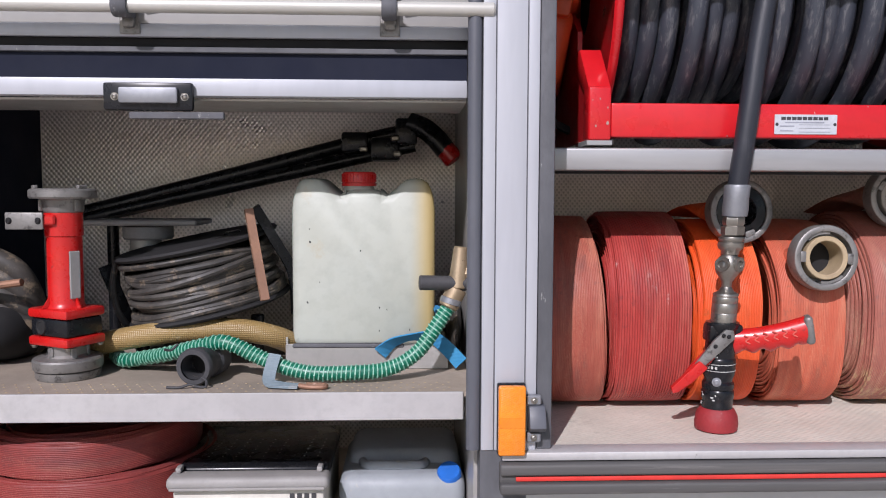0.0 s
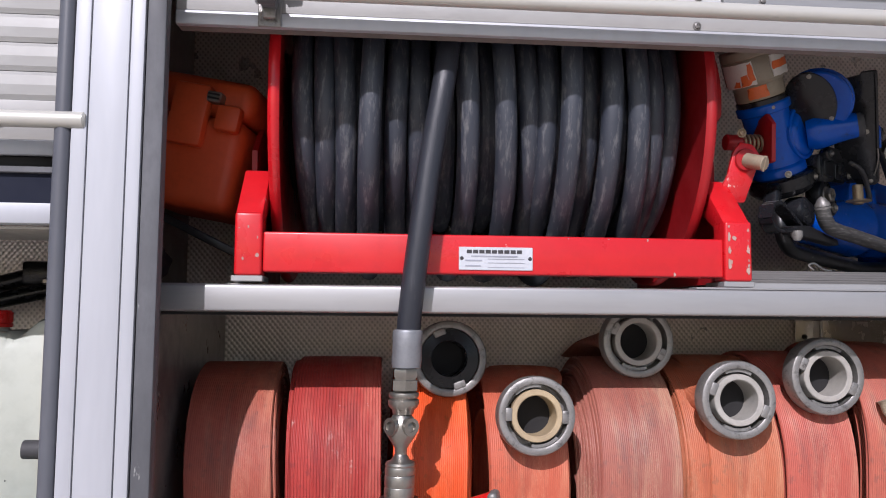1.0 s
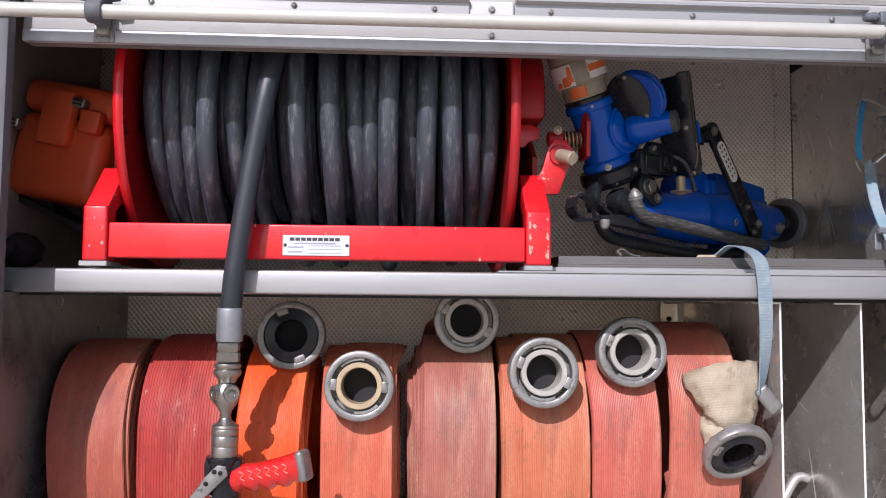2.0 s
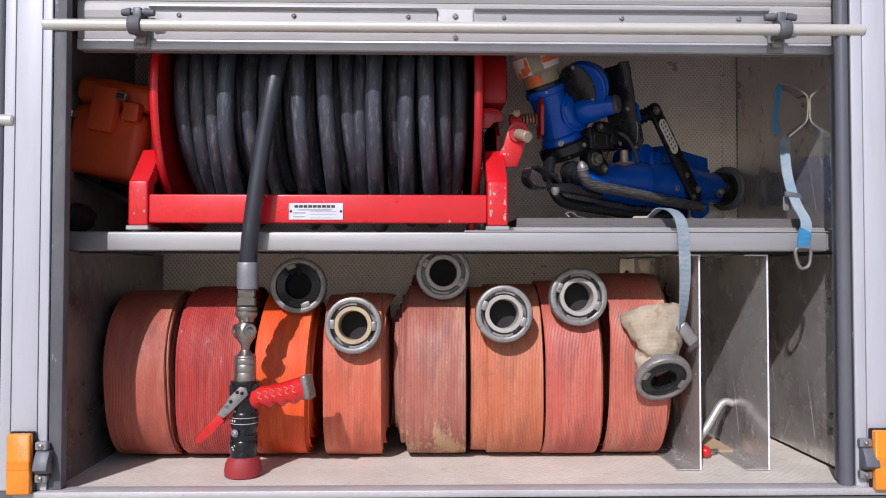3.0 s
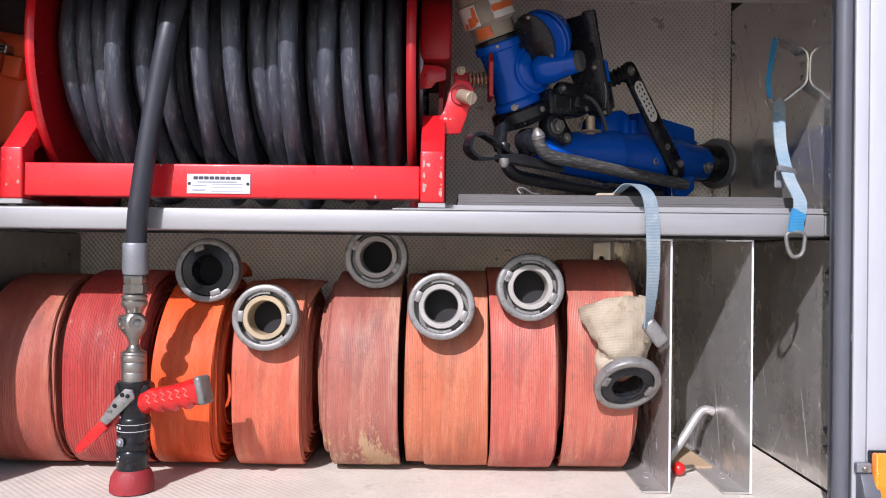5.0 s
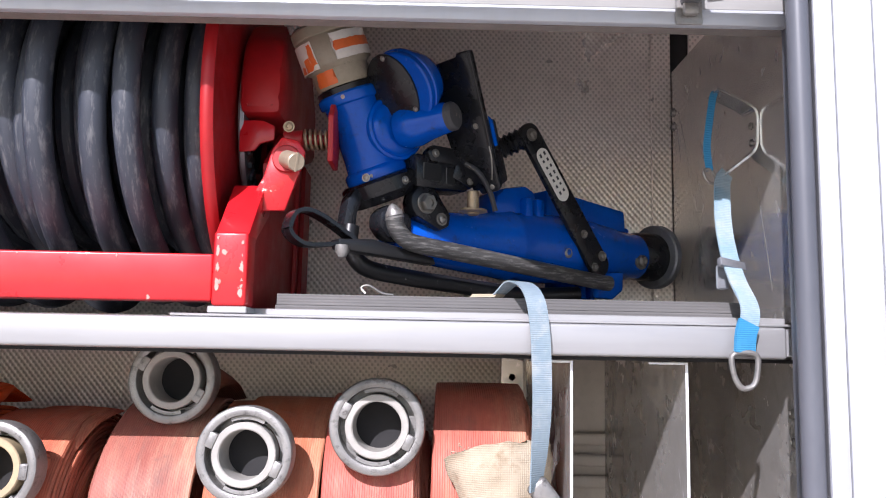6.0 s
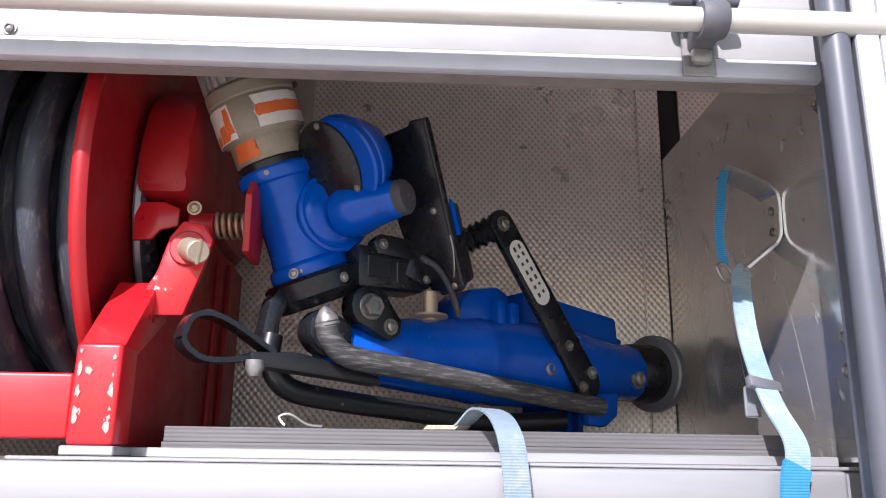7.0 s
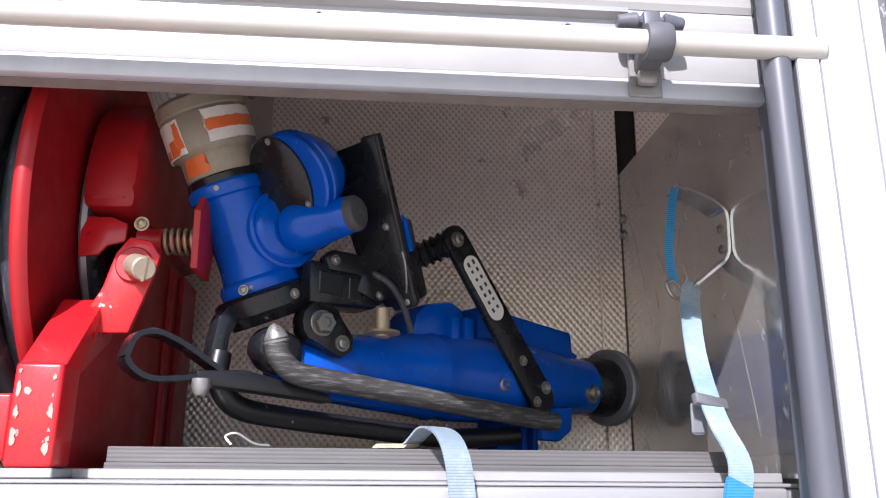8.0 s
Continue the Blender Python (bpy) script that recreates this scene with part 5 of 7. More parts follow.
prism(bm, [(X - 0.040, 1.4205, 1.318), (X - 0.026, 1.4205, 1.306), (X - 0.050, 1.4245, 1.281), (X - 0.070, 1.430, 1.264), (X - 0.080, 1.430, 1.262), (X - 0.082, 1.430, 1.272), (X - 0.060, 1.4245, 1.297)], (0, 0.011, 0), 0.002)
part("lever_tip", bm, "redcap", lev, "chipped red lever tip")
bm = B()
prism(bm, [(X - 0.024, 1.4345, 1.334), (X - 0.004, 1.4345, 1.322), (X - 0.024, 1.4345, 1.304), (X - 0.056, 1.4385, 1.279), (X - 0.068, 1.4405, 1.276), (X - 0.046, 1.4385, 1.308)], (0, 0.012, 0), 0.003)
part("lever_grip", bm, "redcap", lev, "red lever guard")
for x, z in ((X - 0.004, 1.360), (X + 0.005, 1.358), (X - 0.016, 1.342)):
    bolt(lev, (x, 1.424, z), (0, -1, 0), 0.0024, "rivet", "dark")
# the nozzle leans back a little below the shelf
for ob in [o for c in noz.children for o in (c, *c.children)]:
    for v in ob.data.vertices:
        f = min(max((0.465 - v.co.z) / 0.465, 0.0), 1.0)
        v.co.x -= 0.0105 * f
        v.co.y += 0.033 * min(1.0, 1.35 * f)


# ---- blue rescue tool lying on the mat ----
TU, TN, TA = Vector((0.825, 0.565, 0)), Vector((0.565, -0.825, 0)), Vector((1.340, 1.634, 0))


def tp(u, z, off=0.0):
    return TA + TU * u + TN * off + Vector((0, 0, z))


tool = thing("rescue_tool", tp(0.2, 1.696), "blue and black motor rescue tool lying on the rubber mat", "power tool")
# neck, tilted
NA, NB = tp(-0.0525, 1.978, -0.03), tp(-0.0015, 1.868, -0.03)
nd = (NB - NA)
bm = B()
lathe(bm, NA, nd, [(0.020, -0.004), (0.041, -0.003), (0.0435, 0.0), (0.0435, 0.010), (0.0425, 0.012), (0.0385, 0.014), (0.0375, 0.024), (0.0365, 0.055), (0.0372, 0.092), (0.0385, 0.104), (0.0425, 0.107), (0.0440, 0.110), (0.0440, 0.120), (0.042, 0.122), (0.02, 0.123)], 40)
neck = part("neck", bm, "blue", tool, "blue cast neck with end flanges")
for a in (-0.75, 0.85):
    for h in (0.004, 0.115):
        d, s, u = axes(nd)
        w = (TN * math.cos(a) + TN.cross(d) * math.sin(a)).normalized()
        bolt(neck, NA + d * h + w * 0.0434, w, 0.0019, "screw")
bm = B()
lathe(bm, NA, -nd, [(0.030, 0.0), (0.041, 0.0), (0.041, 0.010), (0.036, 0.012), (0.036, 0.016)], 36)
part("neck_ring", bm, "black", tool)
bm = B()
lathe(bm, NA - nd.normalized() * 0.012, -nd, [(0.02, 0), (0.038, 0.0), (0.0395, 0.003), (0.0395, 0.024), (0.0410, 0.026), (0.0465, 0.029), (0.0480, 0.032), (0.0482, 0.066), (0.0465, 0.070), (0.0485, 0.072), (0.0485, 0.084), (0.0445, 0.088), (0.02, 0.089)], 44)
head = part("pump_head", bm, "beige", tool, "beige cylindrical head with torn hazard tape")
d, s, u = axes(-nd)
ht = NA + d * 0.012
front = math.atan2(TN.dot(u), TN.dot(s))
for a0, a1, h0, h1, mt in ((front - 0.85, front + 0.52, 0.031, 0.066, "tape"), (front - 0.85, front + 0.50, 0.043, 0.055, "orangetape"), (front + 1.12, front + 2.3, 0.028, 0.066, "tape"), (front + 1.14, front + 1.30, 0.034, 0.063, "orangetape"), (front + 1.30, front + 1.55, 0.029, 0.046, "orangetape"), (front + 1.62, front + 1.85, 0.029, 0.038, "orangetape"), (front + 0.75, front + 1.5, 0.004, 0.023, "orangetape")):
    bm = B()
    r = (0.0398 if h1 < 0.03 else 0.0484) + (0.0003 if mt == "orangetape" else 0)
    lathe(bm, ht, d, [(r - 0.001, h0)] + [(r + 0.0004, h0 + (h1 - h0) * i / 8) for i in range(9)] + [(r - 0.001, h1)], 14, a0, a1)
    for v in bm.verts:
        w = v.co - ht
        side_way = d.cross(w).normalized()
        tear = noise.noise(v.co * 170 + Vector((a0 * 9, h0 * 90, 0))) + 0.5 * noise.noise(v.co * 420)
        v.co += side_way * 0.0042 * tear + d * 0.0012 * noise.noise(v.co * 210)
    part("hazard_tape", bm, mt, head)
bm = B()
rod(bm, ht + d * 0.088, ht + d * 0.113, 0.044, 30)
rcap = part("ribbed_cap", bm, "sheet_dull", tool)
for i in range(26):
    a = 2 * math.pi * i / 26
    w = s * math.cos(a) + u * math.sin(a)
    m = Matrix((w, w.cross(d), d)).transposed().to_4x4()
    m.translation = ht + d * 0.100 + w * 0.045
    bm = B()
    box(bm, (-0.003, -0.0028, -0.012), (0.003, 0.0028, 0.014), 0.001, 1, m)
    part("rib", bm, "sheet_dull", rcap)
# collar
bm = B()
lathe(bm, NB, nd, [(0.02, 0), (0.050, 0.0), (0.055, 0.004), (0.055, 0.022), (0.052, 0.026), (0.044, 0.034), (0.02, 0.035)], 40)
part("clamp_collar", bm, "black", tool, "black clamp collar")
for k in (-0.9, 0.1):
    w = (TN * math.cos(k) + TU * math.sin(k)).normalized()
    bolt(tool, NB + nd.normalized() * 0.012 + w * 0.055, w, 0.0038)
# gearcase boss and motor cover
bm = B()
c = tp(0.003, 1.932, -0.045)
lathe(bm, c, TN, [(0, -0.02), (0.042, -0.02), (0.0455, -0.012), (0.0455, 0.050), (0.0440, 0.0545), (0.0405, 0.0560), (0.0385, 0.0545), (0.0370, 0.0545), (0.0355, 0.0570), (0.0300, 0.0600), (0.0, 0.0610)], 48)
part("gear_boss", bm, "blue", tool)
# the motor looks down and aside; a blue arm with a dark end cap leaves it, a flat guard plate stands behind
MC, MN = Vector((1.3514, 1.5907, 1.9715)), Vector((-0.56, -0.63, -0.54)).normalized()
bm = B()
lathe(bm, MC, -MN, [(0.0, 0.002), (0.050, 0.0), (0.0525, 0.002), (0.0525, 0.008), (0.0505, 0.020), (0.0460, 0.036), (0.0380, 0.050), (0.026, 0.060), (0.0, 0.064)], 44)
lathe(bm, MC, -MN, [(0.0515, 0.010), (0.0540, 0.0115), (0.0540, 0.0155), (0.0510, 0.018)], 44)
rod(bm, MC - MN * 0.05, tp(0.018, 1.940, -0.02), 0.036, 24)
part("motor_housing", bm, "blue", tool, "blue motor housing")
bm = B()
lathe(bm, MC, MN, [(0.0, -0.004), (0.0520, -0.004), (0.0528, -0.001), (0.0520, 0.002), (0.0490, 0.0035), (0.0, 0.0040)], 44)
_, ms, mu = axes(MN)
for v in bm.verts:
    w = v.co - MC
    v.co += ms * (0.011 - 0.22 * w.dot(ms)) + mu * 0.02 * w.dot(mu)
cover = part("motor_cover", bm, "black", tool, "black oval motor cover")
for a in (100, 215, 280, 330):
    q = MC + ms * (0.011 + 0.78 * 0.047 * math.cos(radians(a))) + mu * 0.048 * math.sin(radians(a))
    bolt(cover, q + MN * 0.003, MN, 0.0026, "screw")
KA, KB = Vector((1.366, 1.622, 1.932)), Vector((1.421, 1.588, 1.938))
bm = B()
lathe(bm, KA, KB - KA, [(0.0, -0.016), (0.026, -0.013), (0.0300, 0.000), (0.0285, 0.014), (0.0245, 0.030), (0.0215, 0.048), (0.0205, 0.060), (0.019, 0.0635), (0.0, 0.064)], 28)
part("motor_arm", bm, "blue", tool)
bm = B()
lathe(bm, KB, KB - KA, [(0.0, -0.002), (0.0195, -0.002), (0.0195, 0.004), (0.0165, 0.008), (0.0, 0.009)], 26)
part("end_cap", bm, "dirtyblack", tool, "dark grey end cap")
GA, GB, GD = Vector((1.400, 1.610, 2.017)), Vector((1.446, 1.574, 2.021)), Vector((1.494, 1.650, 1.852))
GN = (GB - GA).cross(GD - GB).normalized()


def gp3(a, b, h=0.0):
    """A place on the guard plate: a across, b down, h off its near face."""
    return GA + (GB - GA) * a + (GD - GB) * b - GN * h


bm = B()
prism(bm, [gp3(-0.15, 0.0), gp3(0.55, -0.005), gp3(0.60, -0.03), gp3(0.98, -0.02), gp3(1.0, 0.02), gp3(1.0, 0.97), gp3(0.9, 1.0), gp3(0.45, 1.0), gp3(-0.1, 0.72), gp3(-0.25, 0.3)], GN * 0.007, 0.0015)
gp_ob = part("guard_plate", bm, "black", tool, "black flat guard plate")
bm = B()
tube(bm, [gp3(0.96, 0.0, 0.0012), gp3(0.965, 0.3, 0.0012), gp3(0.965, 0.62, 0.0012), gp3(0.965, 0.94, 0.0012)], 0.0024, 10, 6)
part("plate_rim", bm, "blackmetal", gp_ob)
bm = B()
tube(bm, [gp3(0.97, 0.66, 0.004), gp3(0.99, 0.74, 0.006), gp3(0.93, 0.84, 0.006), gp3(0.86, 0.90, 0.005)], 0.0012, 6, 6)
part("bare_wire", bm, "steel", gp_ob)
bm = B()
prism(bm, [gp3(0.98, 0.46, -0.009), gp3(1.06, 0.50, -0.009), gp3(1.06, 0.68, -0.009), gp3(0.98, 0.68, -0.009)], GN * 0.003)
part("blue_backing", bm, "blue", gp_ob)
bolt(gp_ob, Vector((1.484, 1.658, 1.860)) - GN * 0.002, -GN, 0.0038)
bolt(gp_ob, gp3(0.70, 0.50, 0.0005), -GN, 0.0028, "screw")
# black body between the plate and the clamp
bm = B()
prism(bm, [gp3(-0.1, 0.45, -0.008), gp3(0.9, 0.5, -0.008), gp3(0.9, 0.98, -0.008), gp3(0.1, 0.98, -0.008)], GN * 0.030, 0.005)
part("plate_mount", bm, "black", tool)
# carburettor block, hook and pin
bm = B()
box(bm, (-0.045, -0.025, -0.024), (0.045, 0.022, 0.024), 0.006, 2, Matrix.Translation(tp(0.070, 1.876, 0.002)) @ Matrix((TU, TN * -1, Vector((0, 0, 1)))).transposed().to_4x4() @ Matrix.Rotation(radians(-3), 4, "Y"))
box(bm, (-0.020, -0.02, -0.024), (0.020, 0.02, 0.026), 0.006, 2, Matrix.Translation(tp(0.108, 1.886, 0.012)) @ Matrix((TU, TN * -1, Vector((0, 0, 1)))).transposed().to_4x4() @ Matrix.Rotation(radians(18), 4, "Y"))
blk = part("throttle_block", bm, "black", tool, "black throttle block")
bolt(blk, tp(0.112, 1.868, 0.033), TN, 0.0036)
for u0, u1, z0, z1 in ((0.036, 0.066, 1.862, 1.886), (0.074, 0.090, 1.860, 1.884)):
    bm = B()
    box(bm, (u0, -0.0015, z0), (u1, 0.0015, z1), 0.001, 1, Matrix.Translation(tp(0, 0, 0.0275)) @ Matrix((TU, TN * -1, Vector((0, 0, 1)))).transposed().to_4x4())
    part("raised_panel", bm, "blackmetal", blk)
bm = B()
prism(bm, [tp(0.040, 1.902, 0.016), tp(0.050, 1.912, 0.016), tp(0.094, 1.912, 0.016), tp(0.104, 1.900, 0.016), tp(0.100, 1.888, 0.016), tp(0.046, 1.888, 0.016)], TN * 0.016, 0.003)
brk = part("clamp_bracket", bm, "black", tool, "black clamp bracket")
bolt(brk, tp(0.053, 1.900, 0.032), TN, 0.0040)
# black pivot between the collar and the trigger
bm = B()
prism(bm, [tp(-0.048, 1.846, -0.030), tp(-0.060, 1.828, -0.030), tp(-0.066, 1.792, -0.030), tp(-0.058, 1.776, -0.030), tp(-0.047, 1.780, -0.030), tp(-0.044, 1.812, -0.030), tp(-0.032, 1.832, -0.030)], TN * 0.024, 0.005)
part("pivot_arm", bm, "black", tool, "black pivot arm")
bm = B()
prism(bm, [tp(-0.006, 1.826, -0.020), tp(-0.022, 1.812, -0.020), tp(-0.024, 1.794, -0.020), tp(-0.010, 1.778, -0.020), tp(0.012, 1.772, -0.020), tp(0.030, 1.782, -0.020), tp(0.030, 1.812, -0.020)], TN * 0.036, 0.008)
part("pivot_block", bm, "black", tool)
bm = B()
tube(bm, [tp(0.100, 1.890, 0.040), tp(0.110, 1.880, 0.052), tp(0.122, 1.866, 0.055), tp(0.133, 1.848, 0.055), tp(0.141, 1.826, 0.055)], 0.0062, 12, 6, flat=0.6)
part("choke_hook", bm, "dirtyblack", tool, "dark grey bent hook")
bm = B()
rod(bm, tp(0.104, 1.850, 0.051), tp(0.104, 1.817, 0.052), 0.0085, 16)
lathe(bm, tp(0.104, 1.824, 0.052), (0, 0, -1), [(0, 0), (0.019, 0), (0.020, 0.003), (0.0, 0.006)], 24)
part("pin", bm, "brass", tool, "bright steel pin with a washer")
bm = B()
prism(bm, [tp(0.045 + 0.0255 * math.cos(radians(a)), 1.830 + 0.0255 * math.sin(radians(a)), 0.0) for a in range(20, 250, 23)] + [tp(0.068, 1.794, 0.0), tp(0.084, 1.802, 0.0), tp(0.086, 1.818, 0.0)], TN * 0.026, 0.004)
ear = part("bolt_ear", bm, "black", tool, "black pivot ear")
bm = B()
lathe(bm, tp(0.043, 1.829, 0.026), TN, [(0, 0), (0.0145, 0), (0.0145, 0.002), (0.0138, 0.0026), (0, 0.0028)], 28)
lathe(bm, tp(0.043, 1.829, 0.0285), TN, [(0, 0), (0.0122, 0.0), (0.0122, 0.007), (0.0105, 0.009), (0.0060, 0.009), (0.0055, 0.006), (0, 0.006)], 6)
part("hex_bolt", bm, "steel", ear, "large hexagon bolt")
bolt(ear, tp(0.069, 1.810, 0.026), TN, 0.006)
# main barrel
p, q = tp(0.015, 1.787, -0.022), tp(0.500, 1.795, -0.006)
bm = B()
lathe(bm, p, q - p, [(0, -0.004), (0.026, -0.002), (0.030, 0.004), (0.036, 0.05), (0.043, 0.11), (0.049, 0.170), (0.052, 0.192), (0.0535, 0.198), (0.0535, 0.204), (0.052, 0.208), (0.054, 0.230), (0.055, 0.30), (0.053, 0.36), (0.047, 0.405), (0.041, 0.435), (0.038, 0.488), (0.0, 0.490)], 48)
barrel = part("barrel", bm, "blue", tool, "blue tapered barrel")
bm = B()
prism(bm, [tp(0.182, 1.832, -0.06), tp(0.188, 1.862, -0.06), tp(0.202, 1.876, -0.06), tp(0.244, 1.885, -0.06), tp(0.263, 1.877, -0.06), tp(0.272, 1.835, -0.06)], TN * 0.062, 0.006)
part("hump", bm, "blue", barrel)
for u0 in (0.240, 0.262):
    bm = B()
    box(bm, (-0.008, -0.012, -0.016), (0.008, 0.012, 0.016), 0.004, 2, Matrix.Translation(tp(u0, 1.848, 0.004)) @ Matrix((TU, TN * -1, Vector((0, 0, 1)))).transposed().to_4x4())
    part("rib", bm, "blue", barrel)
bm = B()
prism(bm, [tp(0.285, 1.828, -0.06), tp(0.285, 1.884, -0.06), tp(0.344, 1.881, -0.06), tp(0.462, 1.869, -0.06), tp(0.465, 1.836, -0.06), tp(0.44, 1.822, -0.06)], TN * 0.064, 0.005)
part("box_housing", bm, "blue", barrel, "angular blue housing")
bm = B()
prism(bm, [tp(0.452, 1.838, -0.02), tp(0.470, 1.842, -0.02), tp(0.478, 1.838, -0.02), tp(0.470, 1.828, -0.02), tp(0.455, 1.828, -0.02)], TN * 0.02, 0.002)
part("small_latch", bm, "blue", barrel)
for u0, z0, off, r in ((0.297, 1.782, 0.030, 0.0085), (0.470, 1.783, 0.026, 0.0095)):
    bm = B()
    rod(bm, tp(u0, z0, off - 0.03), tp(u0, z0, off + 0.004), r * 1.7, 20)
    part("boss", bm, "blue", barrel)
    bolt(barrel, tp(u0, z0, off + 0.004), TN, r)
for u0, u1, zt in ((0.33, 0.36, 1.745), (0.375, 0.385, 1.745), (0.395, 0.405, 1.745)):
    bm = B()
    prism(bm, [tp(u0, 1.6965, -0.05), tp(u1, 1.6965, -0.05), tp(u1, zt, -0.05), tp(u0, zt, -0.05)], TN * 0.04, 0.002)
    part("foot", bm, "blue", barrel)
# end fitting
p, q = tp(0.490, 1.796, -0.006), tp(0.555, 1.798, -0.004)
bm = B()
lathe(bm, p, q - p, [(0, 0), (0.038, 0), (0.041, 0.006), (0.042, 0.055), (0, 0.057)], 36)
part("black_spigot", bm, "black", tool)
bm = B()
lathe(bm, tp(0.538, 1.798, -0.004), q - p, [(0.030, 0), (0.0530, 0.0), (0.0555, 0.003), (0.0555, 0.013), (0.053, 0.016), (0.034, 0.017), (0.032, 0.010), (0, 0.009)], 44)
part("end_ring", bm, "zinc", tool, "grey steel end ring")
# link bar with oval badge
L0, L1 = (0.213, 1.950), (0.355, 1.768)
lu = Vector((L1[0] - L0[0], L1[1] - L0[1])).normalized()
ln = Vector((-lu.y, lu.x))
outline = []
for sgn, (cu, cz), w in ((1, L0, 0.0185), (-1, L1, 0.021)):
    for a in range(-80, 81, 20):
        r = radians(a)
        v = -lu * math.cos(r) * sgn + ln * math.sin(r) * sgn
        outline.append(tp(cu + v.x * w, cz + v.y * w, 0.040))
bm = B()
prism(bm, outline, TN * 0.009, 0.002)
link = part("link_bar", bm, "black", tool, "black link bar with an oval badge")
for f, du, r in ((0.0, 0.0, 0.0065), (0.76, 0.0, 0.0045), (0.99, -0.012, 0.0045), (0.97, 0.012, 0.0055)):
    c = (L0[0] + (L1[0] - L0[0]) * f + ln.x * du, L0[1] + (L1[1] - L0[1]) * f + ln.y * du)
    bolt(link, tp(c[0], c[1], 0.049), TN, r)
bm = B()
out = []
for sgn, f in ((1, 0.16), (-1, 0.44)):
    cu, cz = L0[0] + (L1[0] - L0[0]) * f, L0[1] + (L1[1] - L0[1]) * f
    for a in range(-90, 91, 15):
        r = radians(a)
        v = -lu * math.cos(r) * sgn + ln * math.sin(r) * sgn
        out.append(tp(cu + v.x * 0.0125, cz + v.y * 0.0125, 0.0491))
prism(bm, out, TN * 0.0009)
badge = part("badge", bm, "tape", link, "white oval badge with dark print", smooth=False)
for side in (-1, 1):
    bm = B()
    for i in range(7):
        f0 = 0.135 + i * 0.047
        wd = (0.020, 0.026, 0.016, 0.024, 0.022, 0.018, 0.027)[(i * 3 + side) % 7]
        cs = []
        for ff, dv in ((f0, 0.0028), (f0 + wd, 0.0028), (f0 + wd, 0.0066), (f0, 0.0066)):
            cu, cz = L0[0] + (L1[0] - L0[0]) * ff + ln.x * dv * side, L0[1] + (L1[1] - L0[1]) * ff + ln.y * dv * side
            cs.append(tp(cu, cz, 0.0501))
        prism(bm, cs, TN * 0.0004)
    part("print_bar", bm, "ink", badge, smooth=False)
bm = B()
tube(bm, [tp(0.168, 1.924, -0.01), tp(0.180, 1.930, 0.01), tp(0.194, 1.938, 0.025), tp(0.208, 1.947, 0.038)], 0.015, 16, 12, radii=lambda f: 0.0155 + 0.002 * math.sin(46 * f))
part("bellows", bm, "black", tool, "black ribbed bellows")
# worn handle tubes and lever
bm = B()
tube(bm, [tp(-0.022, 1.803, 0.05), tp(-0.019, 1.788, 0.05), tp(-0.004, 1.773, 0.05), tp(0.022, 1.767, 0.05), tp(0.076, 1.763, 0.05), tp(0.136, 1.758, 0.05), tp(0.254, 1.748, 0.05), tp(0.350, 1.740, 0.05), tp(0.374, 1.739, 0.05)], 0.0118, 16, 8)
ht_ob = part("handle_tube", bm, "wornpipe", tool, "black handle tube worn to bare metal")
bm = B()
lathe(bm, tp(-0.022, 1.8025, 0.05), tp(-0.026, 1.817, 0.05) - tp(-0.022, 1.8025, 0.05), [(0.0121, 0), (0.0115, 0.003), (0.006, 0.012), (0.0, 0.016)], 16)
part("tube_end", bm, "cast", ht_ob)
bm = B()
lathe(bm, tp(-0.0215, 1.7995, 0.05), tp(-0.026, 1.817, 0.05) - tp(-0.022, 1.8025, 0.05), [(0.0112, -0.0016), (0.0128, -0.001), (0.0128, 0.001), (0.0112, 0.0016)], 18)
part("crimp_ring", bm, "cast", ht_ob)
bm = B()
prism(bm, [tp(0.362, 1.716, 0.026), tp(0.395, 1.715, 0.026), tp(0.418, 1.730, 0.026), tp(0.420, 1.761, 0.026), tp(0.375, 1.756, 0.026), tp(0.360, 1.740, 0.026)], TN * 0.014, 0.004)
part("tube_lug", bm, "blue", tool)
bm = B()
tube(bm, [tp(-0.056, 1.790, -0.004), tp(-0.058, 1.765, 0.0), tp(-0.036, 1.738, 0.0), tp(0.024, 1.729, 0.0), tp(0.096, 1.724, 0.0), tp(0.175, 1.719, 0.0), tp(0.25, 1.716, 0.0), tp(0.34, 1.722, 0.015)], 0.0118, 14, 8)
part("guard_tube", bm, "blackmetal", tool, "black guard tube")
bm = B()
lp = [tp(-0.162, 1.773, 0.03), tp(-0.155, 1.792, 0.03), tp(-0.139, 1.798, 0.03), tp(-0.119, 1.793, 0.03), tp(-0.095, 1.781, 0.03), tp(-0.071, 1.767, 0.03)]
ribbon(bm, lp, TN, 0.022, 0.005)
ribbon(bm, [tp(-0.162, 1.773, 0.03), tp(-0.156, 1.764, 0.03), tp(-0.140, 1.756, 0.03), tp(-0.116, 1.757, 0.03), tp(-0.080, 1.763, 0.03)], TN, 0.022, 0.005)
loop_ob = part("trigger_loop", bm, "black", tool, "black flat trigger loop")
bm = B()
ribbon(bm, [p + Vector((0, 0, 0.0024)) + TU * -0.0005 for p in lp[1:]], TN, 0.018, 0.0016)
part("worn_edge", bm, "cast", loop_ob, "edge worn to bare metal")
bm = B()
prism(bm, [tp(-0.098, 1.766, 0.018), tp(-0.046, 1.770, 0.018), tp(0.047, 1.754, 0.018), tp(0.052, 1.744, 0.018), tp(-0.02, 1.749, 0.018), tp(-0.094, 1.753, 0.018)], TN * 0.024, 0.003)
part("lever", bm, "blackmetal", tool)
bm = B()
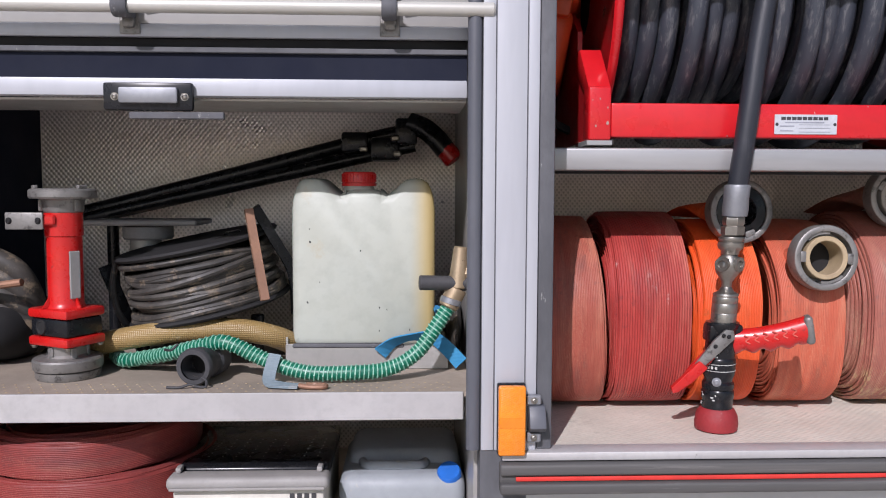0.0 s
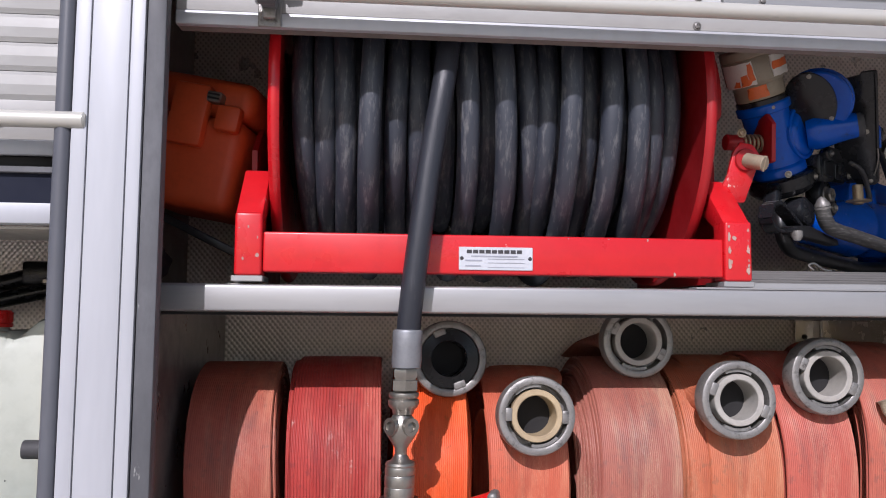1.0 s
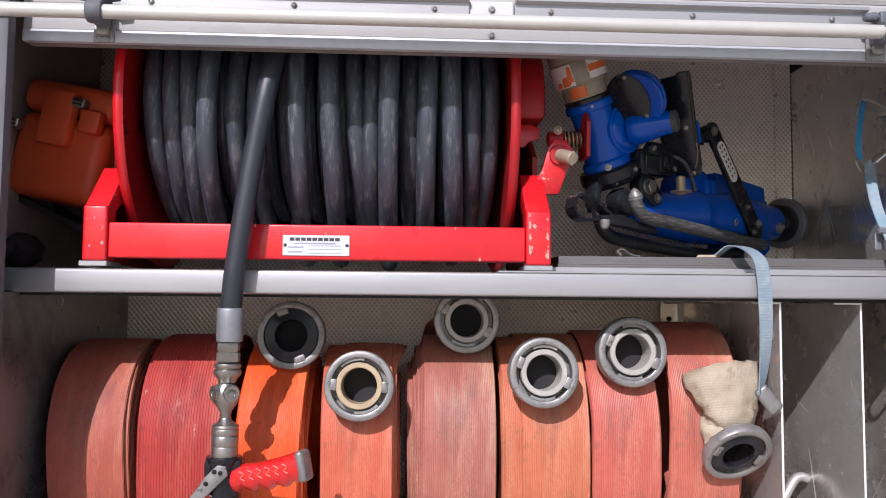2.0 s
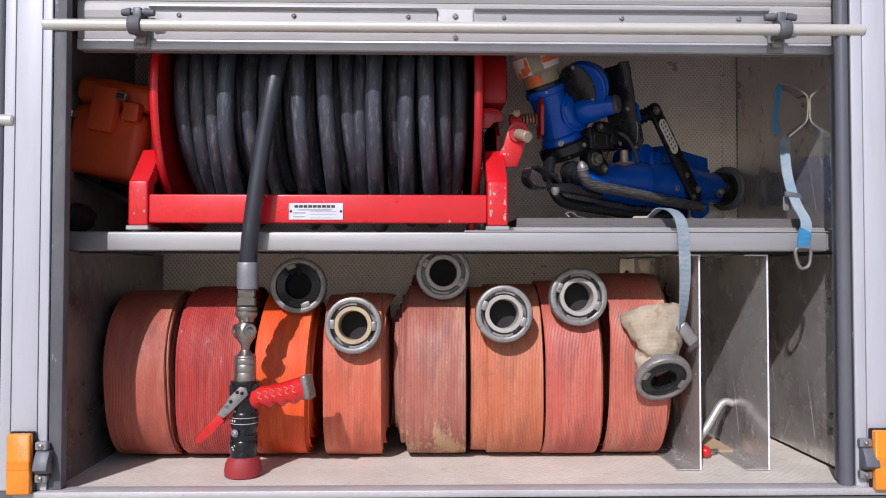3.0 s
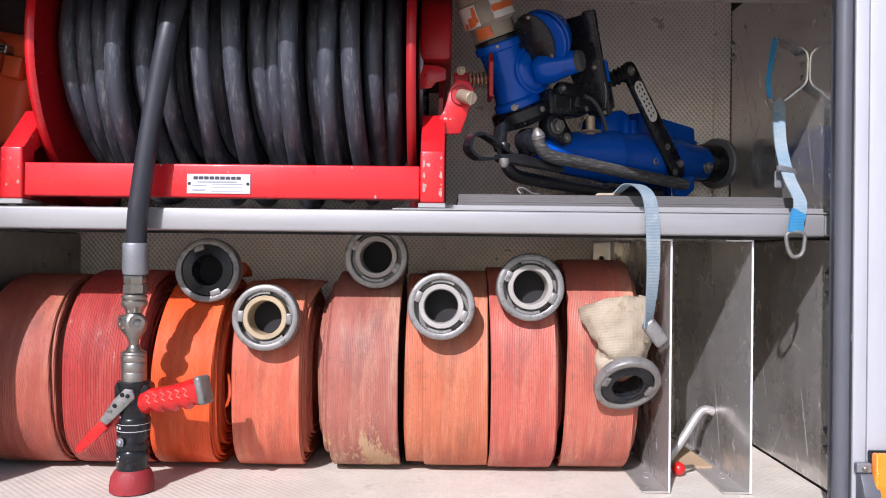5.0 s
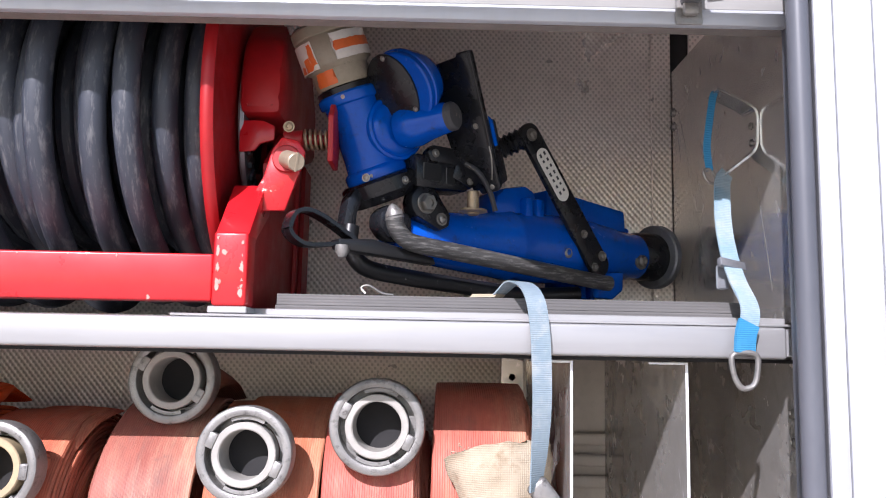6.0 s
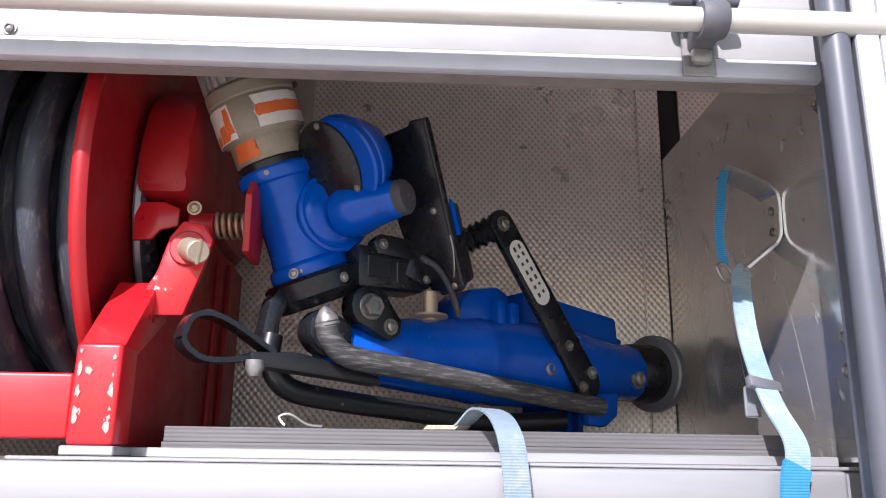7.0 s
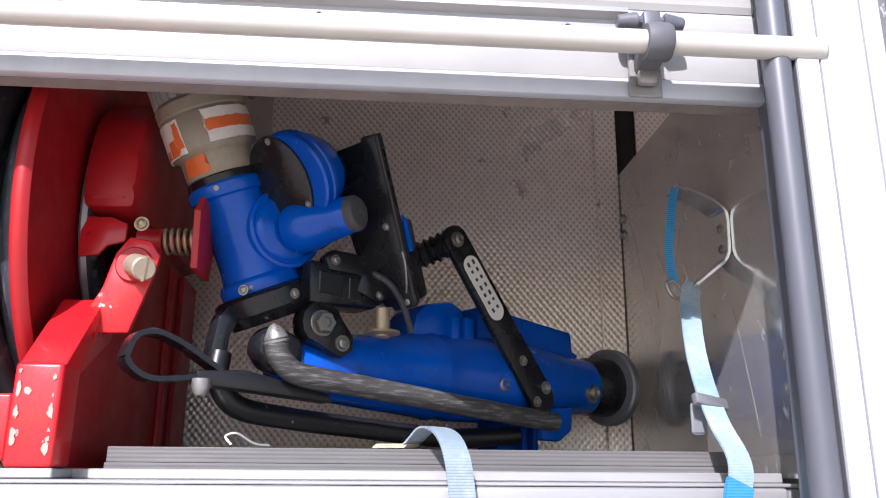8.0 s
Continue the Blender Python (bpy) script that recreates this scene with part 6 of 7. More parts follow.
lathe(bm, tp(-0.092, 1.758, 0.042), Vector((0, 0, -1)), [(0, 0), (0.009, 0), (0.009, 0.008), (0.005, 0.015), (0, 0.016)], 14)
part("rubber_nub", bm, "cast", tool)
# small metal piece lying on the mat
clip_ob = thing("wire_clip", (1.34, 1.565, 1.6965), "bent steel wire clip lying on the mat", "wire clip")
bm = B()
tube(bm, [(1.318, 1.556, 1.6985), (1.312, 1.558, 1.706), (1.322, 1.56, 1.709), (1.338, 1.562, 1.700), (1.352, 1.565, 1.6985)], 0.0018, 8, 6)
part("wire", bm, "steel", clip_ob)

# ---- orange case behind the reel ----
case = thing("tool_case", (0.37, 1.70, 1.775), "orange ribbed plastic case with metal clips", "case")
cm = Matrix.Translation((0.378, 1.70, 1.882)) @ Matrix.Rotation(radians(11), 4, "Y") @ Matrix.Rotation(radians(-10), 4, "Z")
for nm, lo, hi, bv in (("body", (-0.090, -0.098, -0.100), (0.080, 0.10, 0.045), 0.022), ("lid", (-0.0915, -0.100, 0.0465), (0.086, 0.104, 0.105), 0.022)):
    bm = B()
    box(bm, lo, hi, bv, 4, cm)
    part(nm, bm, "orange", case)
for x0, x1, z0, z1 in ((-0.036, 0.022, -0.010, 0.085), (0.036, 0.074, 0.02, 0.06)):
    bm = B()
    box(bm, (x0, -0.118, z0), (x1, -0.095, z1), 0.006, 2, cm)
    part("catch", bm, "orange", case)
for x, z in ((0.030, 0.068), (-0.080, 0.016)):
    bm = B()
    box(bm, (x - 0.011, -0.1215, z - 0.008), (x + 0.011, -0.100, z + 0.008), 0.002, 1, cm)
    c2 = part("clip", bm, "steel", case, "bright metal clip")
    # dark bars laid on the clip, standing in for the shade in its slots
    for dz in (-0.003, 0.003):
        bm = B()
        box(bm, (x - 0.009, -0.1235, z + dz - 0.0012), (x + 0.009, -0.1213, z + dz + 0.0012), 0, 1, cm)
        part("slot", bm, "dark", c2, smooth=False)
rest = thing("case_rest", (0.36, 1.72, 1.70), "dark sloping steel strip under the orange case", "bracket")
for y in (1.650, 1.790):
    bm = B()
    prism(bm, [(0.2745, y, 1.800), (0.2745, y, 1.786), (0.4530, y, 1.697), (0.4530, y, 1.711)], (0, 0.022, 0), 0.002)
    part("strip", bm, "blackmetal", rest)
bag = thing("dark_bag", (0.305, 1.57, 1.668), "small dark folded bag lying on the shelf", "bag")
bm = B()
bmesh.ops.create_icosphere(bm, subdivisions=4, radius=1)
for v in bm.verts:
    p = v.co.copy()
    nz = noise.noise(p * 2.3) * 0.2
    v.co = Vector((0.308 + p.x * 0.028 * (1 + nz), 1.60 + p.y * 0.05 * (1 + nz), 1.6975 + max(p.z, -0.95) * 0.030 * (1 + 0.4 * nz)))
part("bag", bm, "dark", bag)

# ---- wall handle and blue straps at the side plate ----
wh = thing("bent_bracket", (1.80, 1.57, 1.87), "bent bare aluminium bracket on the side plate", "bracket")
bm = B()
ribbon(bm, [(1.781, 1.620, 1.989), (1.800, 1.620, 1.981), (1.820, 1.620, 1.971), (1.832, 1.621, 1.962), (1.8358, 1.622, 1.951), (1.8358, 1.623, 1.932), (1.8350, 1.624, 1.913), (1.829, 1.624, 1.902), (1.818, 1.622, 1.893), (1.793, 1.620, 1.873)], (0, 1, 0), 0.038, 0.0032, 5)
part("bent_strip", bm, "sheet", wh)
for z in (1.944, 1.920):
    bolt(wh, (1.834, 1.622, z), (-1, 0, 0), 0.0035, "rivet")
st2 = thing("lashing_strap", (1.78, 1.60, 1.86), "pale blue lashing strap hung over a bracket", "strap", "lashing straps")
bm = B()
ribbon(bm, [(1.787, 1.618, 1.991), (1.780, 1.614, 1.982), (1.774, 1.614, 1.945), (1.770, 1.614, 1.910), (1.773, 1.614, 1.878)], (0.92, -0.38, 0), 0.0095, 0.002)
part("upper_tail", bm, "strapblue", st2, "bright blue strap tail")
bm = B()
tube(bm, [(1.764, 1.612, 1.876), (1.772, 1.614, 1.880), (1.780, 1.614, 1.872), (1.779, 1.612, 1.861), (1.769, 1.610, 1.862)], 0.0022, 8, 6, closed=True)
part("ring", bm, "steel", st2)
bm = B()
ribbon(bm, [(1.797, 1.616, 1.876), (1.789, 1.612, 1.860), (1.778, 1.582, 1.805), (1.772, 1.550, 1.760), (1.770, 1.518, 1.722), (1.772, 1.488, 1.690), (1.766, 1.474, 1.668), (1.7585, 1.4715, 1.652), (1.7575, 1.4715, 1.634)], (0.9, 0.35, 0.1), 0.024, 0.0022)
part("webbing", bm, "strapfade", st2, "sun-faded blue webbing")
bm = B()
ribbon(bm, [(1.764, 1.470, 1.668), (1.759, 1.467, 1.655), (1.757, 1.467, 1.634)], (0.95, 0.2, 0.0), 0.025, 0.005)
part("stitched_end", bm, "strapblue", st2, "bright blue stitched end")
bm = B()
box(bm, (-0.019, -0.004, -0.006), (0.019, 0.004, 0.006), 0.002, 2, Matrix.Translation((1.770, 1.535, 1.742)) @ Matrix.Rotation(radians(-25), 4, "X") @ Matrix.Rotation(radians(20), 4, "Z"))
box(bm, (-0.013, 0.004, -0.026), (0.003, 0.007, 0.004), 0.002, 1, Matrix.Translation((1.767, 1.540, 1.738)))
part("buckle", bm, "zinc", st2, "grey cam buckle")
bm = B()
tube(bm, [(1.744, 1.4665, 1.632), (1.7435, 1.4665, 1.612), (1.750, 1.4665, 1.597), (1.758, 1.4665, 1.594), (1.767, 1.4665, 1.599), (1.771, 1.4665, 1.614), (1.7695, 1.4665, 1.632)], 0.0034, 10, 6, closed=True)
part("oblong_ring", bm, "cast", st2, "pale oblong ring")

st1 = thing("lashing_strap", (1.52, 1.47, 1.44), "faded pale blue strap hanging over the shelf edge", "strap", "lashing straps")
bm = B()
ribbon(bm, [(1.476, 1.572, 1.6975), (1.486, 1.560, 1.702), (1.500, 1.540, 1.715), (1.513, 1.505, 1.709), (1.520, 1.476, 1.690), (1.5245, 1.4710, 1.660), (1.527, 1.4715, 1.620), (1.528, 1.474, 1.570), (1.526, 1.478, 1.520), (1.522, 1.484, 1.475)], None, 0.0225, 0.002, 6,
       sides=[(0.6, 0.4, 0.3), (0.7, 0.6, 0.1), (0.8, 0.6, 0), (0.95, 0.3, 0), (1, 0.1, 0), (1, 0, 0), (1, 0, 0), (0.95, 0.2, 0), (0.85, 0.5, 0), (0.6, 0.8, 0)])
part("webbing", bm, "strap", st1)
bm = B()
prism(bm, [(1.448, 1.560, 1.6972), (1.478, 1.552, 1.6972), (1.490, 1.565, 1.6972), (1.470, 1.572, 1.6972), (1.462, 1.570, 1.6972)], (0.004, 0, 0.004))
part("frayed_end", bm, "canvas", st1, "frayed white end", smooth=False)
bm = B()
box(bm, (-0.013, -0.005, -0.024), (0.013, 0.005, 0.024), 0.006, 3, Matrix.Translation((1.536, 1.486, 1.466)) @ Matrix.Rotation(radians(-38), 4, "Y"))
part("buckle", bm, "cast", st1, "grey cam buckle")

# ---- under the shelf, behind the dividers ----
vp = thing("steel_bow", (1.69, 1.69, 1.196), "bent steel bow standing behind the divider", "bow")
bm = B()
tube(bm, [(1.600, 1.66, 1.2045), (1.640, 1.675, 1.250), (1.672, 1.688, 1.292), (1.6875, 1.69, 1.301), (1.7015, 1.69, 1.297)], 0.0085, 12, 6)
part("tube", bm, "sheet_dull", vp)
ball = thing("red_ball", (1.614, 1.615, 1.196), "small red plastic ball lying on the floor", "ball")
bm = B()
bmesh.ops.create_uvsphere(bm, u_segments=24, v_segments=14, radius=0.0125, matrix=Matrix.Translation((1.614, 1.615, 1.2085)))
part("ball", bm, "redcap", ball)
bm = B()
rod(bm, (1.622, 1.622, 1.2085), (1.650, 1.645, 1.2045), 0.004, 10)
part("stem", bm, "steel", ball)
paper = thing("cardboard_scrap", (1.64, 1.70, 1.196), "torn brown cardboard scrap lying on the floor", "cardboard")
bm = B()
prism(bm, [(1.590, 1.655, 1.1985), (1.602, 1.70, 1.242), (1.655, 1.735, 1.220), (1.690, 1.66, 1.1985)], (0.002, 0.002, 0.003))
part("sheet", bm, "cardboard", paper, smooth=False)


# ---- equipment locker: shelf and what stands on it ----
ls = thing("equipment_shelf", (-0.28, 1.45, 1.232), "dusty shelf with a scratched pale front edge", "shelf")
bm = B()
box(bm, (-0.798, 1.420, 1.234), (0.2445, 1.424, 1.2785), 0.001, 1)
part("front_edge", bm, "shelf_face", ls, "scratched pale aluminium front edge", smooth=False)
bm = B()
box(bm, (-0.798, 1.4245, 1.270), (0.2605, BACK - 0.002, 1.2775))
part("deck", bm, "dusty", ls, "dusty brown perforated deck", smooth=False)
bm = B()
rnd = random.Random(9)
for i in range(52):
    for j in range(4):
        x, y = -0.78 + i * 0.0195 + (j % 2) * 0.0097, 1.437 + j * 0.017
        if x < 0.24:
            lathe(bm, (x, y, 1.2775), (0, 0, 1), [(0.0022, 0), (0.0016, 0.0006), (0, 0.0007)], 6)
tagged(part("dimples", bm, "cream", ls), "pale raised dimples", kind="stuff")
Z0 = 1.2778

pump = thing("red_ejector", (-0.415, 1.545, Z0), "red hose ejector pump with silver claw couplings", "pump")
PX, PY = -0.418, 1.548
bm = B()
lathe(bm, (PX, PY, Z0), (0, 0, 1), [(0, 0), (0.058, 0), (0.060, 0.003), (0.060, 0.013), (0.056, 0.015), (0.0635, 0.016), (0.0645, 0.019), (0.0645, 0.031), (0.062, 0.034), (0.040, 0.036), (0.036, 0.040), (0.036, 0.056), (0.0, 0.057)], 44)
part("base_coupling", bm, "cast", pump, "silver claw coupling under the pump")
for a in (0.2, 1.6, 2.9, 4.2, 5.4):
    bm = B()
    box(bm, (0.033, -0.006, 0.034), (0.040, 0.006, 0.054), 0.002, 1, Matrix.Translation((PX, PY, Z0)) @ Matrix.Rotation(a, 4, "Z"))
    part("rib", bm, "cast", pump)
pm = Matrix.Translation((PX, PY, 0)) @ Matrix.Rotation(radians(-28), 4, "Z")
for z0, z1, e, mt, nm in ((1.334, 1.350, 0.0, "redcap", "lower_flange"), (1.3505, 1.3805, -0.004, "black", "housing"), (1.381, 1.397, 0.0, "redcap", "upper_flange")):
    bm = B()
    box(bm, (-0.054 - e, -0.046 - e, z0), (0.054 + e, 0.046 + e, z1), 0.005, 2, pm)
    part(nm, bm, mt, pump)
bm = B()
lathe(bm, pm @ Vector((-0.02, -0.0425, 1.3655)), pm.to_3x3() @ Vector((0, -1, 0)), [(0.0, 0.001), (0.008, 0.001), (0.009, 0.002), (0.012, 0.002), (0.013, 0.0)], 20)
part("port", bm, "dark", pump)
for x, y in ((-0.046, -0.038), (0.046, -0.038), (0.046, 0.038), (-0.046, 0.038)):
    bolt(pump, pm @ Vector((x, y, 1.334)), (0, 0, -1), 0.005)
bm = B()
lathe(bm, (PX, PY, 1.397), (0, 0, 1), [(0, 0), (0.037, 0), (0.034, 0.004), (0.0325, 0.008), (0.0325, 0.118), (0.035, 0.120), (0.035, 0.158), (0.0, 0.159)], 40)
body = part("tube", bm, "redcap", pump, "glossy red tube")
for a in (-2.3, -0.6, 1.2):
    bm = B()
    w = Vector((math.cos(a), math.sin(a), 0))
    prism(bm, [Vector((PX, PY, 1.3975)) + w * 0.03 + w.cross(Vector((0, 0, 1))) * 0.0015, Vector((PX, PY, 1.3975)) + w * 0.047 + w.cross(Vector((0, 0, 1))) * 0.0015, Vector((PX, PY, 1.420)) + w * 0.03 + w.cross(Vector((0, 0, 1))) * 0.0015], w.cross(Vector((0, 0, 1))) * -0.003)
    part("web", bm, "redcap", body, smooth=False)
bm = B()
box(bm, (0.0325, -0.011, 1.412), (0.0355, 0.011, 1.492), 0.002, 1, Matrix.Translation((PX, PY, 0)) @ Matrix.Rotation(radians(-38), 4, "Z"))
part("sight_label", bm, "greyplastic", body, "grey sight strip")
bm = B()
lathe(bm, (PX, PY, 1.5555), (0, 0, 1), [(0, 0), (0.035, 0), (0.037, 0.003), (0.038, 0.020), (0.040, 0.022), (0.059, 0.023), (0.0615, 0.026), (0.0615, 0.036), (0.058, 0.039), (0.045, 0.040), (0.044, 0.030), (0, 0.030)], 44)
part("top_coupling", bm, "cast", pump, "silver claw coupling on the pump")
for a in (radians(200), radians(330), radians(75)):
    bm = B()
    box(bm, (0.036, -0.007, 1.557), (0.044, 0.007, 1.578), 0.003, 2, Matrix.Translation((PX, PY, 0)) @ Matrix.Rotation(a, 4, "Z"))
    part("rib", bm, "cast", pump)
for a in (radians(215), radians(335)):
    bm = B()
    box(bm, (0.046, -0.012, 1.594), (0.054, 0.010, 1.6005), 0.0015, 1, Matrix.Translation((PX, PY, 0)) @ Matrix.Rotation(a, 4, "Z"))
    box(bm, (0.045, -0.008, 1.588), (0.053, -0.002, 1.595), 0.001, 1, Matrix.Translation((PX, PY, 0)) @ Matrix.Rotation(a, 4, "Z"))
    part("lug", bm, "cast", pump)
bm = B()
box(bm, (-0.508, 1.500, 1.528), (-0.437, 1.505, 1.5565), 0.003, 2)
br = part("bracket", bm, "cast", pump, "pale metal bracket plate")
# dark discs on the plate stand in for the shade in its holes
for x in (-0.500, -0.446):
    bolt(br, (x, 1.500, 1.5425), (0, -1, 0), 0.0038, "hole", "dark")
bm = B()
box(bm, (-0.452, 1.5052, 1.535), (-0.418, 1.535, 1.552), 0.003, 1)
part("bracket_arm", bm, "redcap", pump)

for ob in [o for c in pump.children for o in (c, *c.children)]:
    for v in ob.data.vertices:
        v.co.x, v.co.y = -0.003 + (v.co.x + 0.003) * 0.86, 0.003 + (v.co.y - 0.003) * 0.86

creel = thing("cable_reel", (-0.225, 1.68, Z0), "black cable reel wound with dirty rubber cable", "cable reel")
CX = Vector((-0.225, 1.70, 1.435))
CW = Vector((-0.19, -0.07, 0.97)).normalized()
for h, nm in ((0.060, "upper_flange"), (-0.060, "lower_flange")):
    bm = B()
    lathe(bm, CX + CW * h, CW, [(0, -0.004), (0.140, -0.004), (0.147, -0.002), (0.150, 0.002), (0.147, 0.006), (0.140, 0.007), (0.132, 0.004), (0, 0.004)], 60)
    part(nm, bm, "dark", creel, "black flange")
bm = B()
rod(bm, CX - CW * 0.06, CX + CW * 0.055, 0.085, 30)
part("core", bm, "dark", creel)
d, s, u = axes(CW)
rnd = random.Random(5)
for i in range(26):
    lay = i % 3
    h = -0.054 + 0.0041 * i
    r = (0.121, 0.134, 0.128)[lay] + rnd.uniform(-0.004, 0.004)
    t1, t2, p1, p2 = rnd.uniform(0.005, 0.016), rnd.uniform(0.001, 0.004), rnd.uniform(0, 6.28), rnd.uniform(0, 6.28)
    bm = B()
    pts = []
    for j in range(48):
        k = 2 * math.pi * j / 48
        hh = min(max(h + t1 * math.sin(k + p1) + t2 * math.sin(3 * k + p2), -0.054), 0.048)
        rr = r + 0.003 * math.sin(2 * k + p2)
        pts.append(CX + CW * hh + (s * math.cos(k) + u * math.sin(k)) * rr)
    tube(bm, pts, 0.0062, 8, 0, closed=True)
    part("cable_turn", bm, "cable", creel)
bm = B()
for a, b in (((-0.122, 1.60, 1.560), (-0.088, 1.56, 1.405)),):
    ribbon(bm, [a, Vector(a).lerp(Vector(b), 0.5), b], (0.9, 0.4, 0), 0.0145, 0.009)
crank = part("crank_bar", bm, "copper", creel, "worn bronze-coloured crank bar")
bm = B()
ribbon(bm, [(-0.112, 1.604, 1.563), (-0.085, 1.64, 1.505), (-0.058, 1.68, 1.440), (-0.055, 1.70, 1.36)], (0.8, 0.6, 0), 0.018, 0.008)
part("frame_bar", bm, "black", creel, "black frame bar")
bm = B()
ribbon(bm, [(-0.395, 1.66, 1.455), (-0.375, 1.665, 1.40), (-0.355, 1.67, 1.345), (-0.33, 1.68, 1.285)], (0.8, 0.6, 0), 0.022, 0.008)
part("frame_bar", bm, "black", creel, "black frame bar")
bm = B()
rod(bm, CX + CW * 0.064 + Vector((0.062, 0.03, 0)), CX + CW * 0.082 + Vector((0.062, 0.03, 0)), 0.016, 18)
part("knob", bm, "black", creel)
for x, y in ((-0.33, 1.66), (-0.12, 1.66), (-0.22, 1.80)):
    bm = B()
    rod(bm, (x, y, Z0 + 0.0004), (x, y, 1.365), 0.012, 12)
    part("foot", bm, "black", creel)

grey = thing("grey_stand", (-0.40, 1.78, Z0), "grey metal stand with a round lid in the shade", "stand")
bm = B()
rod(bm, (-0.365, 1.80, Z0 + 0.0004), (-0.365, 1.80, 1.50), 0.030, 20)
part("column", bm, "sheet_dull", grey)
bm = B()
lathe(bm, (-0.36, 1.80, 1.495), (0, 0, 1), [(0, 0), (0.045, 0), (0.048, 0.004), (0.048, 0.026), (0, 0.028)], 30)
part("cup", bm, "greyplastic", grey)
bm = B()
box(bm, (-0.47, 1.74, 1.5238), (-0.25, 1.87, 1.5345), 0.003, 1)
part("plate", bm, "greyplastic", grey)
bm = B()
tube(bm, [(-0.372, 1.66, 1.47), (-0.378, 1.65, 1.42), (-0.368, 1.65, 1.37), (-0.345, 1.66, 1.33)], 0.006, 10, 8)
part("cable", bm, "cable", grey)

bars = thing("pole_bundle", (-0.2, 1.88, 1.55), "bundle of black poles leaning along the rear wall", "poles")
for dz, y, r in ((0.0, 1.90, 0.016), (-0.034, 1.885, 0.014), (-0.018, 1.93, 0.014)):
    bm = B()
    tube(bm, [(-0.52, y, 1.545 + dz * 0.4), (-0.2, y, 1.628 + dz * 0.7), (0.03, y, 1.690 + dz), (0.17, y, 1.722 + dz)], r, 12, 4)
    part("pole", bm, "black", bars)
for x0, z0, w, h in ((0.018, 1.672, 0.055, 0.042), (0.078, 1.655, 0.060, 0.048), (0.130, 1.688, 0.045, 0.055)):
    bm = B()
    box(bm, (x0, 1.862, z0), (x0 + w, 1.945, z0 + h), 0.006, 2)
    part("clamp", bm, "black", bars)
for x0, z0 in ((0.055, 1.672), (0.12, 1.695), (0.125, 1.662)):
    bm = B()
    box(bm, (x0, 1.855, z0), (x0 + 0.018, 1.862, z0 + 0.012), 0.003, 1)
    part("buckle", bm, "steel", bars, "bright buckle")
bm = B()
tube(bm, [(0.16, 1.88, 1.735), (0.19, 1.87, 1.722), (0.215, 1.86, 1.700), (0.235, 1.855, 1.675)], 0.022, 14, 6)
part("rubber_end", bm, "black", bars)
bm = B()
rod(bm, (0.232, 1.855, 1.680), (0.2525, 1.85, 1.655), 0.021, 18)
part("red_tip", bm, "redcap", bars, "red sleeve")
bm = B()
rod(bm, (-0.46, 1.885, Z0 + 0.001), (-0.46, 1.885, 1.553), 0.012, 12)
part("support", bm, "black", bars)

# jerrycan in its tray
can = thing("jerrycan", (0.078, 1.66, Z0), "milky white plastic jerrycan with a red cap, standing in a tray", "jerrycan")
bm = B()
CXc, CY0, CY1, CZ0, CZ1 = 0.0785, 1.598, 1.775, 1.3125, 1.617
hw = 0.1265
rows = []
outline = [(-hw + 0.004, CZ0), (-hw, CZ0 + 0.02), (-hw, CZ1 - 0.055), (-hw + 0.006, CZ1 - 0.018), (-hw + 0.020, CZ1 - 0.002), (-hw + 0.045, CZ1 - 0.001), (-hw + 0.060, CZ1 - 0.010), (-0.046, CZ1 - 0.032), (-0.036, CZ1 - 0.034), (-0.030, CZ1 - 0.022), (0.030, CZ1 - 0.022), (0.036, CZ1 - 0.034), (0.046, CZ1 - 0.032), (hw - 0.060, CZ1 - 0.010), (hw - 0.045, CZ1 - 0.001), (hw - 0.020, CZ1 - 0.002), (hw - 0.006, CZ1 - 0.018), (hw, CZ1 - 0.055), (hw, CZ0 + 0.02), (hw - 0.004, CZ0)]
prism(bm, [(CXc + x, CY0, z) for x, z in outline], (0, CY1 - CY0, 0), 0.014)
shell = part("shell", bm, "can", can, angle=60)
rnd = random.Random(12)
for k in range(9):
    x, z, r = CXc + rnd.uniform(-0.10, 0.10), rnd.uniform(CZ0 + 0.02, CZ1 - 0.05), rnd.uniform(0.0007, 0.0018)
    bm = B()
    prism(bm, [(x + r * rnd.uniform(0.6, 1.3) * math.cos(6.283 * i / 6), CY0 - 0.0006, z + r * rnd.uniform(0.6, 2.0) * math.sin(6.283 * i / 6)) for i in range(6)], (0, 0.0005, 0))
    part("dirt_mark", bm, "dirtyblack", shell, smooth=False)
bm = B()
lathe(bm, (0.0685, 1.640, CZ1 - 0.024), (0, 0, 1), [(0.028, 0), (0.0275, 0.006), (0.025, 0.010), (0.025, 0.02)], 30)
part("neck", bm, "can", can)
bm = B()
lathe(bm, (0.0685, 1.640, CZ1 - 0.016), (0, 0, 1), [(0.025, 0), (0.031, 0.0), (0.0315, 0.002), (0.0315, 0.005), (0.030, 0.006), (0.030, 0.022), (0.028, 0.025), (0.0, 0.0255)], 36)
cap = part("cap", bm, "redcap", can, "ribbed red screw cap")
for i in range(30):
    a = 2 * math.pi * i / 30
    bm = B()
    box(bm, (0.0298, -0.0012, CZ1 - 0.009), (0.0312, 0.0012, CZ1 + 0.006), 0, 1, Matrix.Translation((0.0685, 1.640, 0)) @ Matrix.Rotation(a, 4, "Z"))
    part("rib", bm, "redcap", cap, smooth=False)
tray = thing("can_tray", (0.085, 1.66, Z0), "dented bare aluminium tray holding the jerrycan", "tray")
bm = B()
box(bm, (-0.058, 1.586, Z0 + 0.0004), (0.228, 1.590, 1.3235), 0.001, 1)
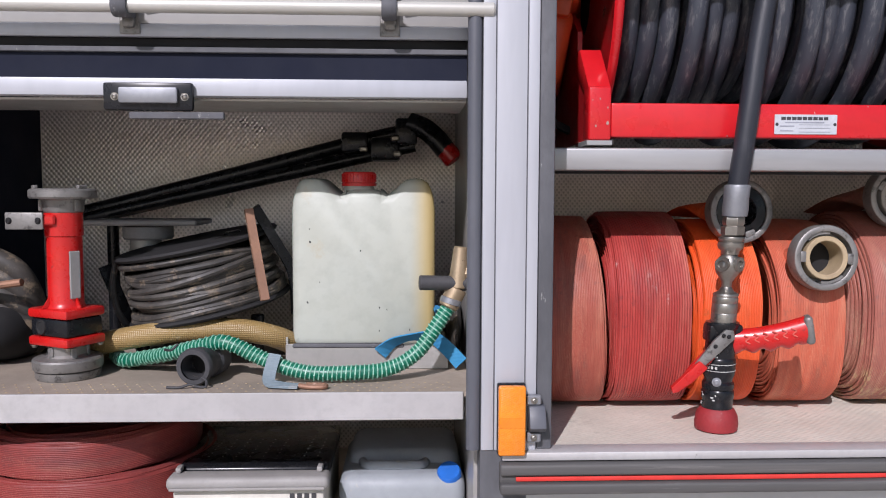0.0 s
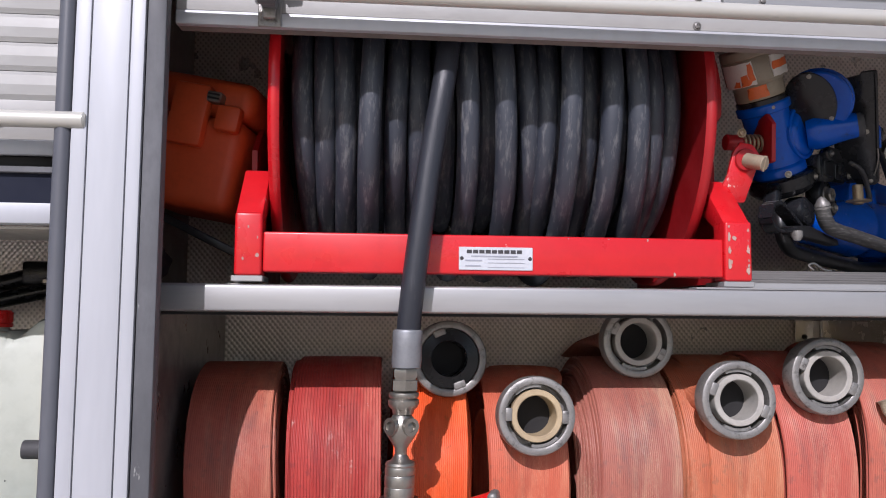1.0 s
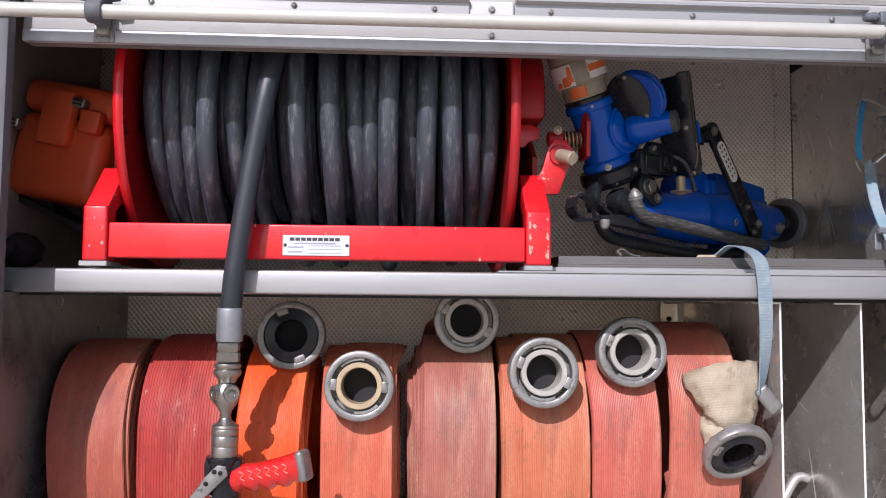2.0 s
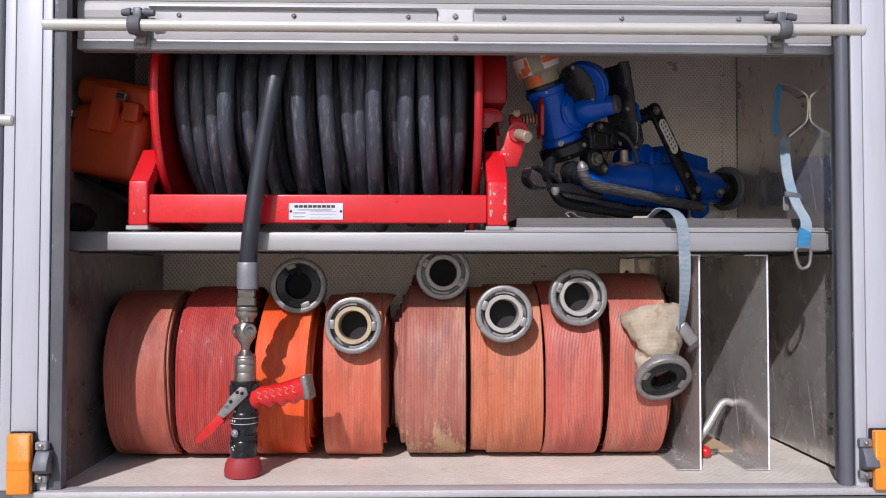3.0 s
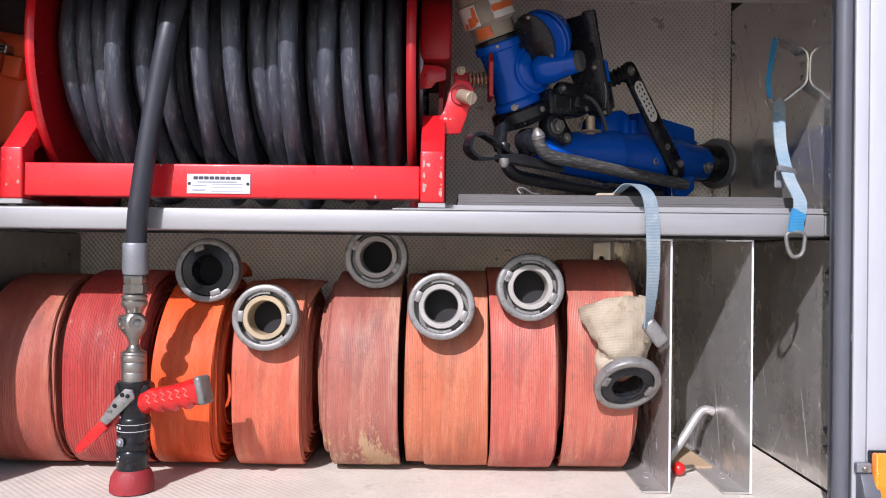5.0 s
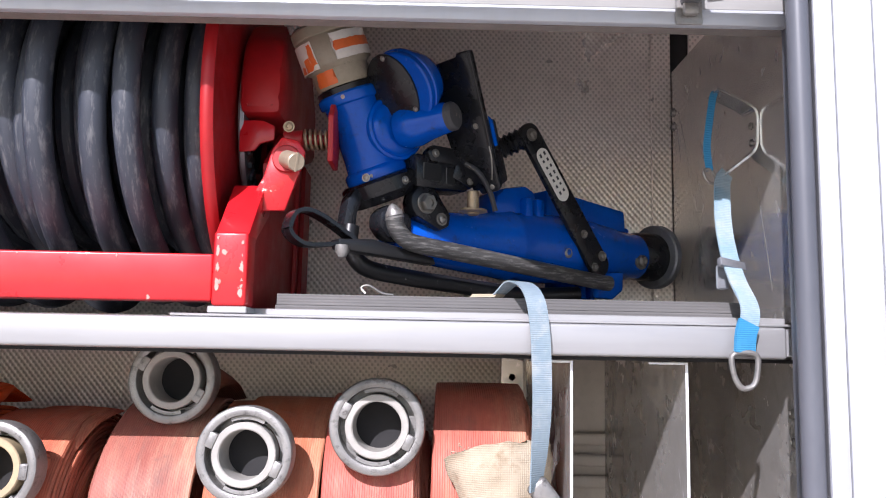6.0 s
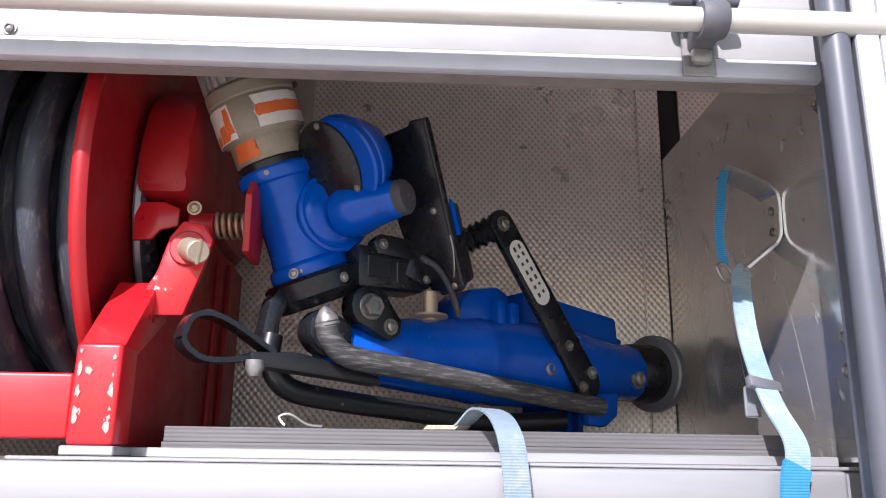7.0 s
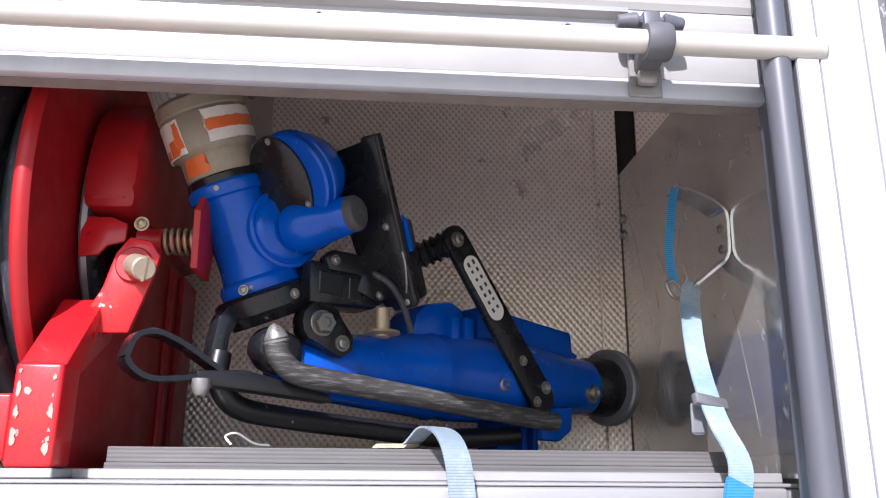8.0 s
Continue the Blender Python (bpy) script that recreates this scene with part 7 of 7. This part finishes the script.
part("front_side", bm, "sheet_dull", tray, "scuffed pale front side")
bm = B()
box(bm, (-0.058, 1.5905, Z0 + 0.0004), (0.228, 1.79, Z0 + 0.0034))
box(bm, (-0.058, 1.5905, Z0 + 0.004), (-0.0545, 1.79, 1.335))
box(bm, (0.2245, 1.5905, Z0 + 0.004), (0.228, 1.79, 1.31))
part("pan", bm, "sheet_dull", tray, smooth=False)
bm = B()
box(bm, (-0.046, 1.5835, 1.3165), (0.15, 1.5985, 1.3235), 0.002, 1)
part("rubber_edge", bm, "seal", tray, "grey rubber edging")
bm = B()
box(bm, (-0.04, 1.61, Z0 + 0.0036), (0.19, 1.77, 1.312))
part("pad", bm, "dark", tray, smooth=False)

# hoses lying on the shelf
yh = thing("braided_hose", (-0.22, 1.60, Z0), "translucent tan braided hose lying in a curve", "hose")
bm = B()
tube(bm, [(-0.40, 1.66, 1.300), (-0.395, 1.615, 1.318), (-0.312, 1.59, 1.338), (-0.223, 1.585, 1.350), (-0.135, 1.59, 1.348), (-0.075, 1.605, 1.332), (-0.052, 1.64, 1.312), (-0.07, 1.72, 1.2985)], 0.0198, 20, 10)
part("tube", bm, "braid", yh)


def resampled(pts, step):
    P = smoothed(pts, 20)
    out, left = [P[0]], step
    for a, b in zip(P, P[1:]):
        L = (b - a).length
        pos = left
        while pos < L:
            out.append(a.lerp(b, pos / L))
            pos += step
        left = pos - L
    return out


def ribbed_hose(pts, r, pitch=0.0072):
    root = thing("spiral_hose", pts[0], "green suction hose with pale spiral ribs", "hose")
    P = resampled(pts, 0.0011)
    bm = B()
    tube(bm, P[::6], r, 16, 0)
    part("tube", bm, "green", root)
    helix, prev = [], None
    for i, p in enumerate(P[:-1]):
        t = (P[i + 1] - p).normalized()
        if prev is None:
            _, sv, uv = axes(t)
        else:
            sv = (prev - t * prev.dot(t)).normalized()
            uv = sv.cross(t)
        prev = sv
        k = 2 * math.pi * i * 0.0011 / pitch
        helix.append(p + (sv * math.cos(k) + uv * math.sin(k)) * (r + 0.0003))
    bm = B()
    tube(bm, helix, 0.0016, 5, 0)
    part("rib", bm, "greenrib", root, "pale green spiral rib")
    return root


ribbed_hose([(-0.40, 1.70, 1.2945), (-0.345, 1.60, 1.2945), (-0.30, 1.58, 1.302), (-0.25, 1.55, 1.315), (-0.19, 1.52, 1.333), (-0.142, 1.505, 1.342), (-0.078, 1.50, 1.314), (-0.013, 1.49, 1.2955), (0.062, 1.487, 1.2945), (0.127, 1.495, 1.300), (0.174, 1.505, 1.326), (0.208, 1.515, 1.372), (0.229, 1.52, 1.405)], 0.0120)

tap = thing("brass_tap", (0.245, 1.53, 1.41), "dull brass tap with a black lever, fixed to the partition", "tap")
bm = B()
rod(bm, (0.224, 1.519, 1.398), (0.240, 1.522, 1.430), 0.017, 20)
rod(bm, (0.240, 1.522, 1.430), (0.246, 1.525, 1.500), 0.0165, 18, 0.012)
rod(bm, (0.240, 1.528, 1.455), (0.2615, 1.528, 1.455), 0.016, 8)
part("body", bm, "brass", tap)
bm = B()
rod(bm, (0.176, 1.512, 1.4405), (0.256, 1.522, 1.438), 0.0125, 18)
part("lever", bm, "dirtyblack", tap, "black rubber lever")
bm = B()
lathe(bm, (0.2275, 1.5195, 1.4035), (0.3, 0.05, 0.9), [(0.0155, 0), (0.0185, 0.001), (0.0185, 0.010), (0.0155, 0.011)], 20)
part("hose_clip", bm, "zinc", tap)

cp = thing("loose_coupling", (-0.188, 1.47, Z0), "black plastic hose coupling with a wire spring lying on the shelf", "coupling")
c0 = Vector((-0.188, 1.468, 1.3090))
cw = Vector((-0.18, -1, 0.0)).normalized()
bm = B()
lathe(bm, c0, cw, [(0.021, 0.0), (0.028, 0.0), (0.0300, -0.003), (0.0305, -0.010), (0.0275, -0.014), (0.0262, -0.05), (0.030, -0.055), (0.030, -0.085), (0.021, -0.09), (0.0207, -0.004)], 36)
part("socket", bm, "dirtyblack", cp, "dirty grey-black socket")
# black disc in the socket paints the shade of its bore
bm = B()
lathe(bm, c0, cw, [(0.0210, -0.045), (0, -0.045)], 20)
part("bore", bm, "dark", cp)
bm = B()
tube(bm, [(-0.231, 1.462, 1.3395), (-0.222, 1.470, 1.337), (-0.214, 1.478, 1.345)], 0.002, 8, 5)
part("wire", bm, "dirtyblack", cp)
bm = B()
tube(bm, [(-0.226, 1.452, 1.2805), (-0.205, 1.452, 1.2805), (-0.190, 1.455, 1.284), (-0.176, 1.455, 1.2805), (-0.165, 1.455, 1.2805), (-0.164, 1.456, 1.290), (-0.172, 1.458, 1.294)], 0.0022, 8, 6)
part("wire", bm, "dirtyblack", cp)

hk = thing("strap_hook", (-0.03, 1.46, Z0), "rusty hook on a blue strap end", "hook")
bm = B()
ribbon(bm, [(-0.060, 1.49, 1.325), (-0.066, 1.47, 1.300), (-0.064, 1.458, 1.286), (-0.045, 1.452, 1.2835), (-0.016, 1.447, 1.2825)], None, 0.020, 0.004, 6, sides=[(1, 0, 0), (1, 0.3, 0), (0.6, 0.8, 0.2), (0.1, 1, 0.1), (0, 1, 0)])
part("webbing", bm, "strap", hk)
bm = B()
tube(bm, [(-0.016, 1.447, 1.2835), (0.002, 1.442, 1.2825), (0.022, 1.442, 1.2825), (0.026, 1.450, 1.2825), (0.012, 1.455, 1.2825), (-0.005, 1.453, 1.283)], 0.0042, 10, 6)
part("hook", bm, "copper", hk, "rusty brown hook")
bs = thing("blue_strap", (0.18, 1.57, 1.30), "bright blue webbing strap folded over the tray", "strap")
bm = B()
ribbon(bm, [(0.108, 1.578, 1.308), (0.130, 1.572, 1.328), (0.165, 1.572, 1.338), (0.200, 1.576, 1.336), (0.225, 1.572, 1.318), (0.250, 1.566, 1.292)], None, 0.026, 0.0025, 6, sides=[(0.2, -0.3, 1), (0.3, -0.6, 0.8), (0.2, -0.8, 0.6), (0.1, -0.4, 0.9), (0.4, -0.2, 0.9), (0.5, 0, 0.8)])
part("webbing", bm, "strapblue", bs)
bm = B()
ribbon(bm, [(0.205, 1.592, 1.345), (0.215, 1.60, 1.37), (0.212, 1.62, 1.385)], (0.7, 0.7, 0), 0.025, 0.0025)
part("webbing_tail", bm, "strapblue", bs)
rub = thing("rubble_bag", (0.245, 1.72, Z0), "pile of brown folded cloth beside the tray", "cloth")
bm = B()
bmesh.ops.create_icosphere(bm, subdivisions=4, radius=1)
for v in bm.verts:
    p = v.co.copy()
    nz = noise.noise(p * 3.1) * 0.3
    v.co = Vector((0.2445 + p.x * 0.0145, 1.73 + p.y * 0.12 * (1 + nz * 0.3), 1.336 + max(p.z, -0.97) * 0.058 * (1 + nz * 0.2)))
part("cloth", bm, "cable", rub)

lf = thing("hose_bundle", (-0.62, 1.72, Z0), "brown-grey hose bundle with a steel rod in the shade", "hose bundle")
for i in range(4):
    bm = B()
    tube(bm, [(-0.63, 1.72, 1.44 - i * 0.022), (-0.61, 1.66, 1.475 - i * 0.028), (-0.555, 1.66, 1.45 - i * 0.03), (-0.535, 1.68, 1.40 - i * 0.02), (-0.55, 1.72, 1.36 - i * 0.02)], 0.020, 12, 6)
    part("coil", bm, "cable", lf)
bm = B()
rod(bm, (-0.65, 1.62, 1.412), (-0.515, 1.60, 1.432), 0.007, 10)
part("rod", bm, "copper", lf)
bm = B()
bmesh.ops.create_icosphere(bm, subdivisions=3, radius=1)
for v in bm.verts:
    v.co = Vector((-0.585 + v.co.x * 0.066, 1.72 + v.co.y * 0.13, 1.3365 + max(v.co.z, -0.93) * 0.063))
part("case", bm, "dark", lf)

# ---- under the equipment shelf ----
bm = B()
box(bm, (-0.798, 1.42, 0.985), (0.2605, BACK - 0.002, 1.0))
structure("floor_2", bm, "tread", "dusty floor of the equipment locker", "floor", False)
fl = thing("flat_hose_coil", (-0.42, 1.68, 1.0005), "red flat fire hose coiled lying down", "fire hose")
for i in range(3):
    z0 = 1.001 + i * 0.062
    cx, cy, r0 = -0.425 + 0.015 * (i % 2), 1.66, 0.215 - 0.012 * i
    for j in range(6):
        r = r0 - j * 0.0095
        bm = B()
        wob = 0.8 * i + 1.7 * j
        rings = []
        for k in range(64):
            a = 2 * math.pi * k / 64
            dr = 0.003 * math.sin(2 * a + wob) + 0.0015 * math.sin(5 * a + wob)
            dz = 0.004 * math.sin(a * 2 + wob)
            rr = r + dr
            rings.append([bm.verts.new((cx + (rr + e) * math.cos(a), cy + (rr + e) * math.sin(a), z0 + dz * (1 if h else 0) + h)) for e, h in ((-0.0075, 0.003), (-0.004, 0.0), (0.0, 0.004), (0.001, 0.030), (0.0, 0.055), (-0.004, 0.059), (-0.0075, 0.055))])
        for k in range(64):
            p, q = rings[k], rings[(k + 1) % 64]
            for n in range(7):
                bm.faces.new((p[n], p[(n + 1) % 7], q[(n + 1) % 7], q[n]))
        part("hose_turn", bm, FAB[8], fl)

cr = thing("storage_crate", (-0.11, 1.63, 1.0005), "white plastic crate with a black perforated lid", "crate")
bm = B()
box(bm, (-0.234, 1.498, 1.002), (0.017, 1.775, 1.0955), 0.006, 2)
part("body", bm, "offwhite", cr)
bm = B()
box(bm, (-0.243, 1.487, 1.0960), (0.026, 1.533, 1.1185), 0.009, 3)
box(bm, (-0.236, 1.4835, 1.0985), (0.019, 1.4868, 1.1030), 0.001, 1)
rim = part("front_rim", bm, "greyplastic", cr, "grey-brown front rim")
for x in (-0.228, 0.008):
    bm = B()
    box(bm, (x - 0.005, 1.512, 1.1187), (x + 0.005, 1.534, 1.1280), 0.003, 2)
    part("hinge", bm, "greyplastic", rim)
bm = B()
box(bm, (-0.237, 1.5345, 1.0960), (0.021, 1.778, 1.1220), 0.007, 3)
lid = part("lid", bm, "black", cr, "black perforated lid")
bm = B()
for i in range(6):
    for j in range(9):
        if j != 6:
            lathe(bm, (-0.195 + j * 0.024 + i * 0.001, 1.588 + i * 0.019, 1.1221), (0, 0, 1), [(0.0016, 0), (0.0012, 0.0004), (0, 0.0005)], 7)
tagged(part("lid_dots", bm, "offwhite", lid), "pale moulded dots", kind="stuff")
for i in range(4):
    bm = B()
    box(bm, (-0.040 + i * 0.012, 1.4972, 1.062), (-0.032 + i * 0.012, 1.4979, 1.088))
    part("print_bar", bm, "ink", cr, smooth=False)

c2 = thing("jerrycan", (0.15, 1.66, 1.0005), "pale blue-white plastic jerrycan with a blue cap", "jerrycan")
bm = B()
box(bm, (0.035, 1.555, 1.0008), (0.2585, 1.80, 1.094), 0.024, 4)
box(bm, (0.046, 1.625, 1.05), (0.252, 1.795, 1.116), 0.026, 4)
part("shell", bm, "canblue", c2)
bm = B()
tube(bm, [(0.074, 1.635, 1.096), (0.080, 1.606, 1.098), (0.098, 1.596, 1.101), (0.168, 1.596, 1.101), (0.184, 1.606, 1.098), (0.190, 1.638, 1.094)], 0.0085, 12, 8)
part("grip", bm, "canblue", c2)
bm = B()
lathe(bm, (0.232, 1.585, 1.078), (-0.1, -0.55, 0.8), [(0.018, 0), (0.021, 0.001), (0.0215, 0.004), (0.0215, 0.022), (0.019, 0.026), (0, 0.026)], 24)
part("cap", bm, "bluecap", c2, "blue screw cap")


# ---- end locker ----
bm = B()
box(bm, (1.906, 1.42, 0.985), (2.598, BACK - 0.002, 1.0))
structure("floor_3", bm, "tread", "dusty floor of the end locker", "floor", False)
up = thing("end_shelf", (2.2, 1.5, 1.838), "pale-edged shelf in the end locker", "shelf")
bm = B()
box(bm, (1.908, 1.470, 1.8395), (2.596, 1.95, 1.8495), 0.001, 1)
part("deck", bm, "shelf_face", up)
bm = B()
box(bm, (1.908, 1.478, 1.798), (2.596, 1.490, 1.8390))
part("navy_band", bm, "navy", up, "dark navy face", smooth=False)
bm = B()
box(bm, (1.908, 1.466, 1.764), (2.596, 1.490, 1.7975), 0.002, 1)
part("edge_bar", bm, "post", up, "pale aluminium edge bar")
lo = thing("end_shelf", (2.2, 1.5, 1.666), "pale aluminium lower shelf in the end locker", "shelf")
bm = B()
box(bm, (1.908, 1.466, 1.667), (2.596, 1.475, 1.7075), 0.002, 1)
part("front_edge", bm, "shelf_face", lo)
bm = B()
box(bm, (1.908, 1.4755, 1.698), (2.596, 1.95, 1.7065))
part("deck", bm, "sheet_dull", lo, smooth=False)

plank = thing("plank", (1.955, 1.49, 1.0005), "brown wooden plank standing in the end locker", "plank")
bm = B()
prism(bm, [(1.935, 1.486, 1.0008), (1.990, 1.486, 1.0008), (1.970, 1.486, 1.635), (1.925, 1.486, 1.635)], (0, 0.018, 0), 0.002)
part("board", bm, "wood", plank)

cone = thing("traffic_cone", (1.99, 1.62, 1.850), "orange traffic cone in the shade of the shelf", "cone")
bm = B()
lathe(bm, (2.003, 1.590, 1.8502), (0.05, 0, 1), [(0.0, 0), (0.060, 0), (0.060, 0.006), (0.048, 0.010), (0.017, 0.150), (0.012, 0.165), (0, 0.166)], 28)
part("cone", bm, "helmet", cone)
hel = thing("safety_helmet", (2.12, 1.54, 1.850), "glossy orange safety helmet lying on the shelf", "helmet")
bm = B()
bmesh.ops.create_uvsphere(bm, u_segments=32, v_segments=18, radius=1)
for v in list(bm.verts):
    v.co = Vector((2.178 + v.co.x * 0.095, 1.585 + v.co.y * 0.11, 1.8505 + max(v.co.z, 0) * 0.105))
part("shell", bm, "helmet", hel)
bm = B()
lathe(bm, (2.178, 1.585, 1.8503), (0, 0, 1), [(0.090, 0.0), (0.112, 0.001), (0.113, 0.004), (0.090, 0.006)], 40)
part("brim", bm, "helmet", hel)
for dx in (-0.03, 0.0, 0.03):
    bm = B()
    tube(bm, [(2.178 + dx, 1.585 - 0.111 * math.cos(a), 1.852 + 0.106 * math.sin(a) * (1 - abs(dx) * 2)) for a in (radians(q) for q in range(8, 160, 12))], 0.004, 8, 2)
    part("ridge", bm, "helmet", hel)
bluebag = thing("blue_bag", (2.16, 1.76, 1.850), "dark blue bag at the back of the shelf", "bag")
bm = B()
bmesh.ops.create_icosphere(bm, subdivisions=4, radius=1)
for v in bm.verts:
    p = v.co.copy()
    nz = noise.noise(p * 2.7) * 0.25
    v.co = Vector((2.25 + p.x * 0.10 * (1 + nz), 1.78 + p.y * 0.07, 1.945 + max(p.z, -0.98) * 0.096 * (1 + nz * 0.3 if p.z > 0 else 1)))
part("bag", bm, "navy", bluebag)
cw_ob = thing("cream_batten", (1.99, 1.50, 1.850), "cream wooden batten lying on the shelf", "batten")
bm = B()
prism(bm, [(1.915, 1.480, 1.8502), (1.960, 1.480, 1.8502), (2.020, 1.480, 1.868), (2.034, 1.480, 1.876), (2.030, 1.480, 1.884), (2.010, 1.480, 1.882), (1.915, 1.480, 1.856)], (0, 0.022, 0), 0.002)
part("batten", bm, "cream", cw_ob)
bm = B()
prism(bm, [(1.915, 1.503, 1.858), (2.02, 1.503, 1.888), (2.045, 1.503, 1.892), (2.035, 1.503, 1.882), (1.915, 1.503, 1.8503)], (0, 0.02, 0), 0.002)
part("dark_rail", bm, "black", cw_ob)

dr = thing("pneumatic_breaker", (2.04, 1.54, 1.0005), "orange and black hand breaker standing upright", "power tool")
dx, dy = 2.024, 1.545
for nm, prof, z, mt, lab in (
    ("neck", [(0, 0), (0.033, 0), (0.033, 0.005), (0.030, 0.008), (0.028, 0.07), (0.024, 0.078), (0, 0.079)], 1.482, "black", "black neck"),
    ("white_ring", [(0, 0), (0.044, 0), (0.047, 0.003), (0.048, 0.012), (0.0455, 0.016), (0.0455, 0.052), (0.048, 0.056), (0.046, 0.072), (0.040, 0.075), (0, 0.076)], 1.4055, "offwhite", "off-white ring with direction arrows"),
    ("rubber_ring", [(0, 0), (0.046, 0), (0.049, 0.004), (0.046, 0.010), (0, 0.0105)], 1.3945, "black", ""),
    ("collar", [(0, 0), (0.043, 0), (0.046, 0.004), (0.0465, 0.032), (0, 0.0325)], 1.3615, "drill", "orange collar"),
    ("barrel", [(0, 0), (0.036, 0), (0.038, 0.004), (0.041, 0.097), (0, 0.0975)], 1.2635, "drill", "orange barrel"),
    ("grip_base", [(0, 0), (0.024, 0), (0.026, 0.01), (0.030, 0.06), (0, 0.0605)], 1.2025, "dirtyblack", "dark grey grip base"),
    ("steel_sleeve", [(0, 0), (0.029, 0), (0.031, 0.003), (0.031, 0.10), (0.026, 0.104), (0, 0.1045)], 1.0965, "zinc", "grey steel sleeve"),
    ("chisel", [(0, 0), (0.012, 0.0), (0.014, 0.094), (0, 0.095)], 1.0010, "steel", ""),
    ("cap", [(0, 0), (0.023, 0), (0.023, 0.02), (0.017, 0.026), (0.017, 0.034), (0, 0.035)], 1.5615, "zinc", "")):
    bm = B()
    lathe(bm, (dx, dy, z), (0, 0, 1), prof, 32)
    part(nm, bm, mt, dr, lab)
for a, mt, w in ((-0.32, "orangetape", 0.30), (0.02, "tape", 0.30), (-0.75, "ink", 0.42), (0.45, "ink", 0.5)):
    bm = B()
    f0 = -2.0 + a - w / 2
    lathe(bm, (dx, dy, 1.4235), (0, 0, -1), [(0.0450, 0), (0.0459, -0.0002), (0.0459, -0.032), (0.0450, -0.0322)], 5, f0, f0 + w, up=(0, 1, 0))
    part("sticker", bm, mt, dr)
bm = B()
tube(bm, [(dx - 0.03, dy - 0.02, 1.262), (dx - 0.022, dy - 0.035, 1.225), (dx + 0.0, dy - 0.04, 1.200), (dx + 0.06, dy - 0.04, 1.196), (dx + 0.12, dy - 0.035, 1.194)], 0.014, 14, 8)
part("side_grip", bm, "dirtyblack", dr, "grey bent side grip")
bm = B()
bmesh.ops.create_uvsphere(bm, u_segments=20, v_segments=12, radius=0.0145, matrix=Matrix.Translation((dx - 0.028, dy - 0.05, 1.190)))
part("ball_end", bm, "cast", dr)
bm = B()
box(bm, (dx + 0.012, dy - 0.0435, 1.275), (dx + 0.028, dy - 0.036, 1.302), 0.001, 1)
part("white_sticker", bm, "tape", dr)
bm = B()
tube(bm, [(dx, dy, 1.597), (dx - 0.02, dy, 1.604), (dx - 0.05, dy - 0.01, 1.615)], 0.003, 8, 6)
part("wire", bm, "steel", dr)
bm = B()
bmesh.ops.create_icosphere(bm, subdivisions=3, radius=1)
for v in bm.verts:
    p = v.co.copy()
    v.co = Vector((2.14 + p.x * 0.10, 1.72 + p.y * 0.12, 1.11 + max(p.z, -0.99) * 0.11 * (1 + 0.2 * noise.noise(p * 3))))
sack = thing("dark_sack", (2.14, 1.72, 1.0005), "dark sack behind the breaker", "sack")
part("sack", bm, "cable", sack)
